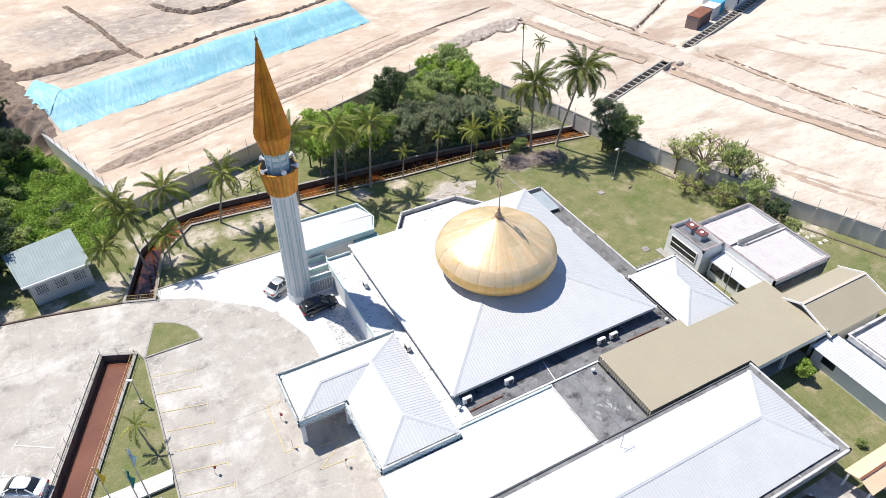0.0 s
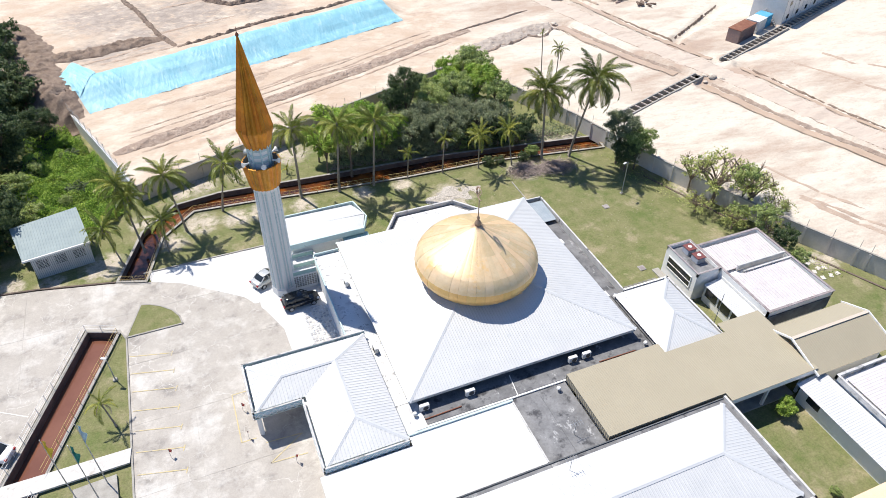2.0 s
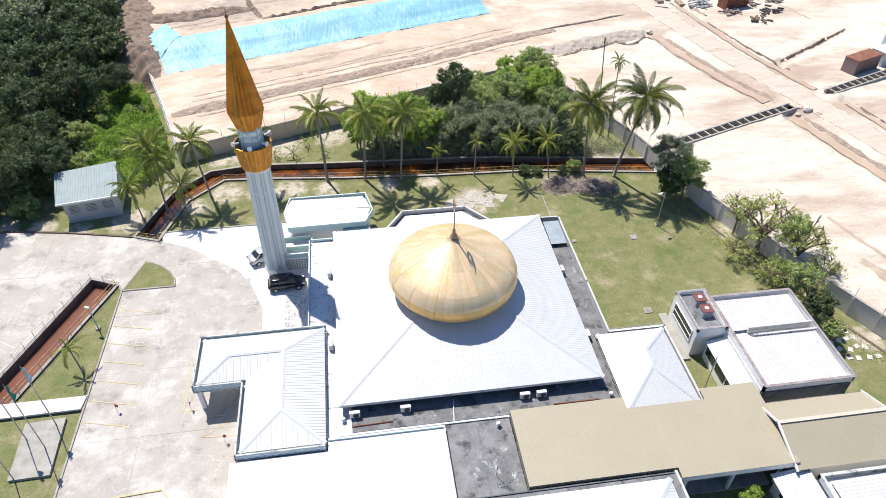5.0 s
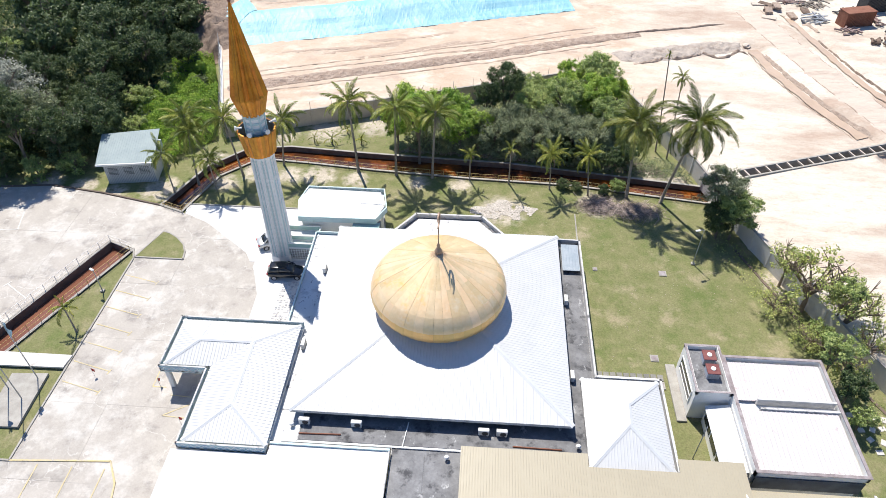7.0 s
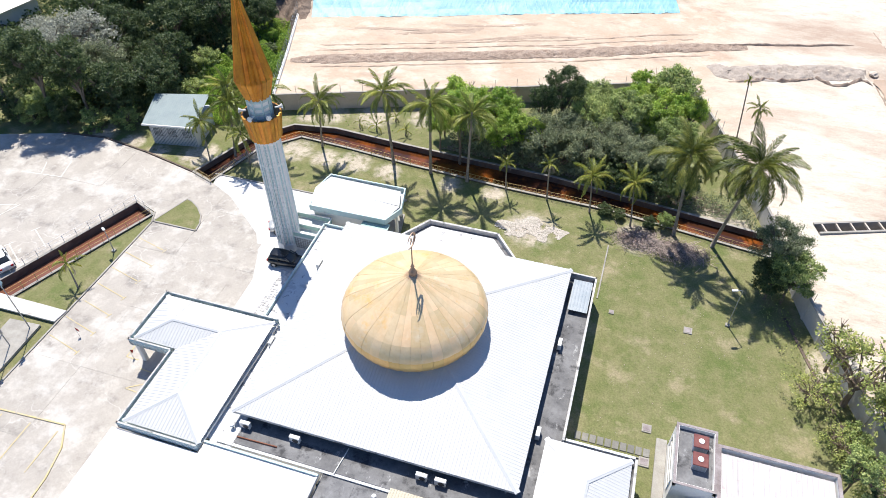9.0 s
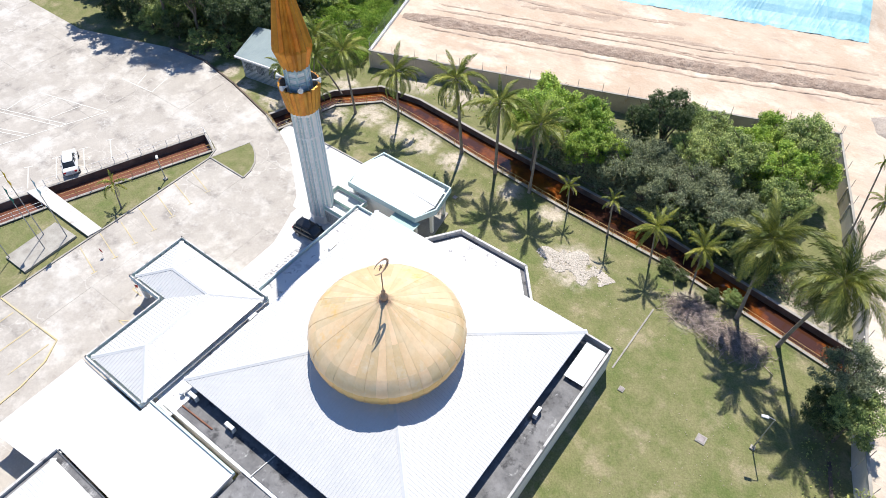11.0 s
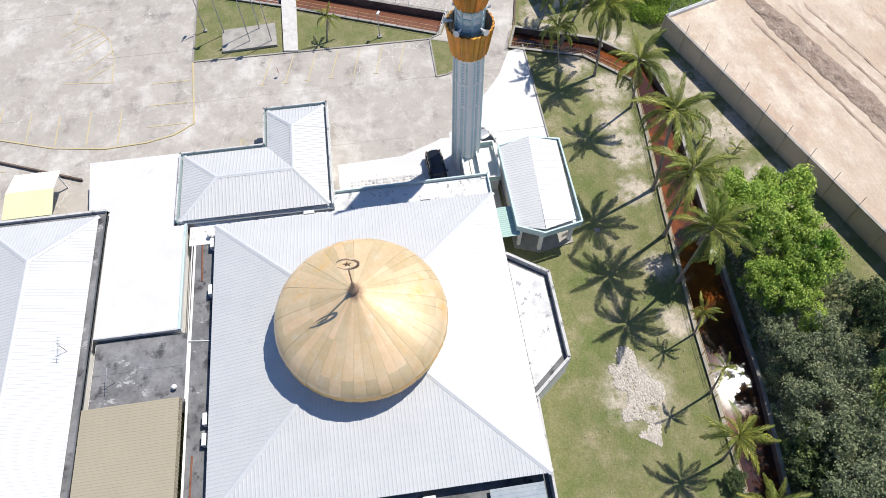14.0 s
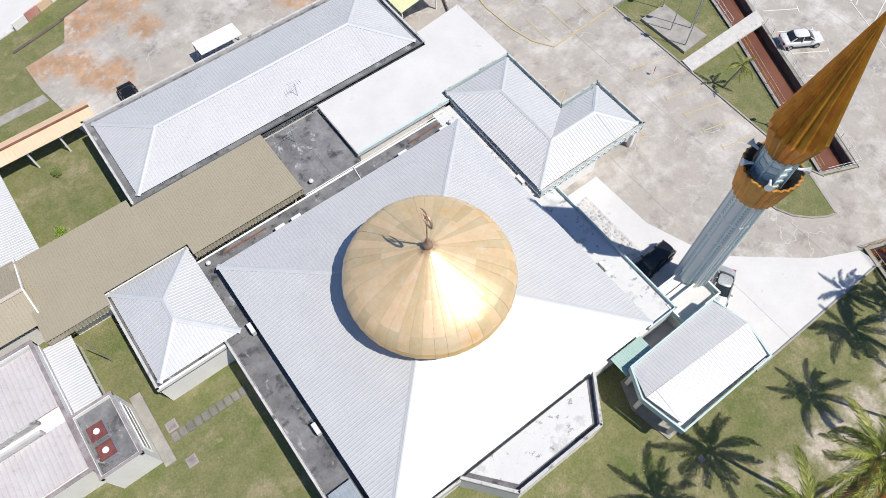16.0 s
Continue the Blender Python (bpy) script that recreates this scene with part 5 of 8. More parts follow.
for y in (30.0, 32.0, 34.0):
    bm = bmesh.new()
    box(bm, 54.44, 54.496, y, y + 1.7, 0.9, 1.95)
    part("window", bm, GLASS, an)
for poly in (rect(53.21, 56.34, 36.31, 41.64),):
    bm = bmesh.new()
    ring_wall(bm, poly, 0.2, 3.754, 3.79)
    part("coping", bm, COPING, an, "dark weathered parapet coping")
bm = bmesh.new()
ring_wall(bm, rect(56.36, 65.14, 29.08, 40.66), 0.27, 3.604, 3.66)
part("coping", bm, COPING, an, "dark weathered parapet coping")
bm = bmesh.new()
ribbed(bm, [(54.2, 29.65, 2.3), (54.2, 36.0, 2.3), (56.26, 36.0, 2.6), (56.26, 29.65, 2.6)], 0.22)
part("canopy_roof", bm, ROOF, an)

# khaki gable
kg = thing("khaki_gable_house", 60, 24.7, 0, "building with a khaki metal gable roof and white edges", "house")
walls(kg, rect(56.2, 64.2, 21.9, 27.4), -0.1, 2.9, WALL)
for g in ([(55.2, 21.4, 3.05), (65.0, 21.4, 3.05), (65.0, 25.2, 4.2), (55.2, 25.2, 4.2)], [(65.0, 27.9, 3.05), (55.2, 27.9, 3.05), (55.2, 25.2, 4.2), (65.0, 25.2, 4.2)]):
    bm = bmesh.new()
    ribbed(bm, g, 0.25, 0.08, 0.014)
    part("roof_sheet", bm, OLIVE, kg)
for x in (55.15, 65.05):
    for y in (21.3, 28.0):
        bm = bmesh.new()
        bar(bm, (x, y, 3.05), (x, 25.2, 4.26), 0.12, 0.2)
        part("barge_board", bm, WALL, kg)
# cap is coloured pale to look sunlit along the khaki ridge
bm = bmesh.new()
bar(bm, (55.2, 25.2, 4.25), (65, 25.2, 4.25), 0.32, 0.06)
part("ridge_cap", bm, PALE, kg)
for x in (56.25, 64.15):
    bm = bmesh.new()
    vs = [bm.verts.new(p) for p in ((x, 21.9, 2.9), (x, 27.4, 2.9), (x, 25.2, 4.02))]
    ws = [bm.verts.new((x + (0.1 if x < 60 else -0.1), y, z)) for y, z in ((21.9, 2.9), (27.4, 2.9), (25.2, 4.02))]
    bm.faces.new(vs)
    bm.faces.new(ws[::-1])
    for i in range(3):
        bm.faces.new((vs[i], vs[(i + 1) % 3], ws[(i + 1) % 3], ws[i]))
    part("gable_wall", bm, WALL, kg)

# covered corridor and the buildings at the back of the small lawn
co = thing("corridor", 54.6, 15, 0, "long white corridor with a ribbed lean-to roof", "building")
walls(co, rect(53.9, 56.4, 4.0, 21.6), -0.1, 2.2, WALL)
bm = bmesh.new()
ribbed(bm, [(53.3, 4.0, 2.3), (53.3, 21.8, 2.3), (56.4, 21.8, 2.75), (56.4, 4.0, 2.75)][::1], 0.25)
part("roof_sheet", bm, ROOF, co)
bm = bmesh.new()
box(bm, 53.86, 53.9, 19.2, 20.6, 0.9, 1.9)
part("window", bm, GLASS, co)
pk = thing("pink_roofed_block", 62, 12, 0, "block with a faded pink sheet roof behind a parapet", "building")
walls(pk, rect(56.6, 68, 2, 20.6), -0.1, 2.9, WALL)
bm = bmesh.new()
ribbed(bm, [(57.2, 2.5, 3.2), (57.2, 20.1, 3.2), (67.5, 20.1, 3.5), (67.5, 2.5, 3.5)], 0.3)
part("roof_sheet", bm, PINK, pk)
parapet(pk, rect(56.5, 68.1, 1.9, 20.7), 2.904, 3.45, 0.25)
pe = thing("covered_walkway", 50, 10, 0, "covered walkway with a peach-coloured roof", "walkway")
for g in ([(44.1, 8.7, 2.3), (58, 8.7, 2.3), (58, 10.0, 2.75), (44.1, 10.0, 2.75)], [(58, 11.3, 2.3), (44.1, 11.3, 2.3), (44.1, 10.0, 2.75), (58, 10.0, 2.75)]):
    bm = bmesh.new()
    ribbed(bm, g, 0.4, 0.08, 0.02)
    part("roof_sheet", bm, ORANGE_ROOF, pe)
bm = bmesh.new()
bar(bm, (44.1, 10, 2.8), (53.2, 10, 2.8), 0.2, 0.08)
part("ridge_cap", bm, RUST, pe)
for x in (44.6, 47.6, 50.6):
    for y in (9.0, 11.0):
        bm = bmesh.new()
        box(bm, x, x + 0.15, y - 0.07, y + 0.08, -0.1, 2.35)
        part("post", bm, WALL, pe)

# ablution block
wu = thing("ablution_block", 18, 60, 0, "small block with a ribbed white pent roof and teal fascia", "building")
WU = [(13.9, 57.1), (22.6, 57.2), (23.6, 59.4), (22.9, 62.8), (13.9, 62.8), (13.3, 60.0)]
walls(wu, [(14.2, 57.4), (20.5, 57.5), (20.5, 61.4), (14.2, 61.6), (13.7, 60.0)], -0.1, 3.1, WALL)
bm = bmesh.new()
prism(bm, [(14.05, 57.25), (22.45, 57.35), (23.4, 59.4), (22.75, 62.6), (14.05, 62.6), (13.5, 60.0)], 3.104, 3.18)
part("soffit", bm, WALL, wu)
bm = bmesh.new()
prism(bm, [(14.0, 57.2), (22.5, 57.3), (23.3, 59.4), (22.7, 62.6), (14.0, 62.6), (13.4, 60.0)], -0.1, 0.1)
part("floor_slab", bm, KERB, wu)
for x, y in ((22.2, 57.7), (22.95, 59.4), (22.35, 62.2), (18.4, 62.3), (14.5, 62.2)):
    bm = bmesh.new()
    box(bm, x - 0.16, x + 0.16, y - 0.16, y + 0.16, 0.1, 3.1, 0.02)
    part("column", bm, WALL, wu)
# dark panel on the solid wall stands in for the open side's shade
bm = bmesh.new()
box(bm, 15.2, 19.8, 61.42, 61.63, 0.4, 2.4)
part("dark_opening", bm, GLASS, wu)
parapet(wu, WU, 3.1, 3.8, 0.14, TEAL, name="gutter")
for g in ([(14.0, 57.25, 3.62), (22.5, 57.35, 3.62), (23.35, 59.5, 4.0), (13.5, 60.0, 4.0)], [(22.5, 62.3, 3.62), (14.05, 62.5, 3.62), (13.5, 60.0, 4.0), (23.35, 59.5, 4.0)]):
    bm = bmesh.new()
    ribbed(bm, g, 0.26)
    part("roof_sheet", bm, ROOF, wu)
bm = bmesh.new()
ribbed(bm, [(20.0, 55.85, 2.9), (23.0, 55.85, 2.9), (23.0, 57.5, 3.0), (20.0, 57.5, 3.0)], 0.2)
part("link_roof", bm, LINKTEAL, wu, "green ribbed link roof")

# shed
sh = thing("shed", -10.5, 68.6, 0, "pale grey corrugated shed with a green-grey sheet roof", "shed")
walls(sh, [(-13.0, 66.4), (-7.1, 67.35), (-7.9, 72.6), (-14.2, 71.0)], -0.1, 2.85, ROOF)
bm = bmesh.new()
for i in range(30):
    t = (i + 0.5) / 30
    x, y = -13.0 + 5.9 * t, 66.38 + 0.95 * t
    bar(bm, (x, y - 0.01, 0.0), (x, y - 0.01, 2.8), 0.06, 0.03)
tagged(part("wall_rib", bm, SHEDROOF, sh), kind="stuff")
bm = bmesh.new()
ribbed(bm, [(-13.6, 66.0, 3.1), (-6.7, 67.1, 3.1), (-7.9, 73.1, 4.1), (-14.9, 71.4, 4.1)], 0.3)
part("roof_sheet", bm, SHEDROOF, sh)
bm = bmesh.new()
bar(bm, (-13.6, 65.93, 3.02), (-6.7, 67.03, 3.02), 0.14, 0.22)
part("gutter", bm, WALL, sh)
for t0 in (0.08, 0.40, 0.72):
    for row in range(6):
        bm = bmesh.new()
        for c in range(5):
            t = t0 + c * 0.04
            x, y = -13.0 + 5.9 * t, 66.36 + 0.95 * t
            bar(bm, (x, y, 1.35 + row * 0.19), (x + 0.16, y + 0.026, 1.35 + row * 0.19), 0.05, 0.06)
        part("louvre_slot", bm, DARK, sh)

# house beyond the forest
wh = thing("house", -54.5, 83, 0, "house with a grey sheet roof beyond the trees", "house")
walls(wh, [(-55.9, 82.0), (-53.5, 93.2), (-62.3, 95.2), (-64.7, 84.0)], -0.1, 3.0, WALL)
for g in ([(-55.0, 81.0), (-52.1, 94.0), (-57.0, 95.1), (-59.9, 82.1)], [(-61.9, 96.2), (-64.8, 83.2), (-59.9, 82.1), (-57.0, 95.1)]):
    bm = bmesh.new()
    ribbed(bm, [(*g[0], 3.2), (*g[1], 3.2), (*g[2], 4.8), (*g[3], 4.8)], 0.3)
    part("roof_sheet", bm, ROOF, wh)

# ---- minaret ----
mi = thing("minaret", 12.4, 54.5, 0, "tall white and teal minaret with fluted golden gallery and spire", "minaret")
MX, MY = 12.4, 54.5
bm = bmesh.new()
lathe(bm, [(1.38, -0.1), (1.38, 1.0), (1.3, 1.05), (1.22, 14.2), (1.2, 15.4), (1.0, 15.45), (1.0, 18.7)], 8, MX, MY)
part("shaft", bm, WALL, mi)
for k in range(8):
    a = (k + 0.5) * math.tau / 8
    n, s = V(math.cos(a), math.sin(a), 0), V(-math.sin(a), math.cos(a), 0)
    o = V(MX, MY, 0)
    for side in (-0.40, 0.40):
        bm = bmesh.new()
        bar(bm, o + n * 1.20 + s * side + V(0, 0, 1.1), o + n * 1.12 + s * side * 0.95 + V(0, 0, 14.2), 0.13, 0.10)
        part("vertical_strip", bm, WALL, mi)
        bm = bmesh.new()
        bar(bm, o + n * 1.185 + s * side * 0.5 + V(0, 0, 1.1), o + n * 1.105 + s * side * 0.47 + V(0, 0, 14.2), 0.24, 0.06)
        part("panel", bm, TEAL, mi, "pale teal wall panel")
    bm = bmesh.new()
    bar(bm, o + n * 1.215 + V(0, 0, 1.1), o + n * 1.135 + V(0, 0, 14.2), 0.12, 0.07)
    part("vertical_strip", bm, WALL, mi)
    # raised bars whose darker colour stands in for the shade in vent slots
    bm = bmesh.new()
    z = 1.4
    while z < 14:
        r = 1.20 - 0.08 * z / 14
        for side in (-0.115, 0.115):
            bar(bm, o + n * r + s * (side - 0.05) + V(0, 0, z), o + n * r + s * (side + 0.05) + V(0, 0, z), 0.05, 0.13)
        z += 0.32
    tagged(part("vent_screen", bm, TEAL_SLOT, mi), kind="stuff")
for z in (3.4, 6.0, 8.6, 11.2, 13.8):
    bm = bmesh.new()
    lathe(bm, [(1.27, z), (1.30, z + 0.05), (1.30, z + 0.18), (1.27, z + 0.23)], 8, MX, MY, True)
    part("band", bm, WALL, mi)


# floor and an added inner skin are dark for the shade inside the gallery
bm = bmesh.new()
lathe(bm, [(0.9, 15.4), (1.5, 15.45)], 24, MX, MY)
part("gallery_floor", bm, DARK, mi)
bm = bmesh.new()
lathe(bm, [(1.44, 15.43), (1.66, 16.80), (1.70, 16.83)], 26, MX, MY)
part("gallery_lining", bm, DARK, mi)
for k in range(8):
    a = (k + 0.5) * math.tau / 8
    n, s = V(math.cos(a), math.sin(a), 0), V(-math.sin(a), math.cos(a), 0)
    bm = bmesh.new()
    for z in (15.9, 16.5, 17.1, 17.7, 18.3):
        bar(bm, V(MX, MY, z) + n * 0.95 - s * 0.3, V(MX, MY, z) + n * 0.95 + s * 0.3, 0.07, 0.22)
    tagged(part("vent_screen", bm, TEAL, mi), kind="stuff")
for k in range(8):
    a = k * math.tau / 8
    bm = bmesh.new()
    tube(bm, [(MX + 1.06 * math.cos(a), MY + 1.06 * math.sin(a), 15.4), (MX + 1.06 * math.cos(a), MY + 1.06 * math.sin(a), 18.7)], 0.09, 6)
    part("mullion", bm, TEAL, mi)
def flute_panels(prof, n, depth, label):
    """Each flute is a folded sheet of its own."""
    for k in range(n):
        vs, fs = [], []
        for r, z in prof:
            for j, rr in ((-1, 1 - depth), (0, 1.0), (1, 1 - depth)):
                a = (2 * k + j) * math.tau / (2 * n)
                vs.append((MX + r * rr * math.cos(a), MY + r * rr * math.sin(a), z))
        for i in range(len(prof) - 1):
            for j in range(2):
                s = i * 3 + j
                fs.append((s, s + 1, s + 4, s + 3))
        pmesh("flute_panel", vs, fs, GOLD_DEEP, mi, label)


flute_panels([(1.2, 14.15), (1.5, 14.2), (1.88, 16.8), (1.74, 16.82)], 26, 0.06, "fluted golden gallery panel")
flute_panels([(1.2, 18.55), (1.72, 20.4), (1.66, 20.6)], 18, 0.13, "golden flared skirt panel")
flute_panels([(1.69, 20.5), (0.08, 29.0)], 18, 0.15, "tall tapering golden spire panel")
bm = bmesh.new()
lathe(bm, [(0.02, 28.9), (0.13, 29.0), (0.16, 29.12), (0.1, 29.25), (0.03, 29.35), (0.025, 29.8), (0.0, 29.82)], 8, MX, MY)
part("spire_tip", bm, RUST, mi)
for k, a in enumerate((0.5, 2.2, 3.6, 4.7, 5.6)):
    sp = bmesh.new()
    c, s = math.cos(a), math.sin(a)
    tube(sp, [(MX + 1.3 * c, MY + 1.3 * s, 17.1), (MX + 1.55 * c, MY + 1.55 * s, 17.12), (MX + 1.75 * c, MY + 1.75 * s, 17.15), (MX + 1.98 * c, MY + 1.98 * s, 17.18)], [0.08, 0.09, 0.14, 0.26], 10)
    part("loudspeaker", sp, ACWHITE, mi, "white horn loudspeaker")


# ---- plants ----
def frond_mesh(name, length, droop, seed, pairs=46, material=None, reach=0.20, blade=0.0125):
    """A feather leaf: an arching rib with two rows of thin leaflets that hang to its sides. It starts at the origin, points along +x and bends down by droop degrees."""
    rnd = random.Random(seed)
    bm = bmesh.new()
    n = 10
    sway = rnd.uniform(-0.7, 0.7)
    pts, angles = [V(0, 0, 0)], []
    for i in range(n):
        t = (i + 0.5) / n
        a, b = -radians(droop) * t ** 1.3, sway * t * t
        angles.append((a, b))
        pts.append(pts[-1] + V(math.cos(a) * math.cos(b), math.cos(a) * math.sin(b), math.sin(a)) * length / n)
    tube(bm, pts, [0.045 * (1 - 0.85 * i / n) for i in range(n + 1)], 3)
    ribs = len(bm.faces)
    for k in range(pairs):
        t = 0.14 + 0.86 * k / (pairs - 1)
        f = t * n
        i = min(n - 1, int(f))
        p = pts[i].lerp(pts[i + 1], f - i)
        tan = (pts[i + 1] - pts[i]).normalized()
        lat = V(0, 0, 1).cross(tan)
        lat = lat.normalized() if lat.length > 0.2 else V(0, 1, 0)
        for s in (-1, 1):
            L = length * reach * (0.40 + 0.72 * math.sin(math.pi * min(1, t * 0.78 + 0.14))) * (1 - 0.45 * t ** 5) * rnd.uniform(0.82, 1.12)
            fwd = rnd.uniform(0.5, 1.0)
            d1 = (tan * fwd + lat * s * rnd.uniform(0.35, 0.7) + V(0, 0, rnd.uniform(-0.45, 0.12))).normalized()
            d2 = (tan * fwd * 0.7 + lat * s * rnd.uniform(-0.05, 0.25) - V(0, 0, rnd.uniform(1.2, 2.6))).normalized()
            mid = p + d1 * L * 0.55
            tip = mid + d2 * L * 0.6
            w = tan * length * blade * rnd.uniform(0.75, 1.15)
            a, b, c, d = bm.verts.new(p - w * 0.6), bm.verts.new(p + w * 0.6), bm.verts.new(mid + w * 0.9), bm.verts.new(mid - w * 0.9)
            bm.faces.new((a, b, c, d))
            bm.faces.new((d, c, bm.verts.new(tip)))
    me = bpy.data.meshes.new(name)
    bm.to_mesh(me)
    bm.free()
    me.materials.append(material or PALM)
    me.materials.append(PALM_Y if material is not DRY else DRY)
    for f in me.polygons[:ribs]:
        f.material_index = 1
    return me


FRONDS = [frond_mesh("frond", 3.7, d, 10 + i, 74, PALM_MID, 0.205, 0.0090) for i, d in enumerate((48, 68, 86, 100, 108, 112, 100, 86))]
FRONDS_BIG = [frond_mesh("frond", 5.0, d, 50 + i, 104, None, 0.22, 0.0066) for i, d in enumerate((52, 78, 98, 112, 120, 122, 110, 90))]
FRONDS_Y = [frond_mesh("frond", 2.4, d, 20 + i, 46, PALM_Y, 0.205, 0.0115) for i, d in enumerate((44, 66, 84, 96, 86))]
FRONDS_D = [frond_mesh("frond", 2.4, 70, 31, 26, DRY), frond_mesh("frond", 2.4, 52, 33, 22, DRY)]


def palm(x, y, cx, cy, h, size, count, young, label, group="coconut palms along the drain", dead=2):
    """A coconut palm whose trunk leans from its foot at x, y to its crown at cx, cy."""
    rnd = random.Random(int(x * 31 + y * 17))
    p = thing("palm_tree", x, y, 0, label, "palm tree", group)
    bm = bmesh.new()
    pts = [V(x, y, -0.1), V(x, y, 0.0)]
    n = 7
    for i in range(1, n + 1):
        t = i / n
        e = t ** 1.15
        pts.append(V(x + (cx - x) * e, y + (cy - y) * e, h * t))
    r0 = 0.155 * min(1.2, max(0.6, h / 9)) * (0.5 if size < 0.6 else 1)
    tube(bm, pts, [r0 * 1.5, r0 * 1.35] + [r0 * (1.0 - 0.35 * i / n) for i in range(1, n + 1)], 8)
    part("trunk", bm, BARK, p, smooth=True)
    bm = bmesh.new()
    lathe(bm, [(r0 * 0.6, h - 0.5), (r0 * 1.1, h - 0.1), (r0 * 0.8, h + 0.35), (0.03, h + 0.6)], 7, cx, cy)
    part("crown_shaft", bm, PALM_Y if young else BARK, p)
    pool = FRONDS_Y if young else FRONDS_BIG if size > 1.2 else FRONDS
    if size > 1.2:
        size *= 0.68
    for k in range(count):
        lvl = k / count
        me = pool[min(len(pool) - 1, max(0, int((lvl + rnd.uniform(-0.1, 0.1)) * len(pool))))]
        ob = link("frond", me, None, p)
        yaw = k * 137.5 + rnd.uniform(-14, 14)
        tilt = 80 - 112 * lvl ** 0.9 + rnd.uniform(-13, 13)
        sc = size * rnd.uniform(0.78, 1.14) * (0.85 + 0.15 * min(1, lvl * 4))
        ob.matrix_basis = pose(cx, cy, h + 0.1, 0, -tilt, yaw) @ pose(0, 0, 0, rnd.uniform(-25, 25)) @ Matrix.Diagonal((sc, sc, sc, 1))
    for k in range(dead if not young else min(dead, 6) if size > 0.6 else 1):
        ob = link("frond", FRONDS_D[k % 2], None, p, "dry brown hanging frond")
        ob.matrix_basis = pose(cx, cy, h - 0.05, 0, rnd.uniform(28, 48), k * 137.5 + rnd.uniform(0, 60)) @ Matrix.Diagonal((size * 0.8,) * 3 + (1,))
    if not young:
        for k in range(4):
            bm = bmesh.new()
            a = k * 1.7
            bmesh.ops.create_icosphere(bm, subdivisions=1, radius=0.13, matrix=Matrix.Translation((cx + 0.27 * math.cos(a), cy + 0.27 * math.sin(a), h - 0.15)))
            part("coconut", bm, PALM_Y, p, "green coconut", True)
    return p


TALL = "tall coconut palm with a slender grey trunk and feathery green crown"
YOUNG = "young coconut palm with yellow-green fronds"
for x, y, cx, cy, h, s, c, yg in ((-3.9, 64.9, -5.0, 66.6, 4.6, 0.85, 16, False), (-0.6, 71.2, -1.7, 68.6, 6.6, 0.95, 16, False), (3.4, 69.4, 2.6, 69.3, 8.2, 1.08, 19, False),
                                  (1.0, 66.1, 1.3, 65.3, 5.0, 0.75, 15, False), (8.1, 72.0, 9.4, 70.5, 7.5, 1.05, 16, False), (18.1, 71.3, 17.9, 70.2, 10.5, 1.08, 17, False),
                                  (23.1, 70.8, 23.5, 70.0, 10.1, 1.08, 18, False), (27.8, 70.5, 28.3, 70.1, 9.6, 1.0, 16, False), (-1.6, 67.0, -2.6, 70.2, 7.6, 0.9, 16, False),
                                  (52.1, 68.1, 51.4, 67.8, 10.6, 1.36, 24, False), (56.2, 67.4, 57.2, 65.0, 12.4, 1.42, 25, False)):
    palm(x, y, cx, cy, h, s * (0.96 if s < 1.2 else 1), c + (6 if s < 1.2 else 15), yg, TALL, dead=9 if x == 27.8 else 2)
for x, y, cx, cy, h, s, c in ((32.6, 70.4, 32.6, 69.7, 4.3, 0.62, 8), (37.6, 70.0, 37.5, 69.2, 5.6, 0.66, 4), (42.7, 69.2, 42.3, 68.5, 5.6, 1.1, 16), (47.4, 68.2, 46.8, 69.0, 5.2, 1.05, 15)):
    palm(x, y, cx, cy, h, s, c + 5, True, YOUNG if s > 0.7 else "small thin coconut palm with a few yellow fronds", dead=6 if c < 6 else 1)
for x, y, h, s in ((11.0, 77.4, 0.7, 0.5), (13.5, 77.2, 0.8, 0.6), (15.1, 80.1, 0.6, 0.5), (17.5, 77.4, 0.8, 0.6)):
    palm(x, y, x + 0.1, y, h, s, 7, True, "small yellow-green palm sapling on the grassy bank", "saplings on the bank")
palm(-5.6, 42.2, -6.05, 42.7, 2.9, 0.84, 10, True, "young palm with yellowish fronds on the grass strip", "palms on the grass strip")
palm(58.6, 77.0, 57.4, 75.2, 12.6, 0.42, 16, False, "thin areca palm with a small ragged crown", "areca palms")
palm(57.4, 78.6, 55.9, 77.6, 14.4, 0.3, 7, True, "thin dying areca palm with a shrivelled crown", "areca palms")


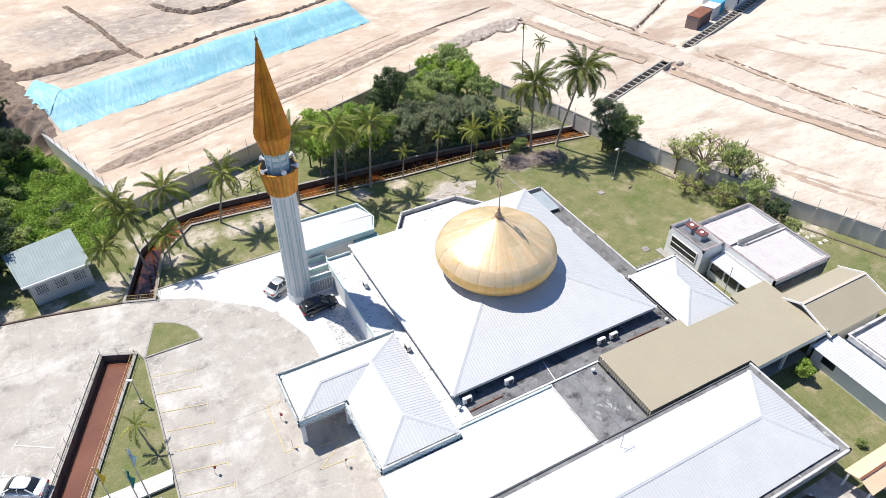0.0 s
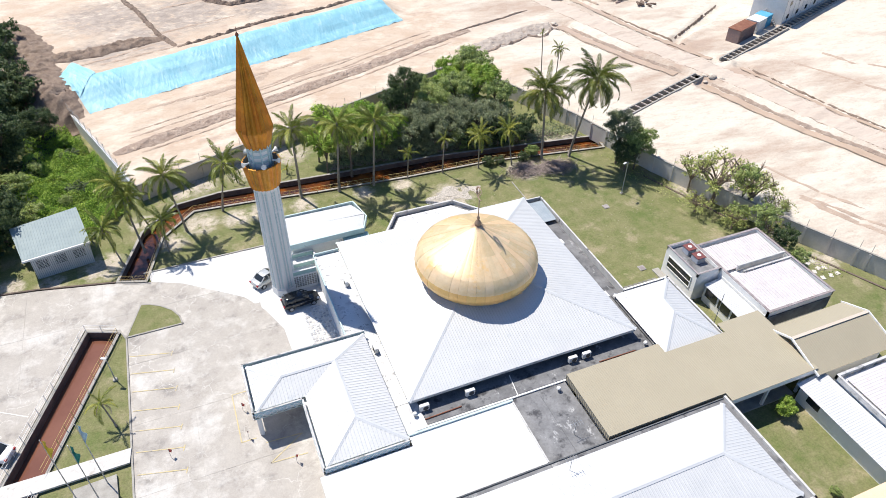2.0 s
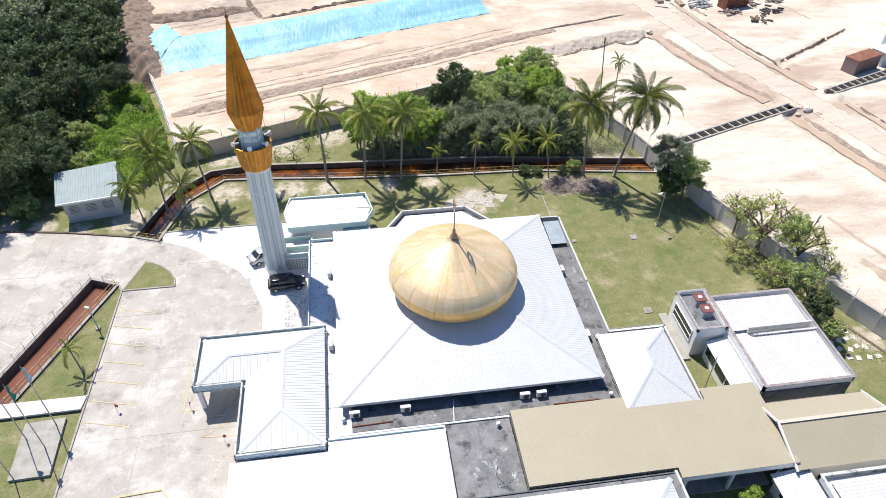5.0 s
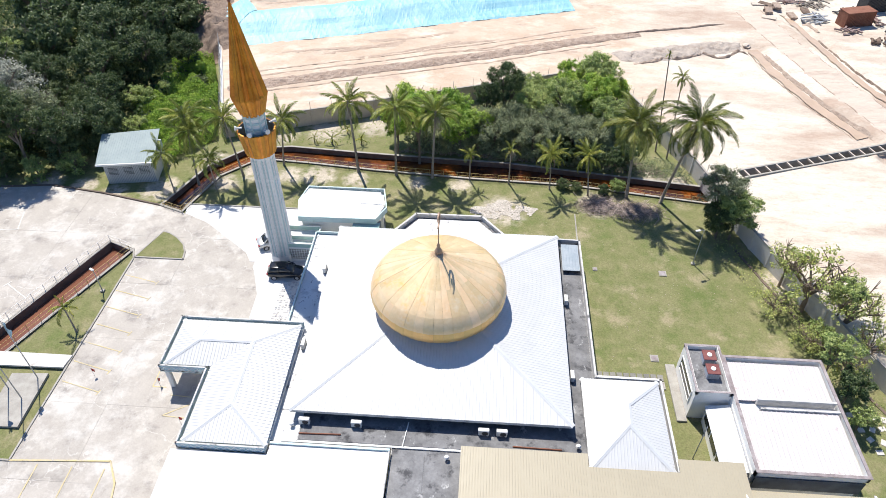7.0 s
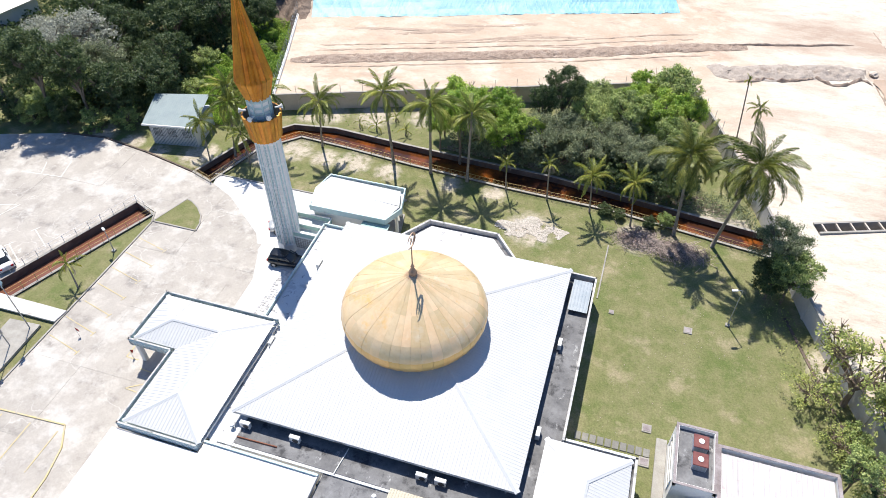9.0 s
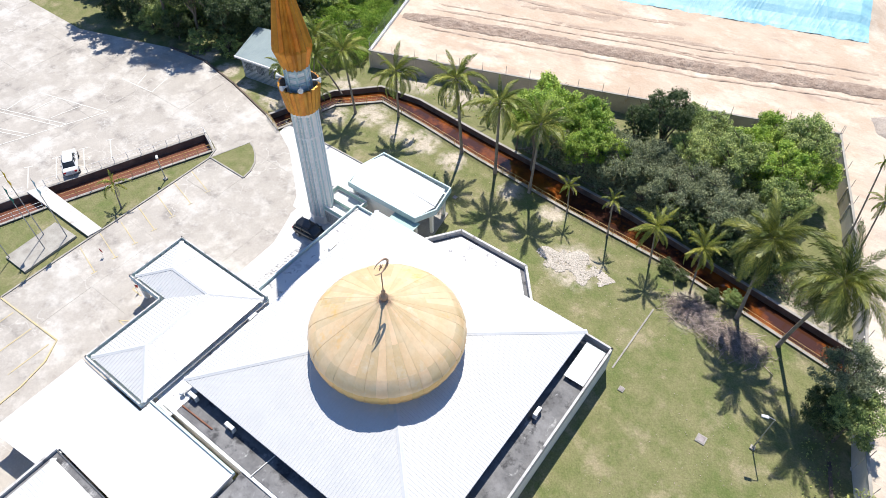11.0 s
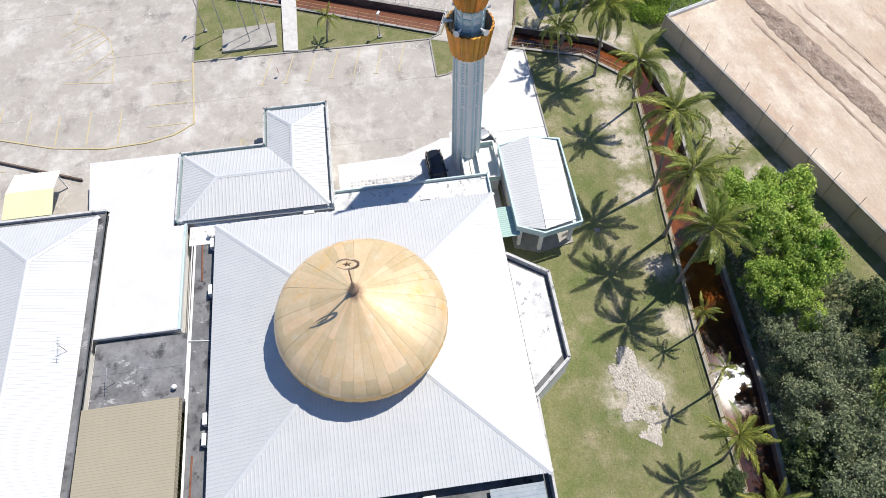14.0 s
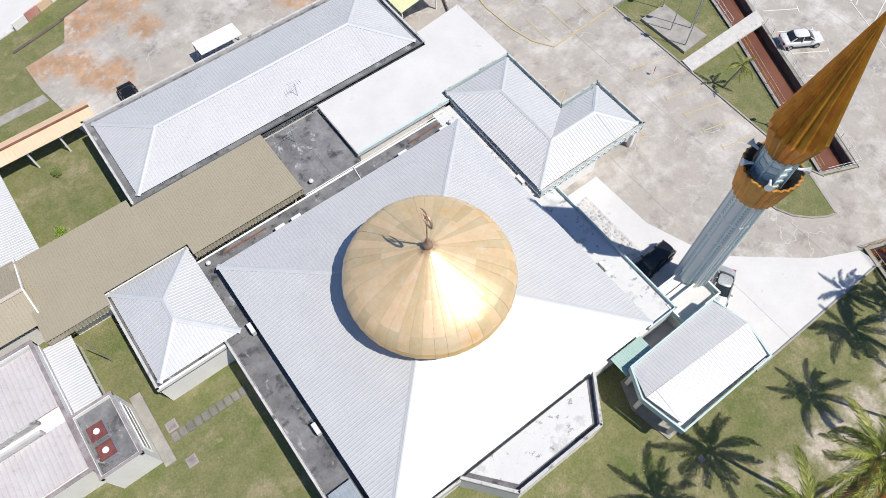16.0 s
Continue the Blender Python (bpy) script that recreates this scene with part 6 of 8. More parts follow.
def crown_mesh(name, r, hgt, clumps, per, leaf, seed, material, gappy=0.0):
    """Many small leaves in uneven clumps round the limbs' ends, about the origin, facing up and outward."""
    rnd = random.Random(seed)
    vs, fs = [], []
    lobes = [(V(0, 0, 0.4), 0.42)]
    for k in range(13):
        a, q = k * 2.4 + rnd.uniform(-0.5, 0.5), 0.22 + 0.62 * math.sqrt((k + 0.5) / 13)
        lobes.append((V(q * math.cos(a), q * math.sin(a), rnd.uniform(-0.3, 0.5) * (1.25 - q)), rnd.uniform(0.2, 0.4)))
    for k in range(6 if gappy < 0.5 else 0):
        a, q = k * 1.05 + rnd.uniform(-0.4, 0.4), rnd.uniform(0.4, 0.75)
        lobes.append((V(q * math.cos(a), q * math.sin(a), rnd.uniform(-1.0, -0.5)), rnd.uniform(0.3, 0.45)))
    for c in range(clumps):
        while True:
            p = V(rnd.uniform(-1, 1), rnd.uniform(-1, 1), rnd.uniform(-0.75, 1))
            if 0.4 < p.length < 1.08:
                break
        lobe, lr = rnd.choice(lobes)
        p = lobe + p * lr
        p = V(p.x * r, p.y * r, p.z * hgt)
        cr = r * rnd.uniform(0.07, 0.2) * (1 - gappy * 0.35)
        for k in range(int(per * (0.3 + cr / r * 4))):
            o = V(rnd.gauss(0, 1), rnd.gauss(0, 1), abs(rnd.gauss(0, 0.8)) - 0.4).normalized()
            q = p + o * cr * rnd.uniform(0.3, 1.45)
            nrm = (o * 0.6 + V(0, 0, 0.7) + V(rnd.gauss(0, 0.6), rnd.gauss(0, 0.6), rnd.gauss(0, 0.3))).normalized()
            d = nrm.orthogonal().normalized()
            d.rotate(Matrix.Rotation(rnd.uniform(0, 6.28), 3, nrm))
            u = nrm.cross(d)
            L, w = leaf * rnd.uniform(0.55, 1.35), leaf * rnd.uniform(0.22, 0.38)
            s = len(vs)
            for a in (q - d * L / 2, q + u * w - nrm * w * 0.3, q + d * L / 2 - nrm * L * 0.12, q - u * w - nrm * w * 0.3):
                vs.append(tuple(a))
            fs.append((s, s + 1, s + 2, s + 3))
    me = bpy.data.meshes.new(name)
    me.from_pydata(vs, [], fs)
    me.materials.append(material)
    return me


def limbs_mesh(name, h, r, seed, n=7, twigs=2, material=None):
    rnd = random.Random(seed)
    bm = bmesh.new()
    tube(bm, [V(0, 0, -0.05), V(0.02, 0.01, h * 0.25), V(0.03, -0.02, h * 0.5)], [0.075, 0.055, 0.045], 7)
    for k in range(n):
        a = k * math.tau / n + rnd.uniform(-0.4, 0.4)
        e = V(math.cos(a) * r * rnd.uniform(0.5, 0.85), math.sin(a) * r * rnd.uniform(0.5, 0.85), h * rnd.uniform(0.7, 0.98))
        m = V(0.025, -0.015, h * rnd.uniform(0.28, 0.5))
        mid = m.lerp(e, 0.5) + V(rnd.uniform(-0.08, 0.08), rnd.uniform(-0.08, 0.08), 0.05)
        tube(bm, [m, mid, e], [0.035, 0.022, 0.009], 5)
        for j in range(twigs):
            f = mid.lerp(e, rnd.uniform(0.2, 0.8))
            g = f + V(rnd.uniform(-1, 1), rnd.uniform(-1, 1), rnd.uniform(0, 0.8)) * r * 0.3
            tube(bm, [f, g], [0.014, 0.005], 4)
    me = bpy.data.meshes.new(name)
    bm.to_mesh(me)
    bm.free()
    me.materials.append(material or BARK2)
    return me


KINDS = {
    "dark": [crown_mesh("crown", 1.0, 0.8, 210, 72, 0.080, 40 + i, LEAF_DARK, 0.3) for i in range(2)],
    "mid": [crown_mesh("crown", 1.0, 0.8, 230, 78, 0.082, 50 + i, LEAF_MID, 0.35) for i in range(2)],
    "grey": [crown_mesh("crown", 1.0, 0.75, 240, 84, 0.062, 60 + i, LEAF_GREY, 0.3) for i in range(2)],
    "silver": [crown_mesh("crown", 1.0, 0.75, 220, 84, 0.056, 65 + i, LEAF_SILVER, 0.35) for i in range(2)],
    "bright": [crown_mesh("crown", 1.0, 0.75, 250, 76, 0.082, 70 + i, LEAF_BRIGHT, 0.3) for i in range(2)],
    "sparse": [crown_mesh("crown", 1.0, 0.8, 92, 24, 0.078, 80 + i, LEAF_SPARSE, 0.75) for i in range(2)],
}
# lighter crowns for far trees and for bushes
SMALL_KINDS = {
    "dark": [crown_mesh("crown", 1.0, 0.8, 130, 48, 0.125, 140 + i, LEAF_DARK, 0.3) for i in range(2)],
    "mid": [crown_mesh("crown", 1.0, 0.8, 120, 44, 0.13, 150 + i, LEAF_MID, 0.35) for i in range(2)],
    "grey": [crown_mesh("crown", 1.0, 0.75, 140, 50, 0.10, 160 + i, LEAF_GREY, 0.3) for i in range(2)],
    "bright": [crown_mesh("crown", 1.0, 0.75, 120, 44, 0.13, 170 + i, LEAF_BRIGHT, 0.3) for i in range(2)],
}
TRUNKS = [limbs_mesh("trunk", 1.0, 0.9, 90 + i, 9) for i in range(3)]
BARE_TRUNKS = [limbs_mesh("trunk", 1.0, 0.95, 190 + i, 13, 6, BARK_PALE) for i in range(2)]
LABELS = {"silver": "pale grey-leaved tree with a fine dense crown", "dark": "dense dark green broadleaf tree", "mid": "green broadleaf tree with an uneven crown", "grey": "grey-green bushy tree with fine leaves",
          "bright": "bright green leafy tree", "sparse": "sparse tree with bare spreading limbs and few leaves"}
tree_no = 0


def tree(kind, x, y, r, top, group="trees", z=0.0, label=""):
    """A broadleaf tree: crown of radius r whose top is at height top."""
    global tree_no
    tree_no += 1
    rnd = random.Random(tree_no * 7 + 1)
    t = thing("tree", x, y, z, label or LABELS[kind], "tree", group)
    hgt = min(r * 0.95, (top - z) * 0.5)
    far = (r < 1.9 and r > 1.05) or (x < -15 and (y > 98 or x < -32))
    c = link("crown", (SMALL_KINDS if far and kind in SMALL_KINDS else KINDS)[kind][tree_no % 2], None, t)
    c.matrix_parent_inverse = Matrix.Identity(4)
    s = r * 0.93
    c.matrix_basis = pose(0, 0, top - z - hgt * 0.95, 0, 0, rnd.uniform(0, 360)) @ Matrix.Diagonal((s, s * rnd.uniform(0.85, 1.1), hgt * 1.15, 1))
    k = link("trunk", BARE_TRUNKS[tree_no % 2] if kind == "sparse" else TRUNKS[tree_no % 3], None, t)
    k.matrix_parent_inverse = Matrix.Identity(4)
    k.matrix_basis = pose(0, 0, 0, 0, 0, rnd.uniform(0, 360)) @ Matrix.Diagonal((r * 0.95, r * 0.95, top - z - hgt * 0.5, 1))
    return t


# thicket behind the drain
for kind, x, y, r, top in (("bright", 25.2, 78.2, 3.2, 9.4), ("bright", 29.4, 78.8, 3.0, 8.6), ("bright", 22.4, 78.8, 2.0, 6.4), ("bright", 25.8, 74.2, 2.8, 10.4), ("bright", 22.8, 75.6, 1.95, 7.0), ("bright", 31.0, 76.2, 2.5, 7.4), ("bright", 33.4, 77.6, 1.9, 6.4), ("grey", 35.6, 77.4, 3.2, 7.0), ("grey", 38.2, 78.8, 3.0, 7.4), ("dark", 36.8, 82.4, 2.5, 10.6), ("dark", 34.4, 81.4, 2.1, 8.4),
                           ("grey", 40.6, 76.4, 3.1, 6.8), ("grey", 43.0, 78.6, 3.0, 7.2), ("mid", 40.6, 81.0, 2.6, 8.2), ("grey", 45.6, 76.6, 3.1, 6.8), ("grey", 48.6, 77.2, 2.5, 6.2), ("mid", 45.0, 82.4, 3.0, 8.8), ("bright", 49.0, 84.0, 2.9, 8.8),
                           ("mid", 50.6, 79.8, 2.6, 7.6), ("bright", 45.6, 86.6, 2.6, 7.6), ("mid", 41.0, 86.0, 2.4, 7.2), ("grey", 32.2, 77.0, 1.6, 4.4), ("dark", 52.6, 74.4, 1.6, 4.2),
                           ("dark", 44.5, 74.3, 1.7, 4.0), ("dark", 47.9, 73.7, 1.8, 4.4), ("dark", 51.0, 73.1, 1.7, 4.2), ("grey", 33.4, 76.0, 1.7, 3.4), ("grey", 38.0, 75.4, 1.8, 3.8), ("mid", 42.6, 75.2, 1.7, 3.6), ("grey", 47.0, 74.9, 1.8, 3.6), ("grey", 29.4, 76.4, 1.5, 3.0), ("bright", 52.4, 87.0, 2.2, 6.6), ("mid", 37.8, 87.6, 2.0, 6.0), ("mid", 49.8, 87.6, 2.7, 10.0), ("bright", 46.4, 88.6, 2.2, 8.4)):
    tree(kind, x, y, r, top, "thicket behind the drain")
tree("mid", 51.0, 69.0, 1.0, 2.2, "shrubs", label="small leafy shrub on the lawn edge")
for x, y, r, top in ((44.4, 69.5, 0.9, 1.5), (46.0, 69.2, 0.8, 1.2), (49.4, 68.6, 0.9, 1.6)):
    tree("dark", x, y, r, top, "shrubs", label="low dark shrub beside the drain railing")
# by the east wall
tree("grey", 61.4, 63.2, 2.8, 9.0, "trees by the east wall", label="grey-green tree beside the boundary wall")
tree("mid", 62.9, 61.0, 2.3, 7.0, "trees by the east wall")
tree("dark", 61.4, 61.2, 2.2, 5.4, "trees by the east wall")
for x, y, r, top in ((67.6, 50.2, 4.2, 8.6), (70.0, 46.8, 3.6, 8.2), (64.4, 49.6, 2.2, 3.0), (66.4, 45.0, 2.2, 3.6), (68.6, 41.6, 2.2, 4.2), (66.4, 53.6, 2.5, 6.4), (71.0, 43.6, 2.3, 5.4)):
    tree("sparse", x, y, r, top, "trees by the east wall")
tree("mid", 69.4, 47.4, 1.7, 7.4, "trees by the east wall")
tree("mid", 67.4, 45.4, 1.4, 3.4, "trees by the east wall")
for kind, x, y, r, top in (("mid", 66.5, 41.2, 1.6, 6.4), ("dark", 67.3, 38.4, 1.5, 5.0), ("mid", 67.8, 36.0, 1.2, 3.4)):
    tree(kind, x, y, r, top, "trees by the east wall", label="leafy tree leaning over the annex roof")
tree("bright", 51.4, 20.6, 1.0, 2.4, "shrubs", label="round bright-green shrub on the small lawn")
tree("mid", 49.6, 12.8, 0.5, 0.9, "shrubs", label="small plant beside the walkway")
# forest on the west side
for x, y, r, top in ((-22.6, 67.2, 1.8, 3.4), (-26.8, 66.9, 2.1, 4.2), (-31.6, 66.2, 1.9, 3.8), (-34.2, 66.0, 2.2, 4.4), (-38.6, 64.9, 2.0, 3.8), (-18.4, 68.6, 1.8, 3.2)):
    tree("mid" if r < 2 else "dark", x, y, r, top, "bushes at the forest edge", label="leafy green bush at the edge of the yard")
for kind, x, y, r, top in (("dark", -16.5, 74.0, 3.4, 8.4), ("mid", -13.6, 77.6, 1.8, 3.4), ("dark", -20.5, 70.2, 3.4, 9.0), ("grey", -26.5, 76.0, 4.2, 8.6), ("dark", -19.0, 80.6, 3.6, 8.4), ("mid", -16.4, 85.0, 2.2, 4.0),
                           ("dark", -22.5, 87.4, 4.2, 10.4), ("dark", -28.8, 83.6, 3.8, 9.4), ("dark", -17.8, 92.4, 3.8, 9.6), ("dark", -24.4, 96.8, 4.4, 11.0), ("dark", -32.6, 92.8, 4.6, 11.6), ("dark", -19.6, 102.0, 3.8, 9.6),
                           ("dark", -27.4, 106.4, 4.6, 11.6), ("dark", -36.0, 103.8, 4.6, 10.6), ("dark", -22.4, 113.4, 4.2, 10.4), ("grey", -31.6, 117.0, 4.4, 10.6), ("dark", -26.6, 124.6, 4.6, 10.6), ("dark", -36.6, 86.6, 3.8, 9.4),
                           ("dark", -34.6, 73.6, 3.6, 7.6), ("mid", -29.6, 69.2, 2.8, 5.6), ("dark", -44.6, 110.0, 5.0, 11.0), ("dark", -40.6, 122.0, 5.0, 11.0), ("silver", -31.6, 77.6, 5.6, 11.4),
                           ("dark", -25.0, 135.0, 4.6, 10.0), ("dark", -36.0, 136.0, 5.0, 11.0), ("dark", -50.0, 130.0, 5.4, 11.0), ("dark", -24.4, 68.6, 3.6, 12.6), ("dark", -29.4, 67.4, 3.8, 13.4), ("dark", -35.6, 66.6, 3.8, 13.6), ("mid", -27.6, 72.4, 3.0, 6.6), ("dark", -41.6, 66.4, 4.0, 13.0), ("dark", -22.4, 74.0, 2.8, 6.2), ("dark", -25.4, 80.2, 3.0, 6.6), ("dark", -13.2, 97.0, 2.6, 6.6), ("dark", -15.4, 107.0, 3.0, 7.6),
                           ("dark", -20.6, 76.0, 2.8, 6.0), ("dark", -24.0, 91.6, 3.2, 8.0), ("dark", -28.0, 100.6, 3.6, 9.6), ("dark", -34.0, 110.6, 4.0, 10.0), ("silver", -39.4, 80.0, 3.2, 8.0), ("dark", -41.0, 75.8, 3.0, 6.4), ("dark", -43.0, 92.6, 3.0, 5.0), ("mid", -40.6, 96.6, 3.2, 5.6), ("dark", -46.0, 100.0, 3.4, 5.6), ("dark", -36.2, 76.8, 2.8, 6.6), ("dark", -47.4, 68.4, 3.2, 6.6), ("dark", -17.6, 112.0, 3.2, 8.8), ("dark", -19.4, 119.6, 3.8, 9.6), ("dark", -20.6, 127.6, 4.0, 9.8), ("dark", -24.0, 120.0, 4.0, 10.4), ("dark", -31.0, 127.0, 4.4, 11.0), ("dark", -21.6, 108.0, 3.2, 9.4)):
    tree(kind, x, y, r, top, "forest beside the yard")


def undergrowth(name, poly, n, size, top, seed, material, label):
    rnd = random.Random(seed)
    vs, fs = [], []
    xs, ys = [p[0] for p in poly], [p[1] for p in poly]
    while len(fs) < n:
        x, y = rnd.uniform(min(xs), max(xs)), rnd.uniform(min(ys), max(ys))
        if not inside(x, y, poly):
            continue
        hh = top * (0.12 + 0.88 * max(0, 0.5 + 1.2 * noise.noise(V(x * 0.45, y * 0.45, seed))))
        z = rnd.uniform(0.25, 1) * hh
        d = V(rnd.gauss(0, 1), rnd.gauss(0, 1), rnd.gauss(0.4, 0.6)).normalized()
        u = d.orthogonal().normalized() * size * rnd.uniform(0.25, 0.4)
        q = V(x, y, z)
        L = size * rnd.uniform(0.6, 1.2)
        s = len(vs)
        vs += [tuple(q - d * L / 2), tuple(q + u), tuple(q + d * L / 2), tuple(q - u)]
        fs.append((s, s + 1, s + 2, s + 3))
    ob = pmesh(name, vs, fs, material)
    return tagged(ob, label, "undergrowth", "", "stuff")


undergrowth("weeds", [(-6.5, 72.0), (-2.5, 77.5), (-6.2, 89.5), (-10.5, 100.5), (-15.5, 100), (-16, 80), (-13, 73.5)], 56000, 0.25, 2.0, 3, LEAF_WEED, "bright green knee-high weeds beside the fence")
rw_ = random.Random(5)
for k in range(7):
    tree(("bright", "mid", "dark")[k % 3], -10.8 + rw_.uniform(-3.0, 2.2), 75.5 + k * 3.3 + rw_.uniform(-0.6, 0.6), rw_.uniform(0.9, 1.6), rw_.uniform(1.9, 3.0), "bushes beside the fence", label="leafy green bush among the weeds")
undergrowth("forest_scrub", [(-70, 68), (-30, 66.8), (-15.5, 72.5), (-13.5, 80), (-13, 100), (-18, 113), (-30, 135), (-70, 150)], 46000, 0.55, 2.4, 4, LEAF_DARK, "dark green scrub under the forest trees")
undergrowth("thicket_scrub", [(23.5, 76.6), (30, 75.6), (52, 74.4), (54, 80), (50, 93), (36, 88.5), (25, 82.5)], 22000, 0.36, 2.2, 6, LEAF_GREY, "grey-green scrub under the thicket")
undergrowth("bank_weeds", [(-4.5, 76), (1, 77.4), (24, 85), (24, 78), (10, 77), (2, 76.2)], 260, 0.2, 0.25, 8, LEAF_WEED, "low weeds on the bank below the wall")
undergrowth("bank_brush", [(24, 75.6), (38, 74.8), (61, 71.6), (60, 75), (50, 77), (30, 77.5)], 5000, 0.24, 1.6, 11, LEAF_GREY, "grey-green tangled brush on the bank above the drain")
undergrowth("dry_litter", [(23, 75.9), (38, 75), (58, 72.6), (57, 75), (26, 80)], 4200, 0.3, 0.35, 12, DRY, "dry brown litter on the bank above the drain")
undergrowth("wall_weeds", [(60.5, 66), (64, 59), (70, 42), (73.5, 33), (71, 33), (67, 42), (61, 58)], 900, 0.2, 0.35, 9, LEAF_SPARSE, "low weeds along the boundary wall")

# small fallen leaves and litter scattered over the lawn
rv = random.Random(31)
vs, fs = [], []
while len(fs) < 420:
    x, y = rv.uniform(14, 70), rv.uniform(38, 70)
    if not inside(x, y, [(46, 38), (52, 43), (66, 43), (62, 58), (58, 66.5), (40, 69), (24, 70), (14, 70), (14, 64), (24, 63.5), (27, 60), (36, 60), (46, 56.5)]) or noise.noise(V(x * 0.12, y * 0.12, 2)) < rv.uniform(-0.3, 0.3):
        continue
    a, r = rv.uniform(0, 6.28), rv.uniform(0.03, 0.08)
    k = len(vs)
    vs += [(x + r * math.cos(a + q) * (1 if i % 2 else 0.5), y + r * math.sin(a + q) * (1 if i % 2 else 0.5), 0.03 + rv.uniform(0, 0.03)) for i, q in enumerate((0, 1.57, 3.14, 4.71))]
    fs.append((k, k + 1, k + 2, k + 3))
tagged(pmesh("fallen_leaves", vs, fs, DRY), "pale fallen leaves scattered over the lawn", "leaves", "", "stuff")

# felled fronds and rubble on the lawn
heap = bmesh.new()
rr = random.Random(12)
for k in range(1900):
    q = k % 2
    x, y = rr.gauss(48.6 + 4.0 * q, 1.1 + 0.4 * q), rr.gauss(66.0 - 0.7 * q, 0.75)
    a = rr.uniform(0, 3.14)
    L = rr.uniform(0.15, 0.75)
    z = 0.05 + max(0.05, 0.45 - 0.14 * abs(x - 48.6 - 4.0 * q)) * rr.random()
    bar(heap, (x - L * math.cos(a), y - L * math.sin(a), z), (x + L * math.cos(a), y + L * math.sin(a), z + rr.uniform(-0.05, 0.25)), rr.uniform(0.015, 0.045), 0.02)
tagged(part("brush_heap", heap, BRUSH), "grey-brown heap of cut dry fronds", "brush", "", "stuff")
bm = bmesh.new()
k = 0
while k < 4200:
    a, q = rr.uniform(0, 6.28), math.sqrt(rr.random())
    x, y = 37.0 + 3.9 * q * math.cos(a) + 0.4 * math.sin(a * 3), 64.4 + 1.8 * q * math.sin(a) + 0.35 * math.cos(a * 4)
    if noise.noise(V(x * 0.8, y * 0.8, 3)) + 0.45 - 0.6 * q * q < rr.uniform(-0.15, 0.15):
        continue
    k += 1
    s = rr.uniform(0.04, 0.15)
    c = [bm.verts.new((x + s * math.cos(t + a), y + s * math.sin(t + a) * 0.8, 0.0)) for t in (0, 1.3, 2.5, 3.9, 5.0)]
    tip = bm.verts.new((x, y, s * rr.uniform(0.12, 0.35)))
    for i in range(5):
        bm.faces.new((c[i], c[(i + 1) % 5], tip))
tagged(part("rubble_patch", bm, RUBBLE), "pale spread of broken rubble on the lawn", "rubble", "", "stuff")


# ---- cars ----
def loft(bm, stations):
    """Joins rings of points of equal count and caps the ends."""
    rings = [[bm.verts.new(p) for p in ring] for ring in stations]
    n = len(rings[0])
    for a, b in zip(rings, rings[1:]):
        for i in range(n):
            bm.faces.new((a[i], a[(i + 1) % n], b[(i + 1) % n], b[i]))
    bm.faces.new(rings[0][::-1])
    bm.faces.new(rings[-1])


def rounded(ob, level=2):
    ob.data.polygons.foreach_set("use_smooth", [True] * len(ob.data.polygons))
    s = ob.modifiers.new("round", "SUBSURF")
    s.levels = s.render_levels = level
    return ob


